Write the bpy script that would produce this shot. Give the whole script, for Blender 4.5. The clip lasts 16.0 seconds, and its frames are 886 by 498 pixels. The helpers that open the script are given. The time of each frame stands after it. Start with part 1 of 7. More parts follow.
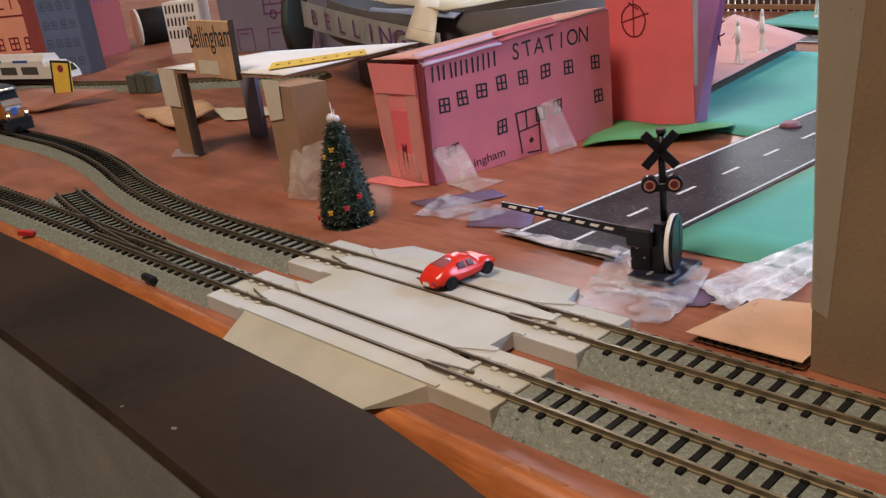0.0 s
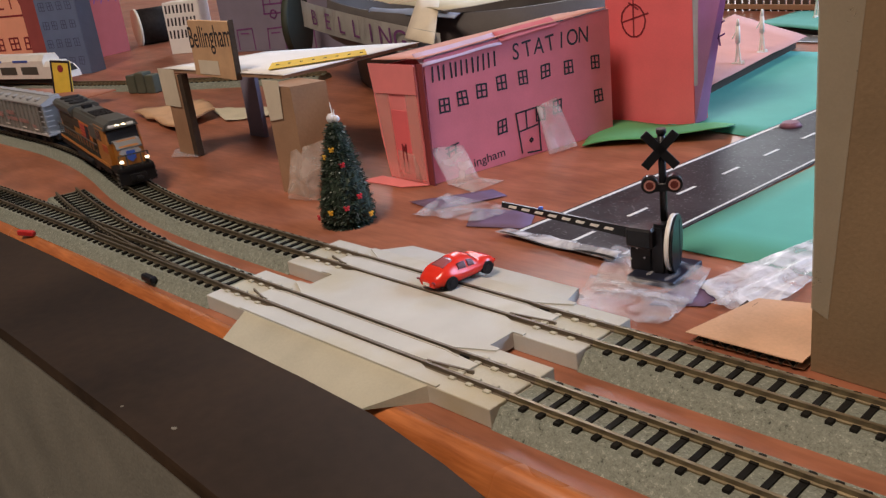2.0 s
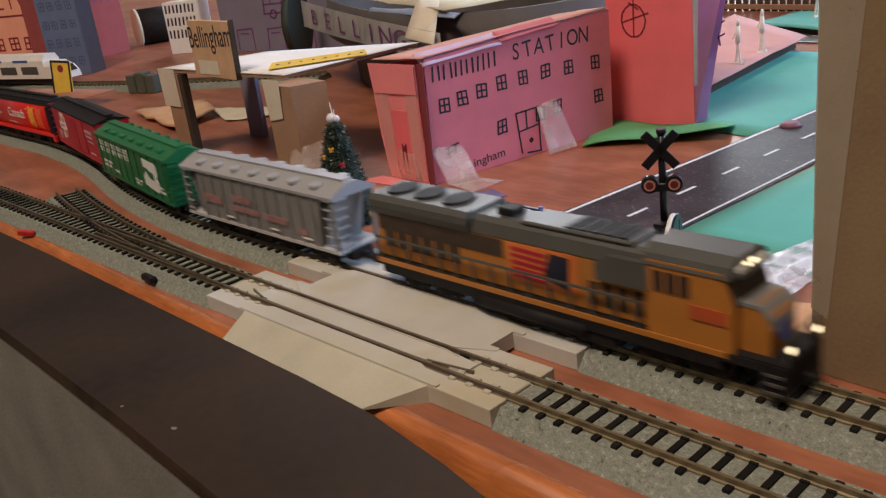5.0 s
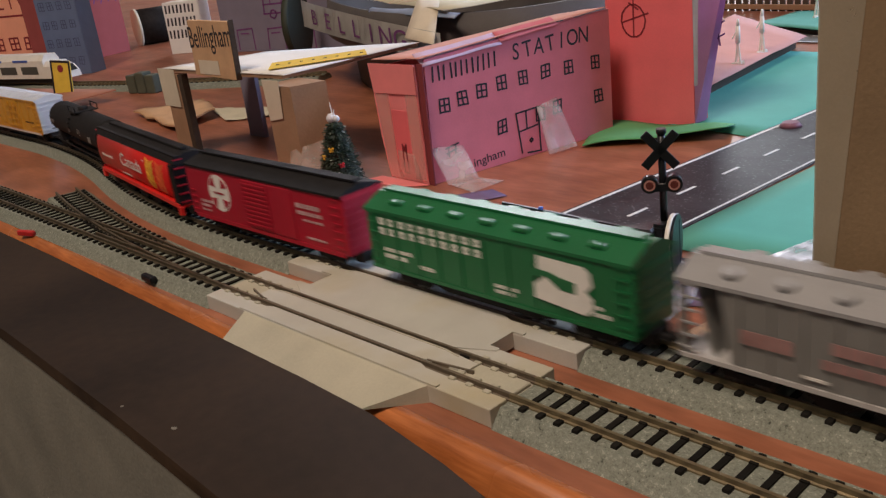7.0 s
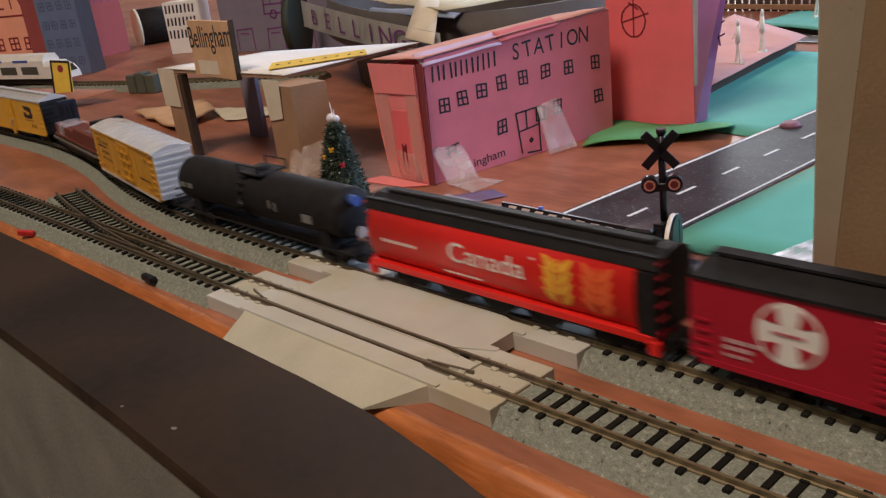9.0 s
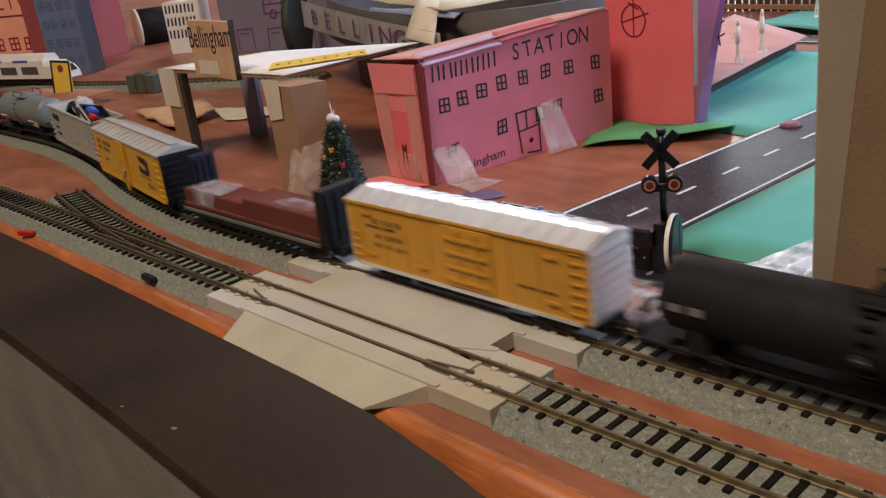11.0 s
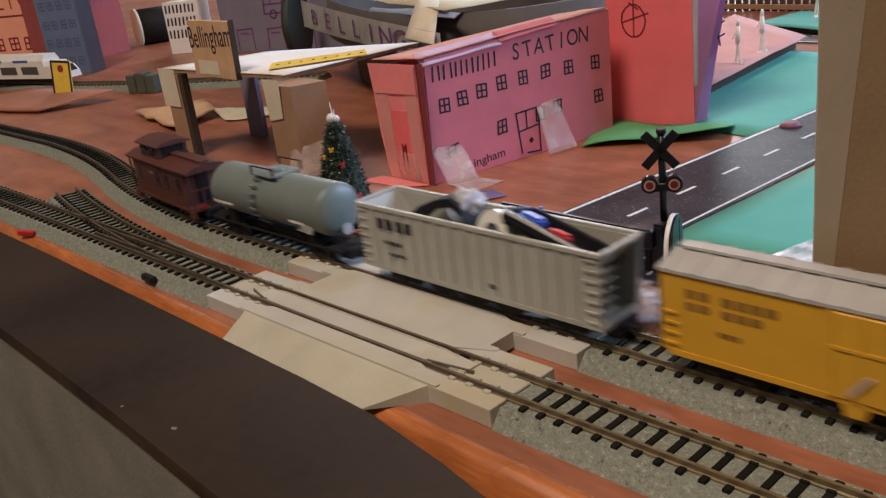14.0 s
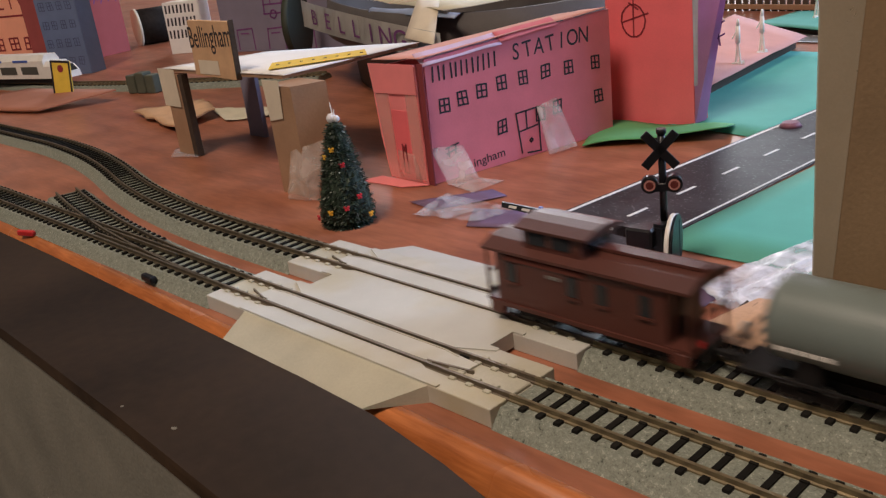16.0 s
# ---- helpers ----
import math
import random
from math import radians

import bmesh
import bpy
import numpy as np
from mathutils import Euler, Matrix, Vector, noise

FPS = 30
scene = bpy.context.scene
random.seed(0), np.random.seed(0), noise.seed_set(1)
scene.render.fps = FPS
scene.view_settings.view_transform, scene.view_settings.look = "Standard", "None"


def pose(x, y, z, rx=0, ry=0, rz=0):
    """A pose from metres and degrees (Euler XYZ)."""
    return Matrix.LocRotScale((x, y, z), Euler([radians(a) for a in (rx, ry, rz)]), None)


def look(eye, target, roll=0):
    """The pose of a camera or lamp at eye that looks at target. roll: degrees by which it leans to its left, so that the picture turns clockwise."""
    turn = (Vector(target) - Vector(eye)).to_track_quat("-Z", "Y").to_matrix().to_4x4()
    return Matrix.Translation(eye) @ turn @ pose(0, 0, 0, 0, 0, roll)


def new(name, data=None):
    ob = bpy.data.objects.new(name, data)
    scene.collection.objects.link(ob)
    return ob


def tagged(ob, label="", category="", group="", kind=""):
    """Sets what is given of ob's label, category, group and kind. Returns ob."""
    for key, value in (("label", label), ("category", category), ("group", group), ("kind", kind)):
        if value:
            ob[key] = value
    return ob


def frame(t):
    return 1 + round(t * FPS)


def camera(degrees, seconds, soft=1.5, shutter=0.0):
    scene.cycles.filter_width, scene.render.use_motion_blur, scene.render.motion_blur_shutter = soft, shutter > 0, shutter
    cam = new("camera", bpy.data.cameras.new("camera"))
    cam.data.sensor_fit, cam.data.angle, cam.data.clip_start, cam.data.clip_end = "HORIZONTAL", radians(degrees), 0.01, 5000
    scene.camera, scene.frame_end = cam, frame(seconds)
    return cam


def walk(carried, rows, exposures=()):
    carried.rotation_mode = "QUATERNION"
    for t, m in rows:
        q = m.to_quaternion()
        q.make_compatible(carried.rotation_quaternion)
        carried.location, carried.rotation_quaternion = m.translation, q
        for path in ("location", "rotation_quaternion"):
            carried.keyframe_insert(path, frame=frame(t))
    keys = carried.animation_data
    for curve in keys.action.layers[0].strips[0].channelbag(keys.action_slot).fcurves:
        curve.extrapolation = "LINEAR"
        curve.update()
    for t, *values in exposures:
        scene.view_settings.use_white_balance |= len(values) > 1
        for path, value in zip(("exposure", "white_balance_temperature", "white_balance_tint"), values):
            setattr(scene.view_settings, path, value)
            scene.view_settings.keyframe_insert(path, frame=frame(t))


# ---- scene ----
# All model parts are written in millimetres; part() turns them into metres.
MM = 0.001
RAIL = 6.1          # rail head above the table
SPACING = 33.0      # distance between the two track centres
SPEED = 113.5       # train, mm per second

cam = camera(51.87, 16.0, soft=1.3, shutter=0.75)
EYE = (0.19815, -0.14064, 0.11644)
YAW, DIP, LEAN = 2.40868, -0.36026, -7.316
AIM = (EYE[0] + math.cos(DIP) * math.cos(YAW), EYE[1] + math.cos(DIP) * math.sin(YAW), EYE[2] + math.sin(DIP))
walk(cam, [(0.0, look(EYE, AIM, LEAN)), (16.0, look(EYE, AIM, LEAN))],
     exposures=[(0.0, -0.02), (4.2, -0.02), (6.5, -0.17), (9.0, -0.11), (11.5, -0.08), (13.5, -0.08), (16.0, -0.10)])

# ---- light ----
world = bpy.data.worlds.new("room_world")
scene.world = world
world.use_nodes = True
wbg = world.node_tree.nodes["Background"]
wsky = world.node_tree.nodes.new("ShaderNodeTexSky")
wsky.sky_type, wsky.sun_disc, wsky.sun_elevation, wsky.sun_rotation = "NISHITA", False, radians(25), radians(120)
world.node_tree.links.new(wsky.outputs[0], wbg.inputs[0])
wbg.inputs[1].default_value = 0.06


def area_lamp(name, eye, target, sx, sy, power, color):
    data = bpy.data.lights.new(name, "AREA")
    data.shape, data.size, data.size_y, data.energy, data.color = "RECTANGLE", sx, sy, power, color
    ob = new(name, data)
    ob.matrix_world = look(eye, target)
    return ob


area_lamp("ceiling_light_glow", (0.1, -0.75, 1.60), (0.0, -0.4, 0), 0.45, 0.45, 26.0, (1.0, 0.80, 0.65))
area_lamp("window_daylight_right", (1.45, 2.12, 1.0), (0.0, 0.2, 0.1), 1.2, 1.1, 88.0, (0.49, 0.66, 1.0))
area_lamp("window_daylight_left", (-1.75, 2.12, 0.75), (-0.6, 0, 0.2), 1.3, 1.1, 46.0, (0.88, 0.90, 0.96))


# ---- materials ----
def mat(name, col, rough=0.55, metal=0.0, var=0.15, scale=120.0, bump=0.15, bscale=1500.0, stretch=(1, 1, 1), coat=0.0,
        emit=None, alpha=1.0, spec=0.5, island=0.0, translucent=0.0):
    m = bpy.data.materials.new(name)
    m.use_nodes = True
    nt = m.node_tree
    b = nt.nodes["Principled BSDF"]
    b.inputs["Roughness"].default_value = rough
    b.inputs["Metallic"].default_value = metal
    b.inputs["Specular IOR Level"].default_value = spec
    b.inputs["Coat Weight"].default_value = coat
    b.inputs["Coat Roughness"].default_value = 0.15
    b.inputs["Alpha"].default_value = alpha
    tc = nt.nodes.new("ShaderNodeTexCoord")
    mp = nt.nodes.new("ShaderNodeMapping")
    mp.inputs["Scale"].default_value = stretch
    nt.links.new(tc.outputs["Object"], mp.inputs[0])
    n1 = nt.nodes.new("ShaderNodeTexNoise")
    n1.inputs["Scale"].default_value, n1.inputs["Detail"].default_value = scale, 5
    n2 = nt.nodes.new("ShaderNodeTexNoise")
    n2.inputs["Scale"].default_value, n2.inputs["Detail"].default_value = bscale, 3
    for n in (n1, n2):
        nt.links.new(mp.outputs[0], n.inputs["Vector"])
    add = nt.nodes.new("ShaderNodeMath")
    add.operation = "MULTIPLY_ADD"
    nt.links.new(n2.outputs["Fac"], add.inputs[0])
    add.inputs[1].default_value = 0.35
    nt.links.new(n1.outputs["Fac"], add.inputs[2])
    ramp = nt.nodes.new("ShaderNodeValToRGB")
    lo, hi = [max(c * (1 - var), 0) for c in col], [min(c * (1 + var), 1) for c in col]
    ramp.color_ramp.elements[0].position, ramp.color_ramp.elements[0].color = 0.42, (*lo, 1)
    ramp.color_ramp.elements[1].position, ramp.color_ramp.elements[1].color = 0.92, (*hi, 1)
    nt.links.new(add.outputs[0], ramp.inputs[0])
    out = ramp.outputs[0]
    if island:
        oi = nt.nodes.new("ShaderNodeObjectInfo")
        hs = nt.nodes.new("ShaderNodeHueSaturation")
        mr = nt.nodes.new("ShaderNodeMapRange")
        mr.inputs["To Min"].default_value, mr.inputs["To Max"].default_value = 1 - island, 1 + island
        nt.links.new(oi.outputs["Random"], mr.inputs[0])
        nt.links.new(mr.outputs[0], hs.inputs["Value"])
        nt.links.new(out, hs.inputs["Color"])
        out = hs.outputs[0]
    nt.links.new(out, b.inputs["Base Color"])
    if bump:
        bp = nt.nodes.new("ShaderNodeBump")
        bp.inputs["Strength"].default_value, bp.inputs["Distance"].default_value = bump, 0.0004
        nt.links.new(n2.outputs["Fac"], bp.inputs["Height"])
        nt.links.new(bp.outputs[0], b.inputs["Normal"])
    if emit:
        b.inputs["Emission Color"].default_value = (*emit[:3], 1)
        b.inputs["Emission Strength"].default_value = emit[3]
    if translucent:
        tr = nt.nodes.new("ShaderNodeBsdfTranslucent")
        nt.links.new(out, tr.inputs[0])
        mx = nt.nodes.new("ShaderNodeMixShader")
        mx.inputs[0].default_value = translucent
        nt.links.new(b.outputs[0], mx.inputs[1])
        nt.links.new(tr.outputs[0], mx.inputs[2])
        nt.links.new(mx.outputs[0], nt.nodes["Material Output"].inputs[0])
    return m


def ballast_material():
    """Moulded grey ballast: pale and dark grains about half a millimetre across."""
    m = bpy.data.materials.new("grey ballast")
    m.use_nodes = True
    nt = m.node_tree
    b = nt.nodes["Principled BSDF"]
    b.inputs["Roughness"].default_value = 0.8
    tc = nt.nodes.new("ShaderNodeTexCoord")
    vo = nt.nodes.new("ShaderNodeTexVoronoi")
    vo.inputs["Scale"].default_value = 2900
    no = nt.nodes.new("ShaderNodeTexNoise")
    no.inputs["Scale"].default_value, no.inputs["Detail"].default_value = 700, 4
    for n in (vo, no):
        nt.links.new(tc.outputs["Object"], n.inputs["Vector"])
    sep = nt.nodes.new("ShaderNodeSeparateColor")
    nt.links.new(vo.outputs["Color"], sep.inputs[0])
    ma = nt.nodes.new("ShaderNodeMath")
    ma.operation = "MULTIPLY_ADD"
    nt.links.new(sep.outputs[0], ma.inputs[0])
    ma.inputs[1].default_value = 0.45
    nt.links.new(no.outputs["Fac"], ma.inputs[2])
    ramp = nt.nodes.new("ShaderNodeValToRGB")
    e = ramp.color_ramp.elements
    e[0].position, e[0].color = 0.30, (0.05, 0.056, 0.042, 1)
    e[1].position, e[1].color = 1.02, (0.36, 0.375, 0.305, 1)
    k = e.new(0.46)
    k.color = (0.185, 0.20, 0.158, 1)
    k = e.new(0.93)
    k.color = (0.265, 0.285, 0.232, 1)
    nt.links.new(ma.outputs[0], ramp.inputs[0])
    nt.links.new(ramp.outputs[0], b.inputs["Base Color"])
    bp = nt.nodes.new("ShaderNodeBump")
    bp.inputs["Strength"].default_value, bp.inputs["Distance"].default_value = 0.9, 0.0007
    nt.links.new(ma.outputs[0], bp.inputs["Height"])
    nt.links.new(bp.outputs[0], b.inputs["Normal"])
    return m


def wood_material(name, dark, light, rough, fine=1.0):
    """Varnished wood with grain along x, darker streaks and faint smears."""
    m = bpy.data.materials.new(name)
    m.use_nodes = True
    nt = m.node_tree
    b = nt.nodes["Principled BSDF"]
    tc = nt.nodes.new("ShaderNodeTexCoord")
    mp = nt.nodes.new("ShaderNodeMapping")
    mp.inputs["Scale"].default_value = (1.0, 5.0 * fine, 5.0 * fine)
    nt.links.new(tc.outputs["Object"], mp.inputs[0])
    n1 = nt.nodes.new("ShaderNodeTexNoise")
    n1.inputs["Scale"].default_value, n1.inputs["Detail"].default_value, n1.inputs["Distortion"].default_value = 14, 8, 0.6
    nt.links.new(mp.outputs[0], n1.inputs["Vector"])
    n2 = nt.nodes.new("ShaderNodeTexNoise")
    n2.inputs["Scale"].default_value, n2.inputs["Detail"].default_value = 9, 4
    nt.links.new(tc.outputs["Object"], n2.inputs["Vector"])
    n3 = nt.nodes.new("ShaderNodeTexNoise")
    n3.inputs["Scale"].default_value, n3.inputs["Detail"].default_value = 90, 4
    nt.links.new(mp.outputs[0], n3.inputs["Vector"])
    ma = nt.nodes.new("ShaderNodeMath")
    ma.operation = "MULTIPLY_ADD"
    nt.links.new(n3.outputs["Fac"], ma.inputs[0])
    ma.inputs[1].default_value = 0.6
    nt.links.new(n1.outputs["Fac"], ma.inputs[2])
    ramp = nt.nodes.new("ShaderNodeValToRGB")
    e = ramp.color_ramp.elements
    e[0].position, e[0].color = 0.42, (*dark, 1)
    e[1].position, e[1].color = 1.22, (*light, 1)
    nt.links.new(ma.outputs[0], ramp.inputs[0])
    # blotches and rubbed spots
    n4 = nt.nodes.new("ShaderNodeTexNoise")
    n4.inputs["Scale"].default_value, n4.inputs["Detail"].default_value = 42, 7
    nt.links.new(tc.outputs["Object"], n4.inputs["Vector"])
    r4 = nt.nodes.new("ShaderNodeValToRGB")
    r4.color_ramp.elements[0].position, r4.color_ramp.elements[0].color = 0.30, (0.80, 0.76, 0.74, 1)
    r4.color_ramp.elements[1].position, r4.color_ramp.elements[1].color = 0.72, (1.14, 1.14, 1.16, 1)
    nt.links.new(n4.outputs["Fac"], r4.inputs[0])
    mx = nt.nodes.new("ShaderNodeMix")
    mx.data_type, mx.blend_type = "RGBA", "MULTIPLY"
    mx.inputs[0].default_value = 1.0
    nt.links.new(ramp.outputs[0], mx.inputs[6])
    nt.links.new(r4.outputs[0], mx.inputs[7])
    nt.links.new(mx.outputs[2], b.inputs["Base Color"])
    mr = nt.nodes.new("ShaderNodeMapRange")
    mr.inputs["To Min"].default_value, mr.inputs["To Max"].default_value = rough - 0.18, rough + 0.20
    nt.links.new(n2.outputs["Fac"], mr.inputs[0])
    nt.links.new(mr.outputs[0], b.inputs["Roughness"])
    bp = nt.nodes.new("ShaderNodeBump")
    bp.inputs["Strength"].default_value, bp.inputs["Distance"].default_value = 0.12, 0.0005
    nt.links.new(n3.outputs["Fac"], bp.inputs["Height"])
    nt.links.new(bp.outputs[0], b.inputs["Normal"])
    return m


def asphalt_material():
    """Black printed road paper with small pale specks."""
    m = mat("black speckled road paper", (0.035, 0.035, 0.038), 0.55, var=0.45, scale=60, bscale=110, bump=0.8)
    nt = m.node_tree
    vo = nt.nodes.new("ShaderNodeTexNoise")
    vo.inputs["Scale"].default_value, vo.inputs["Detail"].default_value = 850, 2
    tc = [n for n in nt.nodes if n.type == "TEX_COORD"][0]
    nt.links.new(tc.outputs["Object"], vo.inputs["Vector"])
    r = nt.nodes.new("ShaderNodeValToRGB")
    r.color_ramp.elements[0].position, r.color_ramp.elements[0].color = 0.62, (0, 0, 0, 1)
    r.color_ramp.elements[1].position, r.color_ramp.elements[1].color = 0.72, (0.16, 0.16, 0.17, 1)
    nt.links.new(vo.outputs["Fac"], r.inputs[0])
    mx = nt.nodes.new("ShaderNodeMix")
    mx.data_type, mx.blend_type = "RGBA", "ADD"
    mx.inputs[0].default_value = 1.0
    b = nt.nodes["Principled BSDF"]
    old = b.inputs["Base Color"].links[0].from_socket
    nt.links.new(old, mx.inputs[6])
    nt.links.new(r.outputs[0], mx.inputs[7])
    nt.links.new(mx.outputs[2], b.inputs["Base Color"])
    return m


def deck_material():
    """Pale grey moulded plastic with yellowish dust settled in soft patches."""
    m = mat("pale grey dusty moulded plastic", (0.52, 0.51, 0.455), 0.55, var=0.08, scale=60, bump=0.08, bscale=2500, spec=0.22)
    nt = m.node_tree
    tc = [n for n in nt.nodes if n.type == "TEX_COORD"][0]
    no = nt.nodes.new("ShaderNodeTexNoise")
    no.inputs["Scale"].default_value, no.inputs["Detail"].default_value = 26, 6
    nt.links.new(tc.outputs["Object"], no.inputs["Vector"])
    r = nt.nodes.new("ShaderNodeValToRGB")
    r.color_ramp.elements[0].position, r.color_ramp.elements[0].color = 0.50, (1, 1, 1, 1)
    r.color_ramp.elements[1].position, r.color_ramp.elements[1].color = 0.80, (0.86, 0.76, 0.52, 1)
    nt.links.new(no.outputs["Fac"], r.inputs[0])
    mx = nt.nodes.new("ShaderNodeMix")
    mx.data_type, mx.blend_type = "RGBA", "MULTIPLY"
    mx.inputs[0].default_value = 1.0
    b = nt.nodes["Principled BSDF"]
    old = b.inputs["Base Color"].links[0].from_socket
    nt.links.new(old, mx.inputs[6])
    nt.links.new(r.outputs[0], mx.inputs[7])
    nt.links.new(mx.outputs[2], b.inputs["Base Color"])
    return m


M_TABLE = wood_material("red-brown varnished wood", (0.19, 0.065, 0.034), (0.41, 0.156, 0.084), 0.36)
M_EDGE = wood_material("orange-brown rounded wood edge", (0.22, 0.060, 0.015), (0.54, 0.18, 0.052), 0.26, 2.2)
M_WALL = mat("warm painted wall", (0.32, 0.27, 0.22), 0.9, var=0.06, scale=3, bscale=200)
M_FLOOR = mat("brown floor boards", (0.16, 0.09, 0.05), 0.5, var=0.3, scale=4, bscale=40, stretch=(1, 8, 1))
M_BALLAST = ballast_material()
M_TIE = mat("black plastic tie", (0.012, 0.011, 0.009), 0.7, var=0.3, scale=200, island=0.25, spec=0.12)
M_RAIL = mat("nickel silver rail", (0.25, 0.20, 0.12), 0.42, metal=0.6, var=0.25, scale=150, bscale=900)
# darker copy of the rail metal: dim reflections on the left put into colour
M_RAIL_DIM = mat("nickel silver rail darkened for dim reflections", (0.135, 0.108, 0.070), 0.45, metal=0.5, var=0.3, scale=150, bscale=900)
M_DECK = deck_material()
M_TAN = mat("cream dusty plastic", (0.47, 0.445, 0.345), 0.55, var=0.12, scale=60, bump=0.08, spec=0.25)
M_PINK = mat("pink construction paper", (0.90, 0.27, 0.27), 0.85, var=0.08, scale=60, bscale=1600, bump=0.2, translucent=0.12)
M_RED = mat("red construction paper", (0.88, 0.17, 0.185), 0.8, var=0.07, scale=50, bscale=1600, bump=0.2, translucent=0.1)
M_PALEPINK = mat("pale pink drawing paper", (0.74, 0.205, 0.25), 0.85, var=0.08, scale=60, bscale=1600, translucent=0.15)
# cool window light on the roof edge is mixed into this lilac
M_LILAC = mat("lilac paper tinted for daylight", (0.70, 0.54, 0.72), 0.85, var=0.08, scale=60, bscale=1600, translucent=0.15)
M_REDF = mat("dark red folded paper", (0.21, 0.032, 0.036), 0.85, var=0.08, scale=60, bscale=1600)
M_REDD = mat("dark red construction paper", (0.34, 0.075, 0.072), 0.85, var=0.08, scale=60, bscale=1600)
M_INKB = mat("faint dark blue ink", (0.06, 0.075, 0.15), 0.8, var=0.2, scale=300)
M_BAND = mat("greyish white paper band", (0.38, 0.36, 0.33), 0.85, var=0.08, scale=60)
M_TAPEP = mat("frosted tape on pink paper", (0.88, 0.50, 0.44), 0.4, var=0.15, scale=90, bump=0.4, bscale=500, alpha=0.32)
M_PURPLE = mat("dark purple paper scrap", (0.16, 0.10, 0.17), 0.8, var=0.12, scale=80)
M_BLUEP = mat("slate blue paper", (0.125, 0.165, 0.28), 0.85, var=0.1, scale=60)
M_VIOLETP = mat("greyish violet paper", (0.21, 0.195, 0.26), 0.85, var=0.1, scale=40)
M_SLATE = mat("glossy blue-grey card", (0.26, 0.32, 0.45), 0.35, var=0.2, scale=40)
M_ORANGEP = mat("salmon orange paper", (0.92, 0.42, 0.28), 0.85, var=0.07, scale=40)
M_GREENP = mat("green construction paper", (0.10, 0.33, 0.13), 0.85, var=0.08, scale=50)
M_TEAL = mat("mint green paper", (0.105, 0.41, 0.335), 0.8, var=0.07, scale=50, bscale=1500)
M_WHITEP = mat("white paper", (0.84, 0.83, 0.80), 0.8, var=0.06, scale=60)
M_CREAM = mat("cream paper strip", (0.60, 0.56, 0.42), 0.8, var=0.08, scale=60)
M_YELLOWP = mat("yellow paper strip", (0.72, 0.50, 0.06), 0.8, var=0.12, scale=120)
M_CARD = mat("brown cardboard", (0.34, 0.20, 0.115), 0.85, var=0.14, scale=70, bscale=900, bump=0.25)
M_CARDL = mat("light tan cardboard", (0.56, 0.345, 0.19), 0.85, var=0.14, scale=70, bscale=900, bump=0.25)
M_CARDM = mat("light pinkish-tan cardboard", (0.66, 0.41, 0.26), 0.8, var=0.16, scale=60, bscale=900, bump=0.25)
M_CARDD = mat("dark corrugated edge", (0.045, 0.028, 0.016), 0.9, var=0.3, scale=400)


def tape_material(name, col, low, high):
    """Sticky tape that clings in patches: clear where it sticks, milky where air is under it."""
    m = mat(name, col, 0.28, var=0.12, scale=90, bump=0.7, bscale=260)
    nt = m.node_tree
    tc = [n for n in nt.nodes if n.type == "TEX_COORD"][0]
    no = nt.nodes.new("ShaderNodeTexNoise")
    no.inputs["Scale"].default_value, no.inputs["Detail"].default_value, no.inputs["Distortion"].default_value = 85, 6, 1.2
    nt.links.new(tc.outputs["Object"], no.inputs["Vector"])
    mr = nt.nodes.new("ShaderNodeMapRange")
    mr.inputs["From Min"].default_value, mr.inputs["From Max"].default_value = 0.36, 0.66
    mr.inputs["To Min"].default_value, mr.inputs["To Max"].default_value = low, high
    nt.links.new(no.outputs["Fac"], mr.inputs[0])
    nt.links.new(mr.outputs[0], nt.nodes["Principled BSDF"].inputs["Alpha"])
    return m


M_TAPE = tape_material("frosted sticky tape", (0.76, 0.77, 0.82), 0.04, 0.34)
M_TAPEW = tape_material("crinkled white tape", (0.84, 0.84, 0.88), 0.18, 0.72)
M_MASK = mat("beige masking tape", (0.70, 0.61, 0.47), 0.7, var=0.08, scale=90, alpha=0.93)
M_ROAD = asphalt_material()
M_LINE = mat("white road line", (0.74, 0.74, 0.72), 0.7, var=0.12, scale=300)
M_INK = mat("black marker ink", (0.012, 0.010, 0.016), 0.6, var=0.3, scale=300)
M_INKP = mat("purple marker ink", (0.16, 0.045, 0.17), 0.7, var=0.25, scale=300)
M_INKR = mat("dark red marker ink", (0.24, 0.02, 0.03), 0.7, var=0.25, scale=300)
M_BLACK = mat("glossy black plastic", (0.010, 0.010, 0.012), 0.34, var=0.3, scale=200, spec=0.3)
M_SOOT = mat("matt black plastic", (0.014, 0.013, 0.013), 0.65, var=0.35, scale=250, spec=0.18)
M_WHITE = mat("white plastic", (0.78, 0.76, 0.70), 0.4, var=0.06, scale=200)
M_LENSRIM = mat("pinkish lens rim", (0.42, 0.19, 0.16), 0.4, var=0.2, scale=400)
M_LENS = mat("dull red lens", (0.14, 0.035, 0.03), 0.2, var=0.2, scale=500)
M_BRASS = mat("tan brass rim", (0.55, 0.34, 0.20), 0.35, metal=0.4, var=0.1)
M_LEATHER = mat("dark brown leather", (0.027, 0.016, 0.009), 0.6, var=0.5, scale=16, bscale=260, bump=0.10, spec=0.12)
M_CLOTH = mat("grey-brown upholstery", (0.18, 0.17, 0.135), 0.9, var=0.18, scale=40, bscale=700, bump=0.4)
M_TREE = mat("dark green bristle", (0.016, 0.030, 0.014), 0.7, var=0.5, scale=500)
M_FROST = mat("frosted green bristle", (0.055, 0.066, 0.045), 0.6, var=0.4, scale=400)
M_TIP = mat("pale frosted tip", (0.34, 0.36, 0.30), 0.6, var=0.3, scale=400)
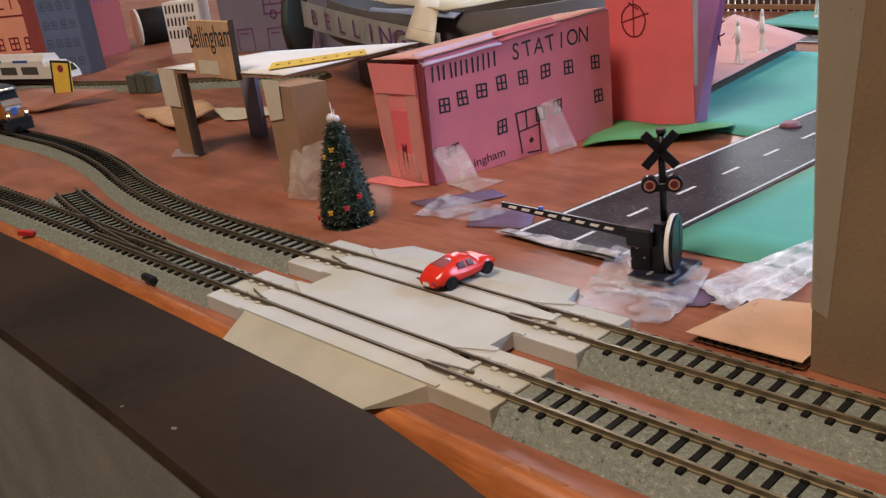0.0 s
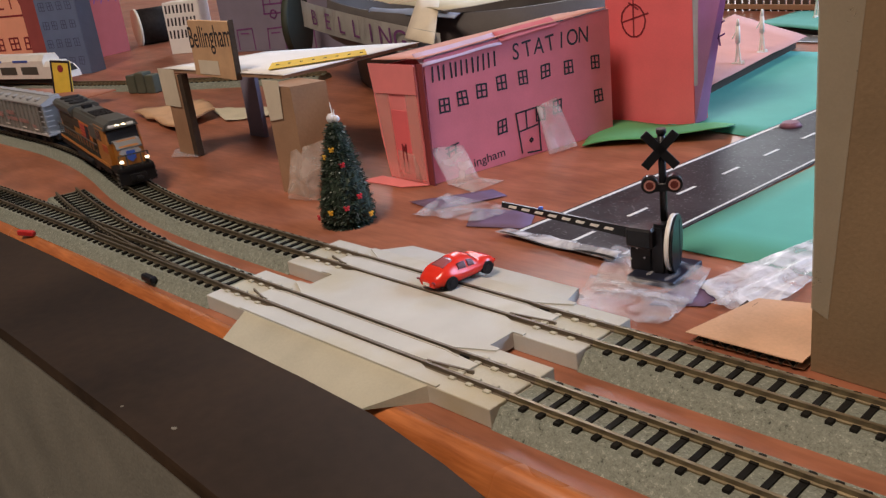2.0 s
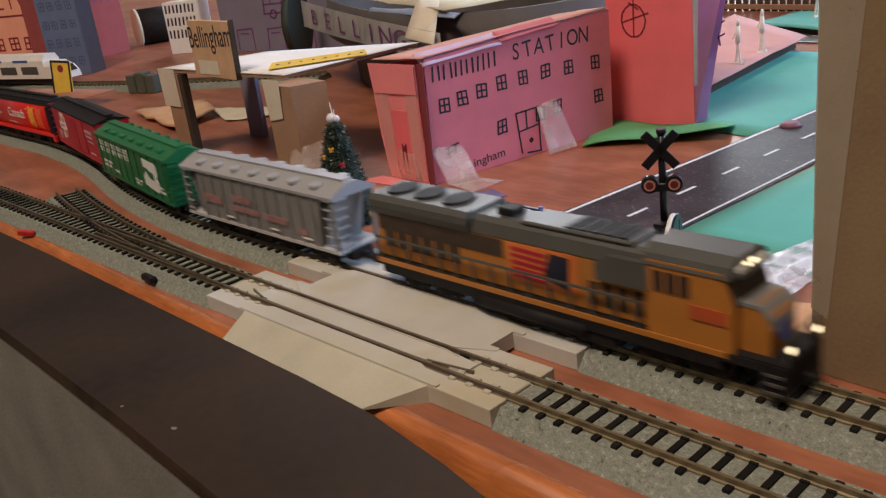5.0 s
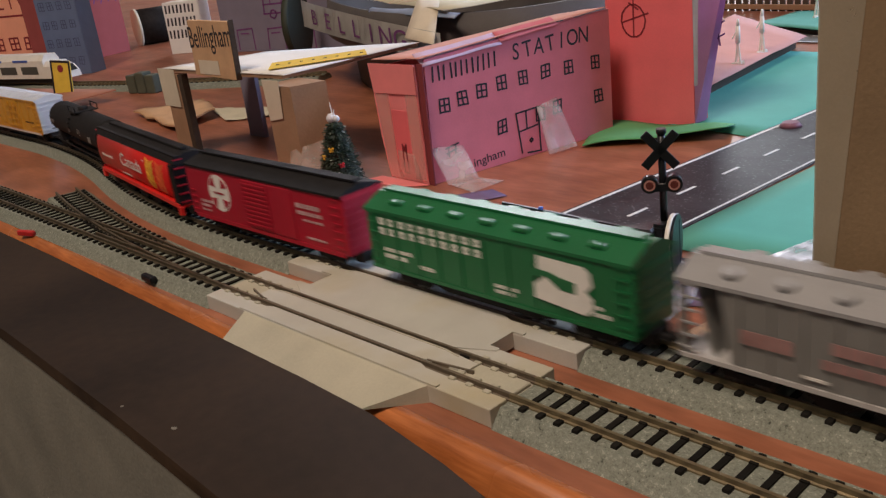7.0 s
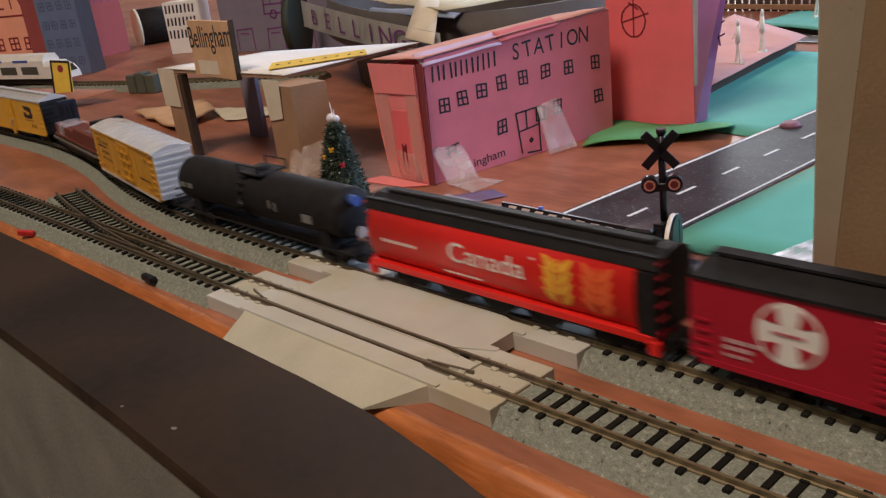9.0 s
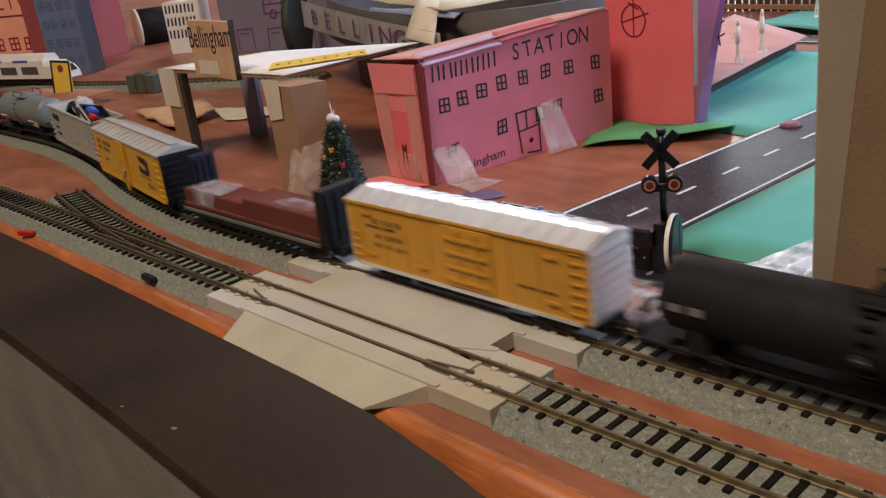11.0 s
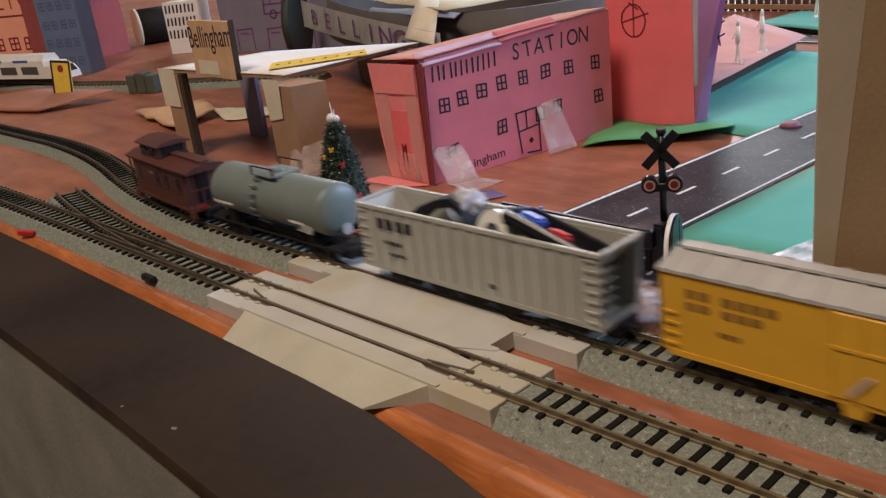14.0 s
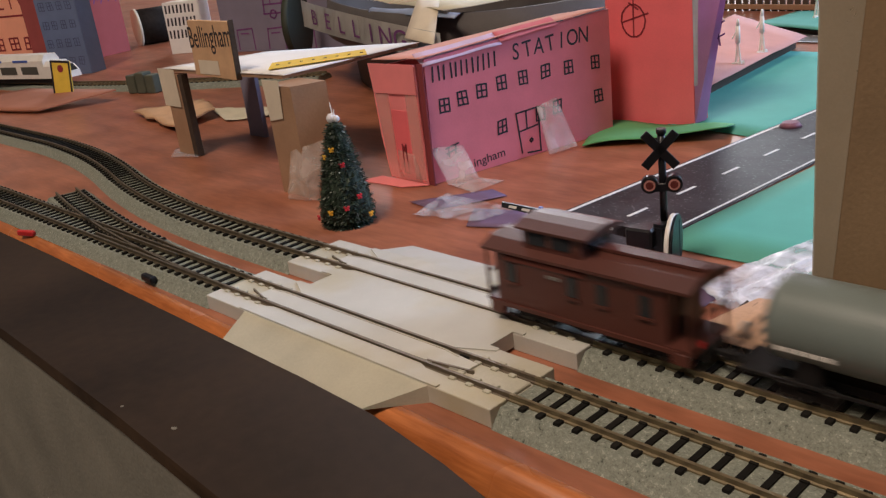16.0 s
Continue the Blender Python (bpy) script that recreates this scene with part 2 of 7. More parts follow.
M_PEARL = mat("pearl bead", (0.70, 0.68, 0.70), 0.15, var=0.05)
M_BALLR = mat("red ribbon bow", (0.55, 0.025, 0.04), 0.4)
M_BALLY = mat("yellow ribbon bow", (0.70, 0.38, 0.03), 0.4)
M_CARRED = mat("bright red enamel", (0.78, 0.030, 0.012), 0.26, var=0.04, scale=200, bump=0.0, coat=0.15)
M_GLASSD = mat("dark tinted window", (0.10, 0.018, 0.016), 0.30, var=0.1, spec=0.3)
M_YEL = mat("armour yellow plastic", (0.40, 0.155, 0.025), 0.42, var=0.07, scale=90)
M_YEL2 = mat("golden yellow plastic", (0.66, 0.36, 0.03), 0.42, var=0.07, scale=90)
M_YEL3 = mat("mustard yellow plastic", (0.60, 0.30, 0.03), 0.42, var=0.08, scale=90)
M_GREY = mat("harbour grey plastic", (0.070, 0.071, 0.062), 0.48, var=0.1, scale=90)
M_SILVER = mat("light grey plastic", (0.20, 0.196, 0.182), 0.42, var=0.08, scale=90)
M_SILVERR = mat("pale grey roof", (0.45, 0.44, 0.42), 0.36, var=0.08, scale=90)
M_HROOF = mat("dull grey roof", (0.31, 0.31, 0.31), 0.42, var=0.08, scale=90)
M_GLASSB = mat("dark cab glass", (0.02, 0.022, 0.026), 0.1, var=0.1)
M_PEACH = mat("pale peach paper", (0.74, 0.37, 0.31), 0.85, var=0.06, scale=60, translucent=0.1)
M_CARDB = mat("dark kraft cardboard", (0.235, 0.155, 0.082), 0.85, var=0.2, scale=25, bscale=900, bump=0.25)
M_TAPEB = tape_material("brownish sticky tape", (0.74, 0.64, 0.58), 0.14, 0.42)
M_MASKT = mat("thin beige packing tape", (0.50, 0.42, 0.30), 0.45, var=0.1, scale=60, alpha=0.45)
M_ALU = mat("bare silver roof", (0.74, 0.73, 0.71), 0.30, metal=0.4, var=0.1, scale=90)
M_GREEN = mat("cascade green plastic", (0.011, 0.135, 0.045), 0.38, var=0.08, scale=90)
M_BOXRED = mat("boxcar red plastic", (0.38, 0.010, 0.028), 0.40, var=0.07, scale=90)
M_CANRED = mat("bright hopper red", (0.70, 0.020, 0.016), 0.30, var=0.05, scale=90)
M_TANKG = mat("sage grey tank", (0.155, 0.185, 0.168), 0.40, var=0.08, scale=90)
M_CABOOSE = mat("oxide brown plastic", (0.085, 0.026, 0.018), 0.5, var=0.12, scale=90)
M_LOADBR = mat("brown load block", (0.15, 0.046, 0.034), 0.7, var=0.12, scale=90, spec=0.12)
M_HOPPER = mat("weathered pale grey plastic", (0.39, 0.39, 0.34), 0.45, var=0.1, scale=70)
M_NAVY = mat("dark navy plastic", (0.016, 0.018, 0.032), 0.5, var=0.2, scale=100, spec=0.25)
M_BLUE = mat("blue plastic", (0.05, 0.12, 0.5), 0.35)
M_WHEAT = mat("yellow wheat print", (0.80, 0.42, 0.04), 0.45, var=0.15, scale=300)
M_PRINT = mat("faded red print", (0.36, 0.19, 0.175), 0.6, var=0.25, scale=300)
M_LAMP = mat("lit headlight", (1, 0.9, 0.7), 0.3, emit=(1.0, 0.80, 0.50, 2.6))
M_PRINTB = mat("faded brown print", (0.20, 0.10, 0.025), 0.6, var=0.3, scale=300)
M_PRINTW = mat("faded white print", (0.36, 0.40, 0.36), 0.6, var=0.3, scale=250)
M_PRINTP = mat("faded pinkish print", (0.52, 0.36, 0.36), 0.6, var=0.3, scale=250)
M_WHEEL = mat("blackened metal wheel", (0.05, 0.048, 0.045), 0.4, metal=0.6, var=0.3, scale=200)
M_CLEAR = mat("frosted clear plastic", (0.72, 0.74, 0.76), 0.25, var=0.1, alpha=0.55)
M_MAUVE = mat("purple construction paper", (0.56, 0.28, 0.50), 0.85, var=0.1, scale=50, bscale=1600)
M_OLIVE = mat("dusty olive grey plastic", (0.14, 0.14, 0.115), 0.6, var=0.2, scale=120)
M_CARDF = mat("dark brown fence wood", (0.075, 0.05, 0.035), 0.8, var=0.3, scale=60)
M_REDBIT = mat("red plastic bit", (0.5, 0.02, 0.02), 0.4)


# ---- building helpers ----
def thing(name, label, category, m=None, group="", kind=""):
    ob = new(name)
    ob.empty_display_size = 0.01
    if m is not None:
        ob.matrix_world = m
    return tagged(ob, label, category, group, kind)


def part(name, bm, material, parent=None, label="", m=None):
    """Link a bmesh in millimetres as one mesh object under a thing or part."""
    bmesh.ops.transform(bm, matrix=Matrix.Scale(MM, 4), verts=bm.verts)
    bmesh.ops.recalc_face_normals(bm, faces=bm.faces)
    me = bpy.data.meshes.new(name)
    bm.to_mesh(me)
    bm.free()
    for mt in (material if isinstance(material, (list, tuple)) else [material]):
        me.materials.append(mt)
    ob = new(name, me)
    if parent is not None:
        ob.parent = parent
    if m is not None:
        ob.matrix_local = m
    if label:
        ob["label"] = label
    return ob


def share(name, ob, m, parent):
    """Another object on ob's mesh."""
    o = new(name, ob.data)
    o.parent = parent
    o.matrix_local = m
    return o


def at(x, y, z, rx=0, ry=0, rz=0):
    return pose(x * MM, y * MM, z * MM, rx, ry, rz)


def box(bm, x0, x1, y0, y1, z0, z1, bev=0.0, mi=0, seg=1):
    r = bmesh.ops.create_cube(bm, size=1.0)
    vs = r["verts"]
    for v in vs:
        v.co = Vector((x0 + (v.co.x + .5) * (x1 - x0), y0 + (v.co.y + .5) * (y1 - y0), z0 + (v.co.z + .5) * (z1 - z0)))
    fs = list({f for v in vs for f in v.link_faces})
    for f in fs:
        f.material_index = mi
    if bev:
        es = list({e for v in vs for e in v.link_edges})
        bmesh.ops.bevel(bm, geom=es, offset=bev, segments=seg, affect="EDGES", material=-1)
    return bm


def B(*a, **k):
    return box(bmesh.new(), *a, **k)


def cyl(bm, p0, p1, r, n=12, r2=None, mi=0, cap=True):
    p0, p1 = Vector(p0), Vector(p1)
    d = p1 - p0
    q = d.to_track_quat("Z", "Y").to_matrix().to_4x4()
    m = Matrix.Translation((p0 + p1) / 2) @ q
    res = bmesh.ops.create_cone(bm, cap_ends=cap, segments=n, radius1=r, radius2=r if r2 is None else r2, depth=d.length, matrix=m)
    for f in {f for v in res["verts"] for f in v.link_faces}:
        f.material_index = mi
        f.smooth = len(f.verts) == 4 and n > 8
    return bm


def C(*a, **k):
    return cyl(bmesh.new(), *a, **k)


def prism(bm, pts, axis, a, b, mi=0):
    """A 2D outline pushed from a to b along an axis; x: pts are (y, z), y: (x, z), z: (x, y)."""
    put = {"x": lambda u, v, w: (w, u, v), "y": lambda u, v, w: (u, w, v), "z": lambda u, v, w: (u, v, w)}[axis]
    lo = [bm.verts.new(put(u, v, a)) for u, v in pts]
    hi = [bm.verts.new(put(u, v, b)) for u, v in pts]
    n = len(pts)
    fs = [bm.faces.new(lo[::-1]), bm.faces.new(hi)]
    fs += [bm.faces.new((lo[i], lo[(i + 1) % n], hi[(i + 1) % n], hi[i])) for i in range(n)]
    for f in fs:
        f.material_index = mi
    return bm


def P(*a, **k):
    return prism(bmesh.new(), *a, **k)


def sweep(bm, profile, path, closed=True, mi=0):
    """Sweep a (side, height) profile along a list of (x, y, heading) stations."""
    rings = []
    for x, y, h in path:
        nx, ny = -math.sin(h), math.cos(h)
        rings.append([bm.verts.new((x + nx * u, y + ny * u, v)) for u, v in profile])
    n = len(profile)
    for a, b in zip(rings, rings[1:]):
        for i in range(n if closed else n - 1):
            f = bm.faces.new((a[i], a[(i + 1) % n], b[(i + 1) % n], b[i]))
            f.material_index = mi
    if closed:
        bm.faces.new(rings[0][::-1]).material_index = mi
        bm.faces.new(rings[-1]).material_index = mi
    return bm


def sheet(pts, nu=8, nv=8, thick=0.3, wave=0.0, seed=0, curl=None):
    """A thin paper sheet over four corners (x, y, z), with a slight wave; curl(u, v) adds height."""
    bm = bmesh.new()
    a, b, c, d = [Vector(p) for p in pts]
    grid = []
    for j in range(nv + 1):
        row = []
        for i in range(nu + 1):
            u, v = i / nu, j / nv
            p = (a * (1 - u) + b * u) * (1 - v) + (d * (1 - u) + c * u) * v
            if wave:
                p.z += wave * (noise.noise(Vector((u * 3 + seed, v * 3, seed * 1.7))) * 0.5 + 0.5)
                edge = wave * 0.5
                p.x += edge * noise.noise(Vector((u * 7, v * 7, seed + 5.0)))
                p.y += edge * noise.noise(Vector((u * 7, v * 7, seed + 9.0)))
            if curl:
                p.z += curl(u, v)
            row.append(bm.verts.new(p))
        grid.append(row)
    for j in range(nv):
        for i in range(nu):
            bm.faces.new((grid[j][i], grid[j][i + 1], grid[j + 1][i + 1], grid[j + 1][i])).smooth = True
    front = set(bm.verts)
    res = bmesh.ops.extrude_face_region(bm, geom=bm.faces[:])
    n = (b - a).cross(d - a).normalized()
    for v in [g for g in res["geom"] if isinstance(g, bmesh.types.BMVert)]:
        v.co += n * thick
    for f in bm.faces:
        f.smooth = bool(wave or curl) and len({v in front for v in f.verts}) == 1
    bmesh.ops.recalc_face_normals(bm, faces=bm.faces[:])
    return bm


def text(name, body, height, material, parent, m, label="", narrow=1.0):
    """Lettering in the built-in font as a thin mesh, height in millimetres."""
    cu = bpy.data.curves.new(name, "FONT")
    cu.body, cu.size, cu.align_x, cu.align_y = body, height * MM * 1.4, "CENTER", "CENTER"
    cu.extrude = 0.04 * MM
    cu.offset = 0.02 * MM
    tmp = new("lettering_source", cu)
    dg = bpy.context.evaluated_depsgraph_get()
    me = bpy.data.meshes.new_from_object(tmp.evaluated_get(dg))
    bpy.data.objects.remove(tmp)
    bpy.data.curves.remove(cu)
    me.materials.clear()
    me.materials.append(material)
    for v in me.vertices:
        v.co.x *= narrow
    ob = new(name, me)
    ob.parent = parent
    ob.matrix_local = m
    if label:
        ob["label"] = label
    return ob


def strokes(lines, width=0.7, thick=0.12, wob=0.0, seed=0):
    """Marker lines drawn in the local x-z plane, facing -y."""
    bm = bmesh.new()
    rnd = random.Random(seed)
    for ln in lines:
        pts = [Vector((x + rnd.uniform(-wob, wob), z + rnd.uniform(-wob, wob))) for x, z in ln]
        for p, q in zip(pts, pts[1:]):
            d = (q - p)
            if d.length < 1e-6:
                continue
            n = Vector((-d.y, d.x)).normalized() * width / 2
            e = d.normalized() * width * 0.4
            prism(bm, [(p - e + n)[:], (p - e - n)[:], (q + e - n)[:], (q + e + n)[:]], "y", -thick, 0)
    return bm


def ring_pts(cx, cz, rx, rz, n=14, a0=0.0, a1=6.2832):
    return [(cx + rx * math.cos(a0 + (a1 - a0) * i / n), cz + rz * math.sin(a0 + (a1 - a0) * i / n)) for i in range(n + 1)]


# ---- track plan ----
BEND_R, BEND_A, BEND_X = 603.0, 0.2522, -108.0


def rail_line(s):
    """Place and heading on the train's track at arc length s (s = x on the straight)."""
    if s >= BEND_X:
        return s, SPACING, 0.0
    d = BEND_X - s
    arc = BEND_R * BEND_A
    if d <= arc:
        a = d / BEND_R
        return BEND_X - BEND_R * math.sin(a), SPACING + BEND_R * (1 - math.cos(a)), -a
    mx, my = BEND_X - BEND_R * math.sin(BEND_A), SPACING + BEND_R * (1 - math.cos(BEND_A))
    if d <= 2 * arc:
        a = BEND_A - (d - arc) / BEND_R
        return mx - BEND_R * (math.sin(BEND_A) - math.sin(a)), my + BEND_R * (math.cos(a) - math.cos(BEND_A)), -a
    return mx - BEND_R * math.sin(BEND_A) - (d - 2 * arc), 2 * my - SPACING, 0.0


# ---- the room ----
def room():
    x0, x1, y0, y1, z0, z1 = -3000, 2500, -2400, 2200, -750, 1700
    fl = part("floor", B(x0, x1, y0, y1, z0 - 40, z0), M_FLOOR)
    tagged(fl, "brown wooden floor boards", "floor", kind="structure")
    ce = part("ceiling", B(x0, x1, y0, y1, z1, z1 + 40), M_WALL)
    tagged(ce, "plain pale ceiling", "ceiling", kind="structure")
    bm = bmesh.new()
    for a, b, c, d in ((x0, -2400, z0, z1), (-1100, 800, z0, z1), (2050, x1, z0, z1), (-2400, -1100, z0, 200), (-2400, -1100, 1300, z1), (800, 2050, z0, 450), (800, 2050, 1550, z1)):
        box(bm, a, b, y1, y1 + 100, c, d)
    tagged(part("wall_north", bm, M_WALL), "warm painted wall with two window openings", "wall", kind="structure")
    bm = bmesh.new()
    box(bm, x1, x1 + 100, y0, y1, z0, z1)
    tagged(part("wall_east", bm, M_WALL), "plain warm painted wall", "wall", kind="structure")
    tagged(part("wall_south", B(x0, x1, y0 - 100, y0, z0, z1), M_WALL), "plain warm painted wall", "wall", kind="structure")
    tagged(part("wall_west", B(x0 - 100, x0, y0, y1, z0, z1), M_WALL), "plain warm painted wall", "wall", kind="structure")


EDGE_TURN = -1.35


def table():
    t = thing("table", "red-brown varnished wooden table with a rounded edge", "table", at(0, -16.5, 0, 0, 0, EDGE_TURN))
    part("tabletop", B(-2400, 1800, 0, 1000, -22, 0), M_TABLE, t)
    prof = [(0, 0)] + [(-7.5 * math.sin(a), -11 + 11 * math.cos(a)) for a in [i * math.pi / 10 for i in range(1, 10)]] + [(0, -22)]
    bm = P([(u - 0.02, v) for u, v in prof], "x", -2400, 1800)
    for f in bm.faces:
        f.smooth = len(f.verts) == 4
    part("edge_moulding", bm, M_EDGE, t, "orange-brown rounded table edge")
    for x in (-2300, 1700):
        for y in (60, 930):
            part("leg", B(x - 35, x + 35, y - 35, y + 35, -750, -22, bev=4), M_TABLE, t)


def chair():
    c = thing("chair", "dark leather-topped chair back beside the table", "chair")
    # the far edge bends away from the table towards one end; the near edge runs nearly straight
    plan = [(-520, -28.5), (-142, -32.1), (-11, -34.4), (22, -35.0), (51, -36.2), (78.5, -40.3), (93, -43.4), (110, -48), (170, -68), (170, -82), (60, -75.5), (0, -72.5), (-60, -70.5), (-120, -69.0), (-520, -62)]
    bm = P(plan, "z", 7.5, 12)
    bmesh.ops.bevel(bm, geom=[e for e in bm.edges if abs(e.verts[0].co.z - e.verts[1].co.z) < 0.1], offset=1.9, segments=4, affect="EDGES")
    for f in bm.faces:
        f.smooth = len(f.verts) == 4
    part("top_rail", bm, M_LEATHER, c, "dark brown leather top rail")
    part("back_panel", P([(-515, -31.5), (-10, -37), (80, -43), (110, -51), (160, -68), (160, -80.8), (60, -74.8), (0, -71.8), (-60, -69.8), (-120, -68.3), (-515, -61.4)], "z", -420, 8.3), M_CLOTH, c, "grey-brown upholstered back")
    part("seat", B(-515, 155, -500, -90, -480, -400, bev=20, seg=3), M_CLOTH, c, "grey-brown upholstered seat")
    for x in (-490, 130):
        for y in (-470, -90):
            part("leg", B(x - 18, x + 18, y - 18, y + 18, -750, -480, bev=3), M_LEATHER, c)
    rnd = random.Random(8)
    for x, y, r in ((-4, -69.6, 0.6), (17, -67.0, 0.8)):
        bm = bmesh.new()
        bmesh.ops.create_icosphere(bm, subdivisions=2, radius=r)
        for v in bm.verts:
            v.co = Vector((v.co.x * rnd.uniform(0.8, 1.5), v.co.y * rnd.uniform(0.6, 1.0), v.co.z * 0.18))
        part("worn_spot", bm, M_CLOTH, c, "pale worn spot in the leather", m=at(x, y, 11.95))


# ---- tracks ----
BED = [(-12.4, 0), (-8.6, 4.2), (8.6, 4.2), (12.4, 0)]


def rail_profile(off):
    return [(off - 0.75, 4.25), (off - 0.75, 4.65), (off - 0.28, 4.85), (off - 0.36, 5.6), (off - 0.42, RAIL), (off + 0.42, RAIL),
            (off + 0.36, 5.6), (off + 0.28, 4.85), (off + 0.75, 4.65), (off + 0.75, 4.25)]


def tie_bm():
    bm = bmesh.new()
    prism(bm, [(-7.6, 3.9), (-7.5, 4.75), (7.5, 4.75), (7.6, 3.9)], "x", -0.78, 0.78)
    for s in (-1, 1):
        box(bm, -0.82, 0.82, min(s * 5.6, s * 7.5), max(s * 5.6, s * 7.5), 3.9, 5.0, bev=0.12)
        box(bm, -0.9, 0.9, min(s * 3.1, s * 3.9), max(s * 3.1, s * 3.9), 4.4, 5.05)
    return bm


TIE = []


def track(name, label, stations, tie_spots, single_from, rail=None):
    """A length of roadbed track; ties past single_from (towards -x) are joined."""
    t = thing(name, label, "model track", group="track pieces")
    part("roadbed", sweep(bmesh.new(), BED, stations), M_BALLAST, t, "grey speckled moulded ballast")
    for off in (-4.75, 4.75):
        part("rail", sweep(bmesh.new(), rail_profile(off), stations), rail or M_RAIL, t, "dull nickel silver rail" if rail is None else "nickel silver rail darkened for dim reflections")
    rest = bmesh.new()
    for x, y, h in tie_spots:
        if x >= single_from:
            if not TIE:
                TIE.append(part("tie", tie_bm(), M_TIE, t))
                TIE[0].matrix_local = at(x, y, 0, rz=math.degrees(h))
            else:
                share("tie", TIE[0], at(x, y, 0, rz=math.degrees(h)), t)
        else:
            c, s = math.cos(h), math.sin(h)
            n0 = len(rest.verts)
            prism(rest, [(-7.8, 3.9), (-7.7, 4.95), (7.7, 4.95), (7.8, 3.9)], "x", -0.75, 0.75)
            rest.verts.ensure_lookup_table()
            for v in rest.verts[n0:]:
                v.co = Vector((x + c * v.co.x - s * v.co.y, y + s * v.co.x + c * v.co.y, v.co.z))
    if rest.verts:
        o = part("tie_strip", rest, M_TIE, t)
        o["kind"] = "stuff"
    else:
        rest.free()
    return t


PITCH = 5.23


def tracks():
    end = 64.2
    right = [(end + 0.2, 1600.0)]
    for y, nm in ((SPACING, "far"), (0.0, "near")):
        st = [(end + 0.1, y, 0), (1650, y, 0)]
        spots = [(75.04 - 5.23 + PITCH * k, y, 0) for k in range(0, 22)]
        track("track_piece", "straight model track on grey ballast roadbed", st, spots, -999)
    # left of the crossing, the train's track swings away and back
    S = [-end - 0.1 - 8 * k for k in range(0, 60)] + [-700, -1200, -2300]
    st = [rail_line(s) for s in S]
    spots = [rail_line(-end - 3 - PITCH * k) for k in range(0, 100)]
    track("track_piece", "curving model track on grey ballast roadbed", [(x, y, h) for x, y, h in st], spots, -250, M_RAIL_DIM)
    # turnout beside it
    st = [(-end - 0.1, 0, 0), (-330, 0, 0), (-900, -1, 0)]
    spots = [(-end - 3 - PITCH * k, 0, 0) for k in range(0, 88)]
    t = track("track_switch", "model track switch on grey ballast roadbed with a branch stub", st, spots, -250, M_RAIL_DIM)
    R = 880.0
    br = []
    for k in range(0, 20):
        a = (k * 10.0) / R
        br.append((-end - 2 - R * math.sin(a), 0.3 + R * (1 - math.cos(a)), -a))
    part("branch_roadbed", sweep(bmesh.new(), [(u, v - 0.06) for u, v in BED], br), M_BALLAST, t)
    for off in (-4.75, 4.75):
        part("branch_rail", sweep(bmesh.new(), rail_profile(off), br[1:]), M_RAIL_DIM, t)
    for k in range(13, 36):
        a = k * PITCH / R
        x, y = -end - 4 - R * math.sin(a), 0.3 + R * (1 - math.cos(a))
        share("tie", TIE[0], at(x, y + 1.0, -0.05, rz=math.degrees(-a)), t)
    part("switch_lever", B(-109, -101, -13.6, -11.0, 1.2, 3.8, bev=0.5), M_BLACK, t, "small black switch lever")
    for y in (-2.2, 2.6):
        part("frog_rail", B(-170, -110, y - 0.35, y + 0.35, 4.4, RAIL - 0.1), M_RAIL_DIM, t)


CLIP = []
M_DULL = mat("dull brown rail", (0.17, 0.135, 0.095), 0.5, metal=0.3, var=0.3, scale=200)


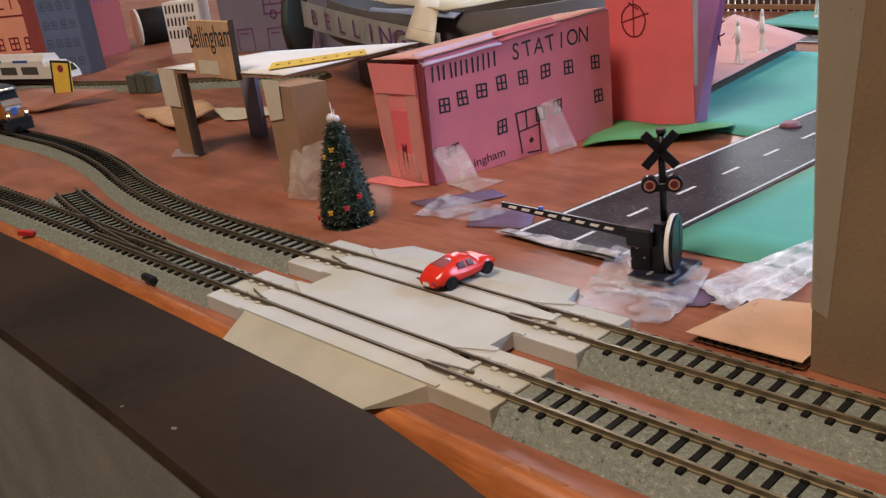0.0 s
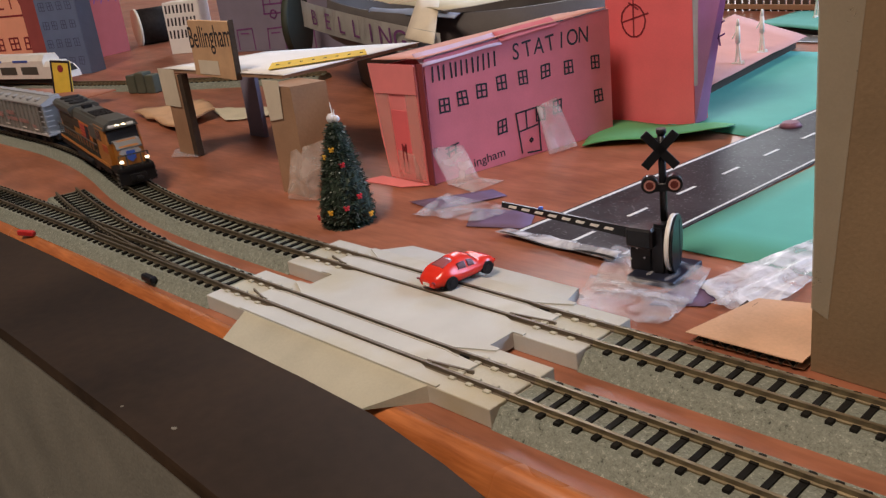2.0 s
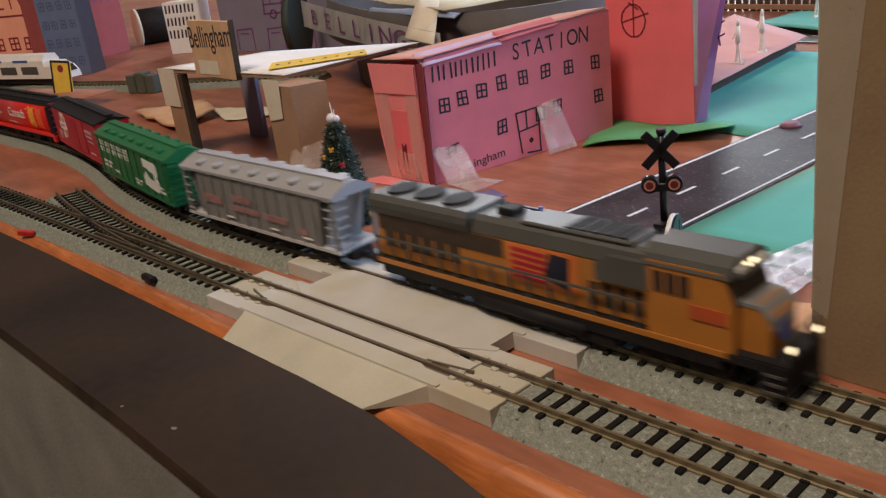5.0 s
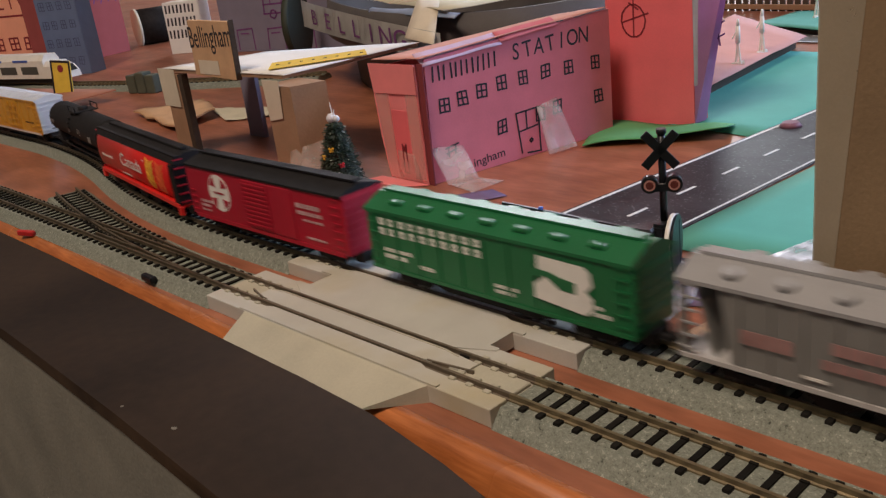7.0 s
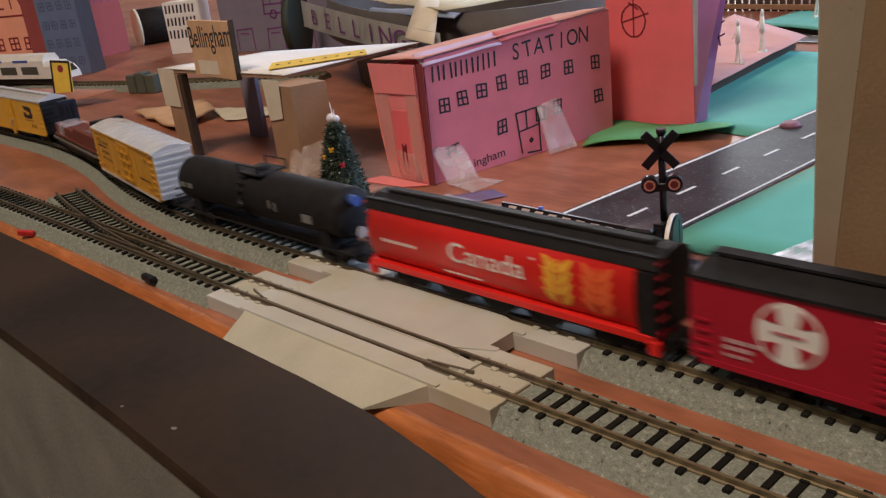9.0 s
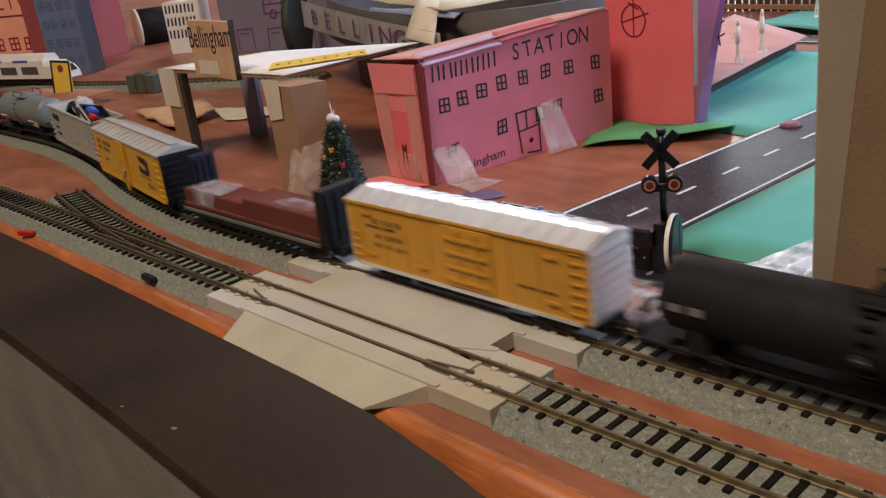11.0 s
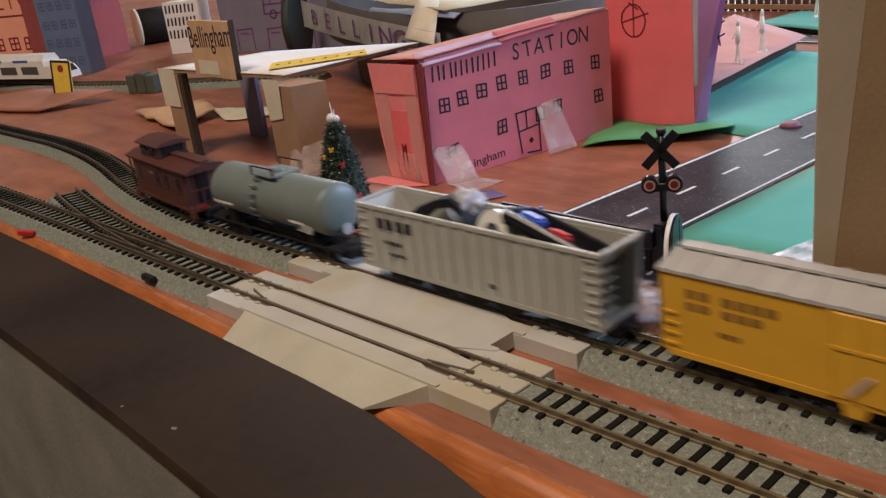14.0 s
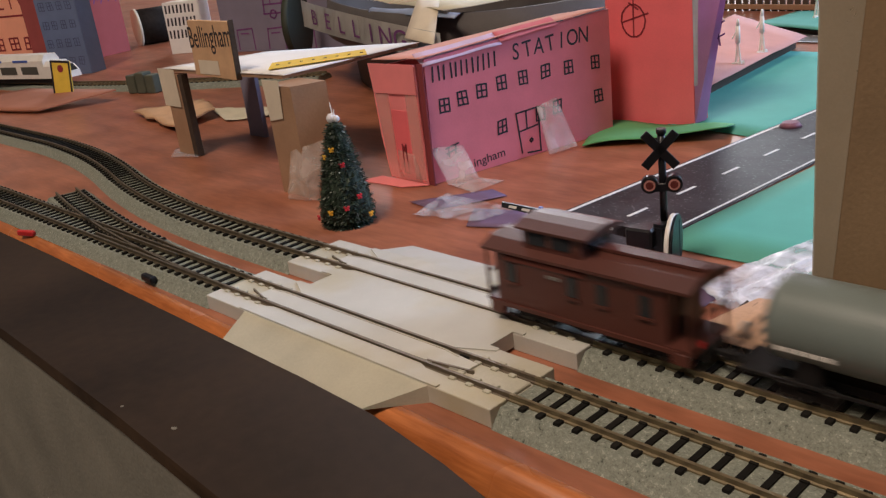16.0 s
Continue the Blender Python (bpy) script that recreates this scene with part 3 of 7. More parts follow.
def crossing():
    """Moulded grey double-track level crossing with ramps and flush rails."""
    c = thing("level_crossing", "pale grey plastic double-track level crossing with ramps", "level crossing")
    X = 64.2
    for y, lab in ((0.0, "n"), (SPACING, "f")):
        bm = bmesh.new()
        box(bm, -X, X, y - 12, y - 5.9, 0, 5.15, bev=0.2)
        box(bm, -X, X, y + 5.9, y + 12, 0, 5.15, bev=0.2)
        box(bm, -X, X, y - 5.9, y + 5.9, 0, 3.9)
        part("track_base", bm, M_DECK, c, "pale grey track base")
        part("middle_plank", B(-X + 0.5, -2, y - 3.6, y + 3.6, 3.9, 5.0, bev=0.25), M_TAN, c, "cream plank between the rails")
        part("middle_plank", B(-1.7, X - 0.5, y - 3.6, y + 3.6, 3.9, 5.0, bev=0.25), M_TAN, c, "cream plank between the rails")
        for o in (-4.75, 4.75):
            part("rail", sweep(bmesh.new(), rail_profile(o), [(-X - 0.05, y + o * 0, 0), (X + 0.05, y, 0)]), M_DULL, c, "dull nickel silver rail")
        for x in list(range(-60, -40, 6)) + list(range(46, 64, 6)):
            for o in (-6.2, -3.2, 3.2, 6.2):
                if not CLIP:
                    CLIP.append(part("rail_clip", B(-1.1, 1.1, -0.7, 0.7, 3.9, 5.6, bev=0.2), M_TAN, c, m=at(x, y + o, 0)))
                else:
                    share("rail_clip", CLIP[0], at(x, y + o, 0), c)
        # guard rails hug the running rails and flare into the gauge at their ends
        g = [(-43, -3.65), (36, -3.65), (36, -3.05), (-43, -3.05)]
        part("guard_strip", P([(u, y + v) for u, v in g], "z", 4.9, 5.7), M_DECK, c, "pale moulded guard strip")
        for g in ([(-52, -1.2), (-43, -3.6), (-41, -3.6), (-41, -3.15), (-43, -3.1), (-52, -0.7)], [(34, -3.6), (36, -3.6), (49, -1.7), (49, -1.1), (36, -3.05), (34, -3.15)]):
            part("guard_rail_tip", P([(u, y + v) for u, v in g], "z", 4.9, 5.95), M_DULL, c, "thin brown guard rail tip")
        g = [(-46, 2.2), (-40, 3.3), (34, 3.3), (40, 2.2), (40, 2.6), (34, 3.75), (-40, 3.75), (-46, 2.6)]
        part("guard_rail", P([(u, y + v) for u, v in g], "z", 4.9, 5.75), M_TAN, c, "cream moulded guard strip")
        for k in range(9):
            for o in (-3.85, 3.95):
                x = -36 + 9 * k + (3 if o > 0 else 0)
                part("flangeway_notch", B(x, x + 3.2, y + o - 0.2, y + o + 0.2, 4.9, 5.55), M_SOOT, c, "dark flangeway gap")
        # flush deck over the middle
        part("inner_deck", P([(-47, -2.9), (-42, -3.05), (38, -3.05), (47, -2.4), (47, 2.4), (38, 3.2), (-42, 3.2), (-47, 2.9)], "z", 4.7, 5.6), M_DECK, c,
             m=at(0, y, 0))
        for sgn in (-1, 1):
            pts = [(-44, 10.5), (-34, 5.45), (34, 5.45), (46, 10.5), (46, 11.9), (-44, 11.9)]
            part("guard_deck", P([(x, y + sgn * v) for x, v in pts], "z", 4.2, 5.6), M_DECK, c)
    part("centre_deck", P([(-38, 11.9), (-38, 21.1), (42.5, 21.1), (42.5, 11.9)], "z", 1.0, 5.6), M_DECK, c, "pale grey centre plate")
    near = bmesh.new()
    a, b = [(-41, -11.9, 4.9), (43, -11.9, 4.9)], [(-37, -24.5, 0.4), (31, -24.5, 0.4)]
    v = [near.verts.new(p) for p in (*a, b[1], b[0])] + [near.verts.new((p[0], p[1], -0.0)) for p in (*a, b[1], b[0])]
    for f in ((0, 1, 2, 3), (7, 6, 5, 4), (0, 4, 5, 1), (1, 5, 6, 2), (2, 6, 7, 3), (3, 7, 4, 0)):
        near.faces.new([v[i] for i in f])
    part("near_ramp", near, M_TAN, c, "cream sloping ramp")
    far = bmesh.new()
    a, b = [(-43, 44.9, 4.9), (42, 44.9, 4.9)], [(-39, 58.5, 2.6), (36, 58.5, 2.6)]
    v = [far.verts.new(p) for p in (*a, b[1], b[0])] + [far.verts.new((p[0], p[1], 0.0)) for p in (*a, b[1], b[0])]
    for f in ((0, 1, 2, 3), (7, 6, 5, 4), (0, 4, 5, 1), (1, 5, 6, 2), (2, 6, 7, 3), (3, 7, 4, 0)):
        far.faces.new([v[i] for i in f])
    part("far_ramp", far, M_DECK, c, "pale grey sloping ramp")


# ---- station side ----
def window_bm(x, z, w=5.6, h=6.6, lw=0.8, wob=0.4, seed=0, thick=0.12):
    """A marker-drawn window: an outline with a cross in it, one connected lattice of ink."""
    rnd = random.Random(seed)
    us = [0, lw, w / 2 - lw / 2, w / 2 + lw / 2, w - lw, w]
    vs = [0, lw, h / 2 - lw / 2, h / 2 + lw / 2, h - lw, h]
    skew = [rnd.uniform(-wob, wob) for _ in range(8)]
    bm = bmesh.new()

    def pt(i, j, y):
        a, b = us[i] / w, vs[j] / h
        g = i // 2 + j // 2
        return bm.verts.new((x + us[i] + skew[0] * b + skew[1] * (1 - b) * a + skew[(i // 2) + 2] * b * 0.7, y, z + vs[j] + skew[3] * a + skew[(j // 2) + 5] * a * 0.7 + 0.1 * (g % 2)))
    lo = [[pt(i, j, -thick) for j in range(6)] for i in range(6)]
    for i in range(5):
        for j in range(5):
            if i % 2 == 0 or j % 2 == 0:
                bm.faces.new((lo[i][j], lo[i + 1][j], lo[i + 1][j + 1], lo[i][j + 1]))
    r = bmesh.ops.extrude_face_region(bm, geom=bm.faces[:])
    for v in [g for g in r["geom"] if isinstance(g, bmesh.types.BMVert)]:
        v.co.y += thick
    return bm


def station():
    s = thing("paper_station", "pink construction-paper station with marker-drawn windows, taped to the table", "model building", at(-93, 121, 0, 0, 0, 78))
    W, D, H = 106.5, 32, 55.3
    part("front_wall", P([(0.7, 0.2), (W, 0.2), (W + 1.3, H + 4.9), (2.5, H)], "y", -0.4, 0.4), M_PALEPINK, s)
    part("back_wall", B(0, W, D - 0.4, D + 0.4, 0, H - 4), M_PINK, s)
    part("end_wall", B(W - 0.5, W, 0.6, D, 0, H), M_PINK, s)
    e = at(-2.2, 0.6, 0, 0, 0, 98)
    part("corner_fold", P([(0.3, 0.2), (-3.4, 0.2), (-4.6, H - 1), (-0.8, H - 1)], "y", -1.2, -0.7), M_REDF, s, "dark red folded corner", m=e)
    end = part("end_wall", P([(0, 0.2), (27.5, 0.2), (31, 20), (33, H - 2.5), (0, H - 1.5)], "y", -0.5, 0), M_PINK, s, m=e)
    part("red_patch", B(8.5, 20.5, 0.05, 0.2, 3, 33, bev=0.05), M_RED, end, "red paper patch")
    part("tape_strip", sheet([(20, 0.3, 1), (27, 0.3, 1), (31.5, 0.3, 46), (21, 0.3, 46)], 3, 6, -0.12), M_TAPEP, end, "frosted sticky tape")
    part("tape_strip", sheet([(0.5, 0.3, 2), (8.5, 0.3, 2), (8.5, 0.3, 46), (0.5, 0.3, 46)], 3, 6, -0.12), M_TAPEP, end, "frosted sticky tape")
    part("tape_strip", sheet([(3, 0.5, 1), (20, 0.7, 0.6), (19, 0.4, 14), (7, 0.4, 13)], 4, 4, -0.12, wave=0.6, seed=51), M_TAPEP, end, "frosted sticky tape")
    part("top_flap", sheet([(0.2, 0.35, 41), (31, 0.45, 40), (33, 0.3, H - 2), (0, 0.3, H - 1.3)], 8, 3, -0.3), M_PINK, end)
    part("end_marks", strokes([[(12.5, 4), (12.8, 17)], [(15.5, 4), (15.2, 16.5)], [(12.6, 17.5), (15.4, 13.5)], [(15.4, 17.3), (12.8, 13.5)], [(12.5, 4), (15.5, 4.3)]], 0.7), M_INKR, end, m=at(0, 0.5, 0))
    # roof colours are paler than the walls to carry the window light
    roof = sheet([(0, -0.8, H + 0.4), (W, -0.8, H + 5.2), (W, D + 3, H + 1.0), (-5, D + 1, H - 1.5)], 14, 4, 0.35, wave=0.9, seed=3)
    part("roof", roof, M_PEACH, s, "paper roof, paled for the window light")
    part("roof_edge", sheet([(1, -1.9, H - 3.4), (43, -1.6, H - 0.9), (43, 4.6, H + 3.6), (0, 4.6, H + 1.9)], 8, 3, 0.3, wave=0.9, seed=5), M_LILAC, s, "folded roof edge, tinted lilac for the window light")
    part("roof_edge", sheet([(42.5, -1.7, H + 0.2), (76, -1.4, H + 2.4), (76, 4.6, H + 5.2), (42.5, 4.6, H + 3.9)], 8, 3, 0.3, wave=0.9, seed=6), M_PALEPINK, s)
    part("ground_flap", sheet([(-8, D + 1, 0.15), (-19, D + 3, 0.15), (-12, 8, 0.3), (-2.5, 0, 0.3)], 3, 3, 0.3), M_PINK, s)
    for i, (x, z) in enumerate(((7.2, 30.7), (17.1, 31.9), (27.4, 33.1), (38.9, 34.3), (51.3, 34.4), (64.1, 34.5), (78.0, 33.9), (94.8, 33.4))):
        part("drawn_window", window_bm(x, z, lw=0.8, wob=0.4, seed=i), M_INK, s, m=at(0, -0.45, 0))
    for i, (x, z) in enumerate(((36.7, 14.1), (95.7, 16.6), (69.7, 16.6), (59.0, 15.6))):
        part("drawn_window", window_bm(x, z, lw=0.8, wob=0.4, seed=20 + i), M_INK, s, m=at(0, -0.45, 0))
    part("drawn_window", strokes([[(8.0, 14.5), (15, 16)], [(9.5, 11), (9.5, 15)], [(13, 11), (13.2, 15.4)], [(8.6, 12), (13.6, 13.6)]], 0.8, wob=0.3), M_INK, s, m=at(0, -0.45, 0))
    part("drawn_door", strokes([[(49.5, 2.5), (48, 22), (61, 22.5), (60.5, 1.5), (53, 2)], [(49, 13), (60, 14)], [(53.5, 13.5), (53.5, 21.5)], ring_pts(55.5, 7.5, 0.8, 0.9, 8)], 0.8, wob=0.3), M_INK, s, m=at(0, -0.45, 0))
    for x, w, lean in ((5.6, 4.0, 0.5), (11.6, 4.6, 0.2), (18.0, 3.4, 0.4), (23.5, 4.0, 0.3), (29.5, 3.8, 0.5), (35.6, 4.0, 0.2)):
        z = 45.0 + 0.02 * x
        part("lettering_bar", strokes([[(x, z), (x + lean, z + 6.0)], [(x + w - 0.6, z), (x + w - 0.6 + lean, z + 6.2)]], 0.85, wob=0.3, seed=int(x)), M_INK, s, "black marker bar", m=at(0, -0.45, 0))
    for i, ch in enumerate("STATION"):
        text("letter", ch, 7.6, M_INK, s, at(51 + 6.7 * i, -0.45, 49.6 + 0.12 * i, 90, (-1) ** i * 5, 0), narrow=0.85)
    text("letter", "ingham", 4.0, M_INK, s, at(31, -0.45, 5.0, 90, -4, 0), narrow=1.15)
    part("tape_patch", sheet([(2, -9, 0.5), (16, -13, 0.5), (17, -0.7, 14), (0, -0.7, 16)], 6, 7, 0.12, wave=1.4, seed=2), M_TAPEB, s, "frosted sticky tape")
    part("tape_patch", sheet([(3, -26, 0.35), (22, -24, 0.35), (17, -11, 0.6), (3, -9, 0.6)], 6, 6, 0.12, wave=0.7, seed=4), M_TAPEB, s, "frosted sticky tape")
    part("tape_patch", sheet([(58, -10, 0.4), (76, -9, 0.4), (72, -0.7, 24), (60, -0.7, 22)], 6, 7, 0.12, wave=1.4, seed=7), M_TAPEB, s, "frosted sticky tape")


def tower():
    t = thing("paper_tower", "tall red construction-paper tower standing behind the station", "model building", at(-83, 242, 0, 0, 0, 6))
    W, D, H = 46, 14, 128
    part("front_wall", B(0, W, -0.4, 0.4, 0.2, H), M_RED, t)
    bm = bmesh.new()
    v = [bm.verts.new(p) for p in ((W, 0.5, 1), (W + 1.5, 9.5, 1), (W + 25, 9.5, H), (W, 0.5, H))]
    bm.faces.new(v)
    bmesh.ops.solidify(bm, geom=bm.faces[:], thickness=0.5)
    part("side_wall", bm, M_MAUVE, t, "purple paper side")
    part("side_wall", B(-0.5, 0, 0, D, 0, H), M_RED, t)
    part("back_wall", B(0, W, D, D + 0.5, 0, H), M_RED, t)
    part("roof", B(0, W, 0, D, H, H + 0.5), M_RED, t)
    part("pale_strip", sheet([(W + 0.3, -0.6, 20), (W + 2.6, 4, 20), (W + 7.0, 4, H - 8), (W + 0.3, -0.6, H - 8)], 3, 3, 0.2), M_CLEAR, t, "strip of shiny tape")
    part("drawn_sign", strokes([ring_pts(15, 51.5, 6.5, 8), [(15, 43.5), (15.5, 62)], [(9, 51), (23, 55)], [(13, 60), (18, 57)]], 0.8, wob=0.2), M_INKR, t, m=at(0, -0.45, 0))
    part("drawn_marks", strokes([[(0, 0), (6, 3)], [(0, -6), (6, -3)], [(2, 4), (4, -8)]], 0.8), M_INKP, t, m=at(W + 6.5, 6, 46, 0, 0, 40))


def canopy():
    c = thing("station_canopy", "cardboard platform canopy with a white paper roof on taped legs", "model canopy")
    Z = 46.5
    part("roof", sheet([(-286, 103, Z), (-152, 91, Z + 4.2), (-142, 166, Z + 5.2), (-255, 152, Z + 1)], 10, 6, 1.4, wave=0.8, seed=11), M_CARD, c)
    part("roof_cover", sheet([(-287, 102.5, Z + 2.0), (-150, 90.5, Z + 6.2), (-140, 166, Z + 7.2), (-252, 151, Z + 3)], 10, 6, 0.3, wave=0.5, seed=11), M_WHITEP, c, "white paper roof cover")
    part("platform_line", sheet([(-189, 111, 53.2), (-173, 98, 53.2), (-140, 132, 54.6), (-155, 143, 54.6)], 6, 2, 0.2), M_YELLOWP, c, "yellow paper strip")
    for k in range(8):
        u = (k + 0.6) / 8
        x, y = -181.0 + 34.6 * u, 104.8 + 31.8 * u
        part("drawn_dot", B(x - 0.6, x + 0.6, y - 0.5, y + 0.5, Z + 6.8 + 1.4 * u, Z + 7.15 + 1.4 * u), M_INK, c)
    part("leg", B(-285, -268, 101, 103.5, 0.3, Z), M_CARD, c, "thin brown cardboard leg")
    part("leg_edge", B(-268, -263.5, 100.4, 104.2, 0.3, Z), M_CARDD, c, "dark corrugated leg edge")
    part("leg", P([(-154, 82), (-134, 82), (-128, 97), (-150, 98)], "z", 0.2, Z + 4), M_CARD, c, "brown cardboard box leg")
    part("leg", B(-277, -261, 144, 146.5, 0.2, Z), M_VIOLETP, c, "grey-violet paper leg")
    part("leg_foot", sheet([(-296, 104, 0.3), (-280, 92, 0.3), (-262, 99, 0.3), (-276, 112, 0.3)], 4, 4, 0.3, wave=0.5, seed=8), M_TAPE, c, "frosted tape over the leg foot")
    part("leg_tape", sheet([(-289, 100.7, 28), (-271, 100.6, 28), (-271, 100.6, Z + 2.5), (-291, 101.5, Z + 2.5)], 3, 3, 0.2), M_MASK, c, "beige masking tape")
    part("leg_tape", sheet([(-153.5, 81.7, 34), (-143, 81.6, 36), (-141, 81.3, Z + 6.4), (-154.6, 81.6, Z + 6.4)], 3, 3, 0.15), M_MASK, c, "beige masking tape")
    part("leg_tape", sheet([(-141, 75, 0.3), (-124, 80, 0.3), (-121, 86, 27), (-141, 81.3, 21)], 6, 6, 0.15, wave=0.8, seed=9), M_TAPEB, c, "frosted sticky tape")


def name_board():
    b = thing("name_board", "brown cardboard name board with black marker letters, on the canopy", "sign", at(-239, 97.6, 48.4, -2, 0, -5.1))
    part("board", B(0, 46.0, -1.2, 1.2, 0, 28.0, bev=0.2), M_CARDL, b)
    part("board_edge", B(46.0, 46.9, -1.3, 1.3, 0, 28.6), M_CARDD, b, "dark corrugated edge")
    text("letter", "Bellingham", 11.0, M_INK, b, at(23, -1.3, 19.8, 90, -3, 0), narrow=0.74)
    part("tape_patch", sheet([(6, -1.35, 1), (29, -1.35, 1.5), (29, -1.35, 8.5), (6, -1.35, 8)], 3, 2, 0.1), M_MASK, b, "beige masking tape")


def tree():
    t = thing("christmas_tree", "tiny dark green bottle-brush Christmas tree with bows and a pearl top", "toy tree", at(-89, 69, 0))
    rnd = random.Random(5)
    H, R = 42.0, 13.4
    part("trunk", C((0, 0, 0.3), (0, 0, H), 1.2, 8, r2=0.4), M_CARDD, t)
    cone = bmesh.new()
    prof = [(0.2, R * 0.72), (3, R * 0.9), (7, R * 0.92), (14, R * 0.82), (24, R * 0.62), (34, R * 0.40), (40, R * 0.24), (42.5, 0.8)]
    rings = []
    for z, r in prof:
        rings.append([cone.verts.new((r * 0.84 * math.cos(a) * (1 + 0.06 * math.sin(a * 5)), r * 0.84 * math.sin(a), z)) for a in [i * 2 * math.pi / 20 for i in range(20)]])
    for a, b in zip(rings, rings[1:]):
        for i in range(20):
            cone.faces.new((a[i], a[(i + 1) % 20], b[(i + 1) % 20], b[i]))
    cone.faces.new(rings[0][::-1])
    cone.faces.new(rings[-1])
    part("core", cone, M_TREE, t)
    for nm, mt, n in (("bristles", M_TREE, 3600), ("frosted_bristles", M_FROST, 1300), ("pale_tips", M_TIP, 170)):
        vs, fs = [], []
        for _ in range(n):
            h = rnd.random() ** 1.35
            z = 0.8 + h * (H - 1.5)
            r = R * (1 - h) ** 0.72 * (0.83 + 0.06 * math.sin(z * 1.9)) * min(1.0, 0.78 + 0.035 * z) + 0.9
            a = rnd.uniform(0, 6.2832)
            d = Vector((math.cos(a), math.sin(a), rnd.uniform(-0.9, 0.3))).normalized()
            L = rnd.uniform(1.4, 3.0)
            p = Vector((r * 0.82 * math.cos(a), r * 0.82 * math.sin(a), z))
            s = Vector((-math.sin(a), math.cos(a), rnd.uniform(-0.5, 0.5))) * rnd.uniform(0.26, 0.55)
            q = p + d * L + Vector((rnd.uniform(-.5, .5), rnd.uniform(-.5, .5), rnd.uniform(-.4, .4)))
            i = len(vs)
            vs += [(p - s)[:], (p + s)[:], (q + s * 0.7)[:], (q - s * 0.7)[:]]
            fs.append((i, i + 1, i + 2, i + 3))
        me = bpy.data.meshes.new(nm)
        me.from_pydata([[c * MM for c in v] for v in vs], [], fs)
        me.materials.append(mt)
        o = new(nm, me)
        o.parent = t
        o["kind"] = "stuff"
    for az, z, mt in ((-65, 32, M_BALLY), (-32, 26, M_BALLR), (-38, 9.5, M_BALLR), (-72, 8, M_BALLY), (-100, 29, M_BALLY), (-5, 13, M_BALLR), (10, 5, M_BALLY), (-110, 5, M_BALLR)):
        h = z / H
        r = R * (1 - h) ** 0.82 * 0.86 + 2.0
        bm = bmesh.new()
        for q in ((-0.75, 0.5), (0.75, 0.5), (-0.4, -0.6), (0.5, -0.6), (0, 0)):
            bmesh.ops.create_icosphere(bm, subdivisions=1, radius=0.6, matrix=Matrix.Translation((q[0], 0, q[1])))
        part("bow", bm, mt, t, m=at(r * math.cos(radians(az)), r * math.sin(radians(az)), z, 0, 0, az + 90))
    bm = bmesh.new()
    bmesh.ops.create_icosphere(bm, subdivisions=2, radius=2.0, matrix=Matrix.Translation((-0.6, -0.4, 43.4)))
    bmesh.ops.create_icosphere(bm, subdivisions=2, radius=1.4, matrix=Matrix.Translation((1.6, 0.4, 43.2)))
    part("pearl_bead", bm, M_PEARL, t, "pearl bead at the tip")
    part("hanging_thread", C((0, 0, 44.5), (-1.2, 0.5, 49.5), 0.22, 6), M_WHITE, t, "bent white thread")
    part("hanging_thread", C((0.3, 0, 44), (1.2, 0.3, 47.0), 0.5, 6, r2=0.1), M_WHITE, t, "bent white thread")


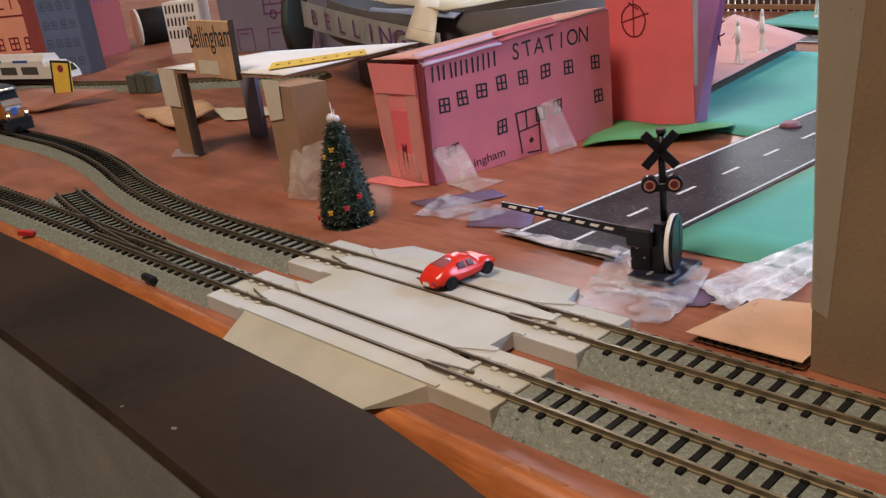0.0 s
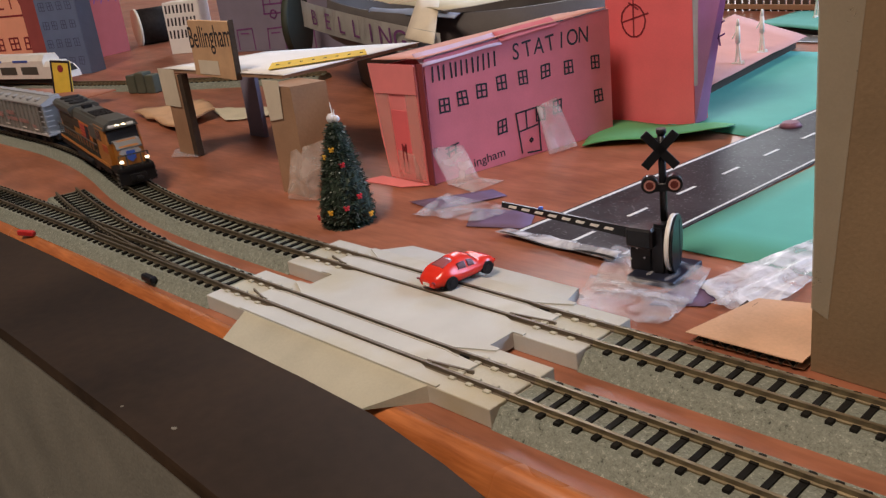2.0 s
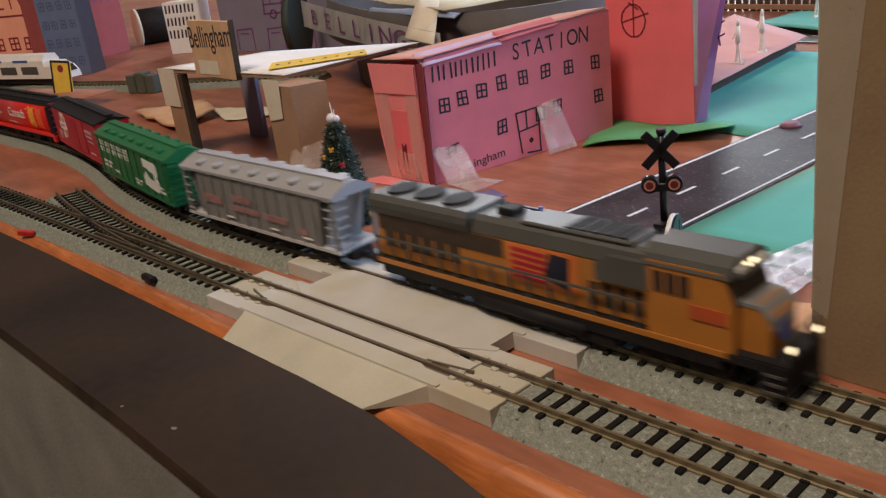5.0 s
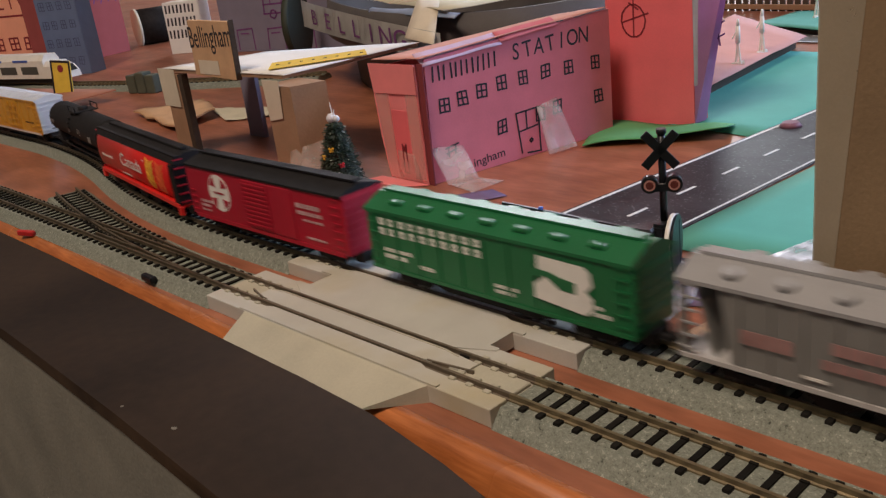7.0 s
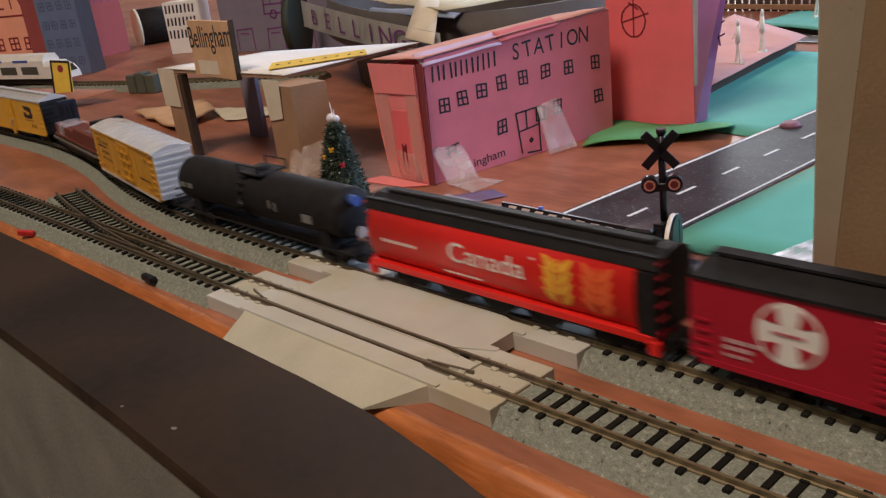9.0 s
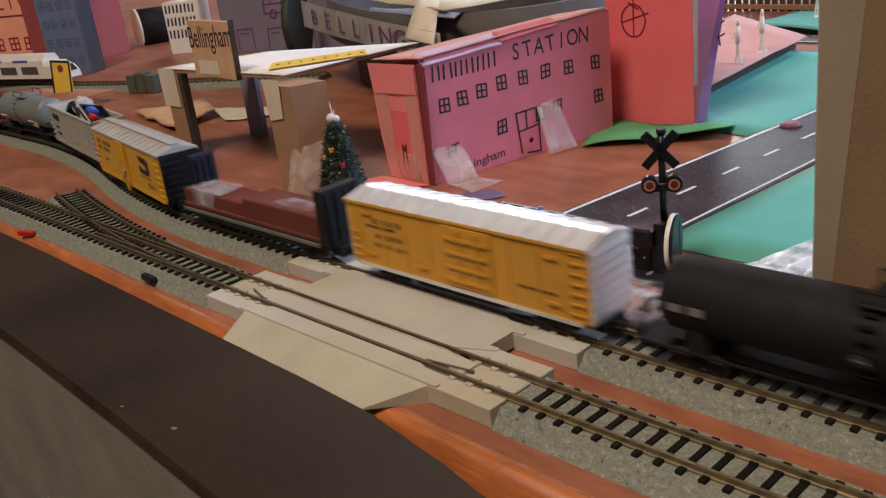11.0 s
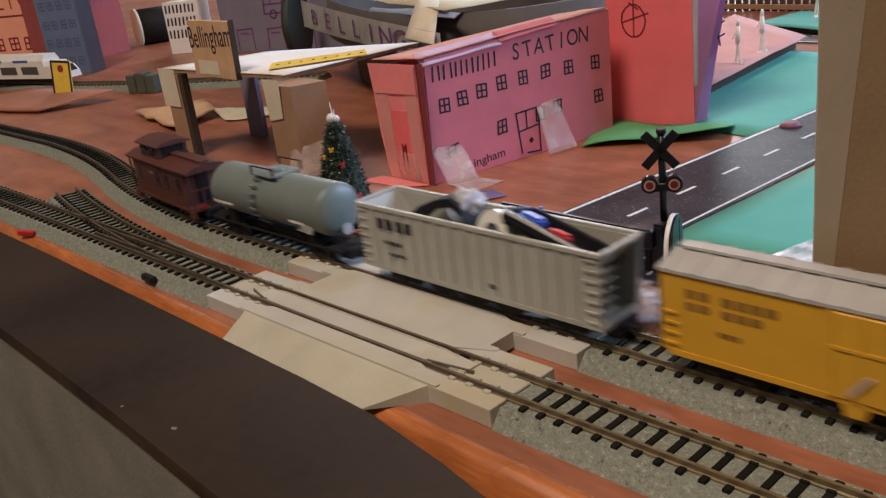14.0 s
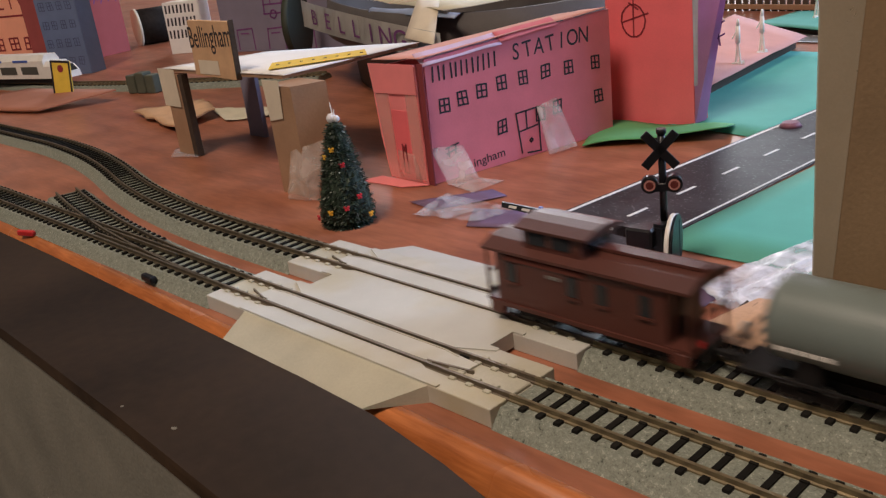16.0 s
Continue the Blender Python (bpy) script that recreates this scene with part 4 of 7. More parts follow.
def signal():
    s = thing("crossing_signal", "black plastic level-crossing signal with a lowered striped gate", "crossing signal", at(48, 86, 0, 0, 0, 6))
    part("base", B(-7, 9, -11, 9, 0.2, 2.2, bev=0.4), M_NAVY, s, "dark blue-black base plate")
    part("mechanism_box", B(-8.5, -1, -5.5, 4, 1.8, 15.0, bev=0.5), M_BLACK, s)
    part("mast_foot", B(-1.2, 4.2, -6, 5, 1.5, 18.0, bev=1.0, seg=2), M_BLACK, s)
    part("mast", C((1.2, -0.5, 17), (1.2, -0.5, 45.5), 1.15, 12), M_BLACK, s)
    part("cap", C((1.2, -0.5, 45.3), (1.2, -0.5, 46.8), 1.5, 12), M_BLACK, s)
    part("counterweight", C((4.2, 0.5, 10.3), (4.9, 0.7, 10.3), 9.1, 28), M_BLACK, s, "round black counterweight")
    part("counterweight_rim", C((2.9, 0.3, 10.6), (4.3, 0.6, 10.6), 9.0, 28), M_WHITE, s, "cream counterweight disc")
    for a in (48, -48):
        part("crossbuck_arm", B(-7.0, 7.0, -0.5, 0.5, -1.35, 1.35, bev=0.15), M_BLACK, s, m=at(1.4, -1.9, 40.6, 0, a, 28))
    part("lamp_bar", B(-4.6, 4.6, -0.6, 0.6, -1.0, 1.6, bev=0.3), M_BLACK, s, m=at(1.2, -1.8, 28.6, 0, 0, 28))
    for dx in (-3.6, 3.6):
        hood = part("lamp_hood", C((dx, -2.6, 30.2), (dx, 1.0, 30.2), 2.5, 16), M_BLACK, s, m=at(1.2, -1.2, 0, 0, 0, 28))
        part("lens", C((dx, -2.8, 30.2), (dx, -2.45, 30.2), 1.2, 14), M_LENS, hood, "dull red lens")
        part("rim", C((dx, -2.72, 30.2), (dx, -2.5, 30.2), 1.75, 14), M_LENSRIM, hood, "pinkish lens rim")
    arm = part("gate_arm", P([(-4, -1.8), (-53, -0.9), (-53, 0.9), (-4, 1.8)], "y", -0.5, 0.5), M_BLACK, s, m=at(0, -7.2, 14.6, 0, 6.2, 4))
    for k in range(8):
        x = -12.5 - 5.0 * k
        part("white_stripe", P([(x, -0.45), (x - 2.9, -0.4), (x - 2.3, 0.5), (x + 0.6, 0.5)], "y", -0.65, -0.52), M_WHITE, arm, "white stripe")
    part("gate_lamp", B(-39, -37.6, -0.6, 0.6, 1.1, 2.1, bev=0.2), M_BLUE, arm, "tiny blue gate lamp")
    for y, z in ((-3.5, 6), (-1.0, 9), (-4.2, 12), (1.2, 5)):
        part("rivet", C((-8.7, y, z), (-8.4, y, z), 0.35, 8), M_ALU, s, "tiny silver rivet")
        part("rivet", C((-6.8 - y, -5.7, z + 0.6), (-6.8 - y, -5.4, z + 0.6), 0.35, 8), M_ALU, s, "tiny silver rivet")
    part("gate_hinge", B(-8, 1, -9, -5, 10.8, 17.2, bev=0.7), M_BLACK, s)


def road_and_papers():
    def lx(y):
        return -19 + 21 / 197 * (y - 89)

    def rx(y):
        return 31 + 9 / 120 * (y - 86)
    r = thing("paper_road", "black printed paper road with white lines", "model road", kind="structure")
    part("road_surface", sheet([(lx(92), 92, 0.5), (rx(92), 92, 0.5), (rx(430), 430, 0.5), (lx(430), 430, 0.5)], 6, 20, 0.25), M_ROAD, r)
    part("road_front", sheet([(lx(84) - 1, 85, 0.7), (rx(85), 84, 0.7), (rx(92), 92.2, 0.45), (lx(92), 92.2, 0.45)], 14, 4, 0.25, curl=lambda u, v: (1 - v) * 1.6 * (0.5 + 0.5 * math.sin(u * 8 + 1))), M_ROAD, r)
    for nm, off, w in (("edge_line", 2.0, 1.6), ("edge_line", -2.0, 1.0)):
        bm = bmesh.new()
        f = lx if off > 0 else rx
        pts0 = [(f(y) + off - w / 2, y) for y in (91, 430)]
        pts1 = [(f(y) + off + w / 2, y) for y in (430, 91)]
        prism(bm, pts0 + pts1, "z", 0.80, 0.95)
        part(nm, bm, M_LINE, r, "white painted edge line")
    for k in range(11):
        y = 93 + 29.3 * k
        x = lambda yy: (lx(yy) + rx(yy)) / 2 + 0.5
        part("centre_dash", P([(x(y) - 0.7, y), (x(y) + 0.7, y), (x(y + 11) + 0.7, y + 11), (x(y + 11) - 0.7, y + 11)], "z", 0.82, 0.97), M_LINE, r, "white dash")
    # curled front edge
    part("torn_edge", sheet([(-23, 85, 0.4), (31, 84, 0.6), (31, 88, 2.2), (-20, 90, 1.0)], 16, 3, 0.3, wave=2.0, seed=14), M_TAPEW, r, "torn whitish paper edge")
    g = part("mint_paper", sheet([(33, 104, 0.15), (140, 104, 0.15), (140, 330, 0.15), (52, 330, 0.15)], 10, 10, 0.25, wave=0.5, seed=1), M_TEAL)
    tagged(g, "mint green paper sheet lying beside the road", "paper sheet", kind="")
    g = part("mint_paper", sheet([(-64, 247, 0.15), (1, 236, 0.15), (22, 430, 0.15), (-150, 430, 0.15)], 10, 10, 0.25, wave=0.4, seed=2), M_TEAL)
    tagged(g, "mint green paper sheet lying between road and tower", "paper sheet")
    g = part("green_paper", sheet([(-66, 194, 1.0), (-10, 227, 1.0), (-18, 251, 1.0), (-87, 236, 1.0)], 16, 6, 0.3, curl=lambda u, v: (1 - v) * (6.0 * u - 7.5 * max(0, u - 0.62) * (1 - 3.4 * max(0, u - 0.78))) + 0.9 * math.sin(u * 9)), M_GREENP)
    tagged(g, "curling dark green paper sheet in front of the tower", "paper sheet")
    c = part("stone", C((0, 0, 0), (0, 0, 2.2), 5.4, 14, r2=3.6), mat("dusky mauve stone", (0.22, 0.09, 0.13), 0.5), m=at(6, 258, 0.7))
    tagged(c, "small dusky mauve pebble at the road edge", "pebble")


def pillar():
    p = thing("cardboard_box", "tall brown cardboard box standing beside the track", "box", at(111.4, 51.8, 0, 0, 0, -3))
    part("box_wall", B(0, 70, 0, 1.8, 0.2, 210), M_CARDB, p)
    part("box_wall", B(-0.0, 1.8, 1.8, 60, 0.2, 210), M_CARDB, p)
    part("box_wall", B(68.2, 70, 1.8, 60, 0.2, 210), M_CARDB, p)
    part("box_wall", B(1.8, 68.2, 58.2, 60, 0.2, 210), M_CARDB, p)
    part("box_top", B(0, 70, 0, 60, 210, 211.5), M_CARDB, p)
    part("tape_strip", sheet([(-0.2, -0.12, 17), (4.0, -0.12, 15), (19, -0.12, 205), (-0.2, -0.12, 205)], 2, 8, 0.04), M_MASKT, p, "beige masking tape strip")
    m = thing("cardboard_mat", "flat piece of corrugated cardboard with an open edge", "cardboard")
    part("lower_sheet", sheet([(80, 50.4, 0.5), (110.4, 50.6, 0.5), (110.4, 84, 0.5), (84, 78, 0.5)], 6, 4, 0.3), M_CARDM, m)
    part("upper_sheet", sheet([(79, 48.6, 3.2), (110.6, 48.9, 3.2), (110.6, 84, 3.2), (84, 78, 2.4)], 6, 4, 0.3), M_CARDM, m)
    pts = [(81 + k * 1.5, 0.9 + 1.7 * (k % 2)) for k in range(20)]
    bm = P(pts + [(x, z + 0.35) for x, z in reversed(pts)], "y", 49.4, 75)
    part("fluting", bm, M_CARDD, m, "dark zigzag fluting")


def crumple(seed):
    """Sharp little folds and creases for sticky tape."""
    def f(u, v):
        return 0.6 * max(0.0, 1 - abs(noise.noise(Vector((u * 3 + seed, v * 2.5, seed)))) * 3) ** 2 + 0.35 * noise.noise(Vector((u * 9, v * 7, seed + 3)))
    return f


def tapes():
    for pts, mt, lab, sd in (
        ([(43, 45, 0.5), (69, 53, 0.5), (68, 71, 0.5), (31, 71, 0.5)], M_TAPE, "frosted sticky tape on the signal base", 21),
        ([(38, 61, 1.0), (69, 68, 1.0), (62, 91, 1.5), (23, 94, 1.5)], M_TAPE, "crumpled frosted tape round the signal base", 22),
        ([(63, 81, 0.8), (77, 71, 0.8), (88, 112, 0.8), (76, 130, 0.8)], M_TAPEW, "crinkled white tape strip", 23),
        ([(74, 69, 1.6), (89, 69, 1.6), (91, 101, 1.6), (83, 115, 1.6)], M_TAPEW, "crinkled white tape strip", 24),
        ([(-68, 85, 0.6), (-38, 92, 0.6), (-33, 110, 0.6), (-76, 112, 0.6)], M_TAPE, "frosted tape over a purple scrap", 25),
        ([(-330, 160, 0.4), (-300, 190, 0.4), (-330, 200, 0.4), (-385, 180, 0.4)], M_CREAM, "pale yellow-green paper scrap", 27)):
        o = part("tape", sheet(pts, 22, 18, 0.12, wave=0.8, seed=sd, curl=crumple(sd)), mt)
        tagged(o, lab, "tape")
    for pts, lab, sd in (([(-40, 87, 0.2), (-16, 96, 0.2), (-26, 112, 0.2), (-52, 104, 0.2)], "dark purple paper scrap", 31),
                         ([(-84, 98, 0.2), (-66, 95, 0.2), (-50, 122, 0.3), (-62, 126, 0.3)], "dark purple paper scrap", 32),
                         ([(58, 63, 0.2), (72, 70, 0.2), (72, 88, 0.2), (58, 84, 0.2)], "dark purple paper scrap", 33)):
        o = part("paper_scrap", sheet(pts, 4, 4, 0.2, wave=0.4, seed=sd), M_PURPLE)
        tagged(o, lab + " on the table", "paper scrap")
    o = part("cardboard_scrap", sheet([(-433, 146, 0.4), (-340, 128, 0.4), (-350, 165, 4), (-400, 185, 2)], 8, 6, 1.2, wave=5, seed=41), M_CARDL)
    tagged(o, "crumpled brown cardboard scrap", "cardboard")


# ---- toy car ----
def ramped(x, table):
    """Smooth steps through a short table of (place, value)."""
    if x <= table[0][0]:
        return table[0][1]
    for (a, va), (b, vb) in zip(table, table[1:]):
        if x <= b:
            u = (x - a) / (b - a)
            return va + (vb - va) * (u * u * (3 - 2 * u) * 0.5 + u * 0.5)
    return table[-1][1]


def toy_car():
    c = thing("toy_car", "small bright red fastback toy sports car with black wheels", "toy car")
    L = 11.6
    low = [(-11.6, 3.4), (-10.6, 4.9), (-8, 5.7), (-4, 5.3), (0, 4.9), (4, 4.9), (8, 5.0), (10.6, 3.9), (11.6, 2.6)]
    cab = [(-10.4, 0), (-8, 0.55), (-5, 1.9), (-2, 2.95), (0.6, 3.1), (2.6, 2.3), (4.9, 0)]

    def half(x):
        return 5.5 * (1 - 0.42 * (abs(x) / L) ** 5)

    def top(x, t):
        z = ramped(x, low) * (1 - 0.26 * abs(t) ** 4)
        z += ramped(x, cab) * max(0.0, 1 - (abs(t) / 0.88) ** 3)
        for fx in (-7, 6.9):
            z += 0.55 * math.exp(-((x - fx) / 2.2) ** 2 - ((abs(t) - 0.78) / 0.2) ** 2)
        return z

    bm = bmesh.new()
    nx, nt = 44, 22
    grid = []
    for i in range(nx + 1):
        x = -L + 2 * L * i / nx
        row = [bm.verts.new((x * 0.985, -half(x) * 0.86, 1.4)), bm.verts.new((x, -half(x) * 1.02, 2.6))]
        row += [bm.verts.new((x, half(x) * t, top(x, t))) for t in [-1 + 2 * j / nt for j in range(nt + 1)]]
        row += [bm.verts.new((x, half(x) * 1.02, 2.6)), bm.verts.new((x * 0.985, half(x) * 0.86, 1.4))]
        grid.append(row)
    for a, b in zip(grid, grid[1:]):
        for j in range(len(a) - 1):
            bm.faces.new((a[j], b[j], b[j + 1], a[j + 1])).smooth = True
        bm.faces.new((a[-1], b[-1], b[0], a[0]))
    bm.faces.new(grid[0])
    bm.faces.new(grid[-1][::-1])
    part("body", bm, M_CARRED, c)

    def pane(name, x0, x1, t0, t1, inset, label, material=M_GLASSD):
        g = bmesh.new()
        rows = []
        for i in range(7):
            u = i / 6
            x = x0 + (x1 - x0) * u
            ta, tb = t0 + inset * u, t1 - inset * u
            rows.append([g.verts.new((x, half(x) * t, top(x, t) + 0.09)) for t in [ta + (tb - ta) * j / 6 for j in range(7)]])
        for a, b in zip(rows, rows[1:]):
            for j in range(6):
                g.faces.new((a[j], b[j], b[j + 1], a[j + 1])).smooth = True
        r = bmesh.ops.extrude_face_region(g, geom=g.faces[:])
        for v in [q for q in r["geom"] if isinstance(q, bmesh.types.BMVert)]:
            v.co.z -= 0.15
        part(name, g, material, c, label)

    pane("rear_window", -7.4, -3.4, -0.5, 0.5, 0.08, "reddish rear window", mat("smoky rose glass", (0.34, 0.10, 0.11), 0.10, var=0.1))
    pane("windscreen", 4.2, 2.4, -0.62, 0.62, 0.1, "dark windscreen")
    for sg in (-1, 1):
        pane("side_window", -3.4, -0.4, sg * 0.66, sg * 0.85, 0.0, "dark side window")
        pane("side_window", 0.2, 2.6, sg * 0.66, sg * 0.85, 0.0, "dark side window")
        part("tail_lamp", B(-11.9, -11.5, sg * 3.4 - 0.7, sg * 3.4 + 0.7, 3.1, 3.7, bev=0.1), M_INKR, c)
    for x in (-6.7, 6.6):
        for sg in (-1, 1):
            w = part("wheel", C((x, sg * 4.0, 2.05), (x, sg * 5.65, 2.05), 2.05, 18), M_SOOT, c)
            part("hub", C((x, sg * 5.6, 2.05), (x, sg * 5.75, 2.05), 0.9, 10), M_BLACK, w)
    part("chassis", B(-10, 10, -4.2, 4.2, 1.0, 1.8), M_SOOT, c, "black underside")
    part("number_bar", B(-11.95, -11.6, -1.3, 1.3, 2.0, 2.8), M_WHITE, c)
    for o in c.children_recursive:
        for v in o.data.vertices:
            v.co = Vector((v.co.x * 1.12, v.co.y * 1.06, v.co.z * 1.05))
    return c


# ---- background paper town ----
def paper_block(name, label, m, w, d, h, material, side=None, lean=0.0):
    b = thing(name, label, "model building", m)
    part("front_wall", P([(0, 0.2), (w, 0.2), (w + lean, h), (-lean * 0.3, h)], "y", -0.5, 0.5), material, b)
    part("side_wall", P([(0.6, 0.2), (d, 0.2), (d, h), (0.6, h)], "x", w - 0.3 + lean * 0.5, w + 0.6 + lean * 0.5), side or material, b)
    part("side_wall", B(-0.6, 0, 0.6, d, 0.2, h), side or material, b)
    part("back_wall", B(0, w, d, d + 0.6, 0.2, h), side or material, b)
    part("roof", B(0, w, 0, d, h, h + 0.6), material, b)
    return b


def town():
    o = paper_block("orange_paper_building", "salmon orange paper building with drawn windows", at(-1015, 216, 0, 0, 0, 20), 148, 60, 115, M_ORANGEP)
    for i, x in enumerate((62, 88, 112)):
        part("drawn_window", window_bm(x, 16, 16, 15, lw=2.0, wob=0.6, seed=50 + i), M_INKR, o, m=at(0, -0.6, 0))
    bars = bmesh.new()
    for i, ch in enumerate("OLIV"):
        text("letter", ch, 15.0, M_INKR, o, at(72 + 17 * i, -0.65, 69, 90, 0, 0))
    box(bars, 70, 128, -0.2, 0, 54, 56)
    part("lettering_bars", bars, M_INKR, o, m=at(0, -0.6, 0))
    b = paper_block("blue_paper_building", "slate blue paper building with faint drawn windows", at(-752, 217, 0, 0, 0, 29), 47, 22, 95, M_BLUEP)
    for i in range(4):
        for j in range(4):
            part("drawn_window", window_bm(4 + 10.5 * i, 10 + 18 * j, 6.5, 8, lw=0.7, wob=0.6, seed=i * 5 + j), M_INKB, b, m=at(0, -0.6, 0))
    r = paper_block("red_paper_building", "dark red paper building with a scribbled sign", at(-818, 262, 0, 0, 0, 103), 84, 60, 110, M_REDD)
    part("drawn_marks", strokes([[(10 + 5 * k, 58 + 4 * (k % 2)), (13 + 5 * k, 68 - 4 * (k % 2))] for k in range(18)], 1.6, wob=1.2), M_INKP, r, m=at(0, -0.6, 0))
    g = paper_block("violet_paper_building", "large greyish violet paper building with purple drawings", at(-648, 358, 0, 0, 0, 13), 250, 50, 190, M_VIOLETP)
    part("drawn_bus", strokes([[(62, 36), (64, 52), (112, 54), (116, 38), (62, 36)], [(62, 45), (114, 46)], ring_pts(74, 35, 4, 4, 10), ring_pts(104, 36, 4, 4, 10), [(72, 52), (72, 45)], [(87, 53), (87, 45)], [(102, 53), (102, 45)]], 1.6, wob=0.8), M_INKP, g, m=at(0, -0.6, 0))
    for i, x in enumerate((20, 62, 100)):
        part("drawn_door", strokes([[(x, 2), (x + 1, 22), (x + 22, 23), (x + 22, 2)], [(x + 6, 18), (x + 16, 18)]], 1.4, wob=0.6, seed=i), M_INKP, g, m=at(0, -0.6, 0))
    w = paper_block("white_paper_building", "white paper block covered in small black marker windows", at(-722, 336, 0, 0, 0, 30), 42, 20, 53, M_WHITEP)
    for j, z in enumerate((43, 30, 17)):
        for i in range(8):
            part("drawn_window", strokes([[(3 + 4.6 * i, z), (3.6 + 4.6 * i, z + 7)]], 2.0, wob=0.3, seed=i + j), M_INK, w, m=at(0, -0.6, 0))
    k = thing("tin_can", "cream and black tin lying on its side", "tin", at(-862, 372, 21, 0, 0, 76))
    part("body", C((0, 0, 0), (52, 0, 0), 21, 28), M_SOOT, k)
    part("lid", C((-3, 0, 0), (0, 0, 0), 22, 28), M_CREAM, k, "cream lid")
    part("rim", C((52, 0, 0), (55, 0, 0), 21.6, 28), M_CREAM, k, "cream rim")


def stadium():
    s = thing("model_stadium", "dark grey card stadium bowl with a cream paper name band", "model building", at(-262, 318, 0, 0, 0, -26))

    def oval(a, k):
        c, d = math.cos(a), math.sin(a)
        return 172 * k * math.copysign(abs(c) ** 0.8, c), 84 * k * math.copysign(abs(d) ** 0.8, d)
    bm = bmesh.new()
    n = 64
    prof = [(0.80, 0.3), (0.82, 28), (1.01, 36), (0.97, 61), (0.94, 61), (0.95, 37), (0.78, 29), (0.76, 0.3)]
    rings = [[bm.verts.new((*oval(a, k), z)) for k, z in prof] for a in [i * 2 * math.pi / n for i in range(n)]]
    for i in range(n):
        for j in range(len(prof)):
            f = bm.faces.new((rings[i][j], rings[i][(j + 1) % 8], rings[(i + 1) % n][(j + 1) % 8], rings[(i + 1) % n][j]))
            f.smooth = True
    part("bowl", bm, mat("dark grey-brown card", (0.075, 0.065, 0.06), 0.7, var=0.2, scale=40), s)
    def band_at(x):
        return x, -93.5 + 2.0e-4 * (x + 97) ** 2 + 0.035 * (x + 97), 41.5
    ends = [band_at(-97 + 265 * k / 24) for k in range(25)]
    band = bmesh.new()
    pr = [[band.verts.new(q) for q in (Vector(e), Vector(e) + Vector((0, 0.6, 19.5 - 0.02 * (e[0] + 97))))] for e in ends]
    for u, w in zip(pr, pr[1:]):
        band.faces.new((u[0], w[0], w[1], u[1])).smooth = True
    bmesh.ops.solidify(band, geom=band.faces[:], thickness=0.4)
    part("name_band", band, M_BAND, s, "cream paper name band")
    for ch, x in zip("BELLING", (-55, -18, 14, 44, 72, 96, 118)):
        px, py, pz = band_at(x)
        text("letter", ch, 11.0, M_INKP, s, at(px, py - 0.6, pz + 9.5 - 0.012 * (x + 97), 90, 0, math.degrees(math.atan(4e-4 * (x + 97) + 0.035))), narrow=1.9)
    part("rim_cover", sheet([(-30, -70, 62), (148, -60, 63), (150, 40, 64), (-40, 60, 64)], 10, 6, 0.4, wave=2.5, seed=17), M_CREAM, s, "cream paper cover with faint lettering")
    part("rim_shadow_card", sheet([(60, -79, 59.5), (158, -58, 59), (158, -54, 62), (60, -76, 62)], 8, 2, 0.4, wave=2.0, seed=18), M_SLATE, s, "blue-grey card under the rim")
    part("lettering_bars", strokes([[(0, 0), (6, 10)], [(12, 0), (12, 10), (20, 8)], ring_pts(30, 5, 5, 6, 10), [(42, 0), (42, 12), (50, 9), (43, 5)]], 1.0), M_BRASS, s, m=at(50, -72, 65.5, -82, 0, 4))
    part("masking_tape", sheet([(138, -80, 51.5), (176, -76, 51), (119, -52, 67), (106, -61, 67)], 3, 4, 0.3, wave=1.0, seed=9), M_MASK, s, "beige masking tape")
    part("green_disc", C((-224, -81, 31), (-221, -76, 31), 30, 30), mat("dark olive card disc", (0.03, 0.035, 0.02), 0.7), s, "dark olive card disc")


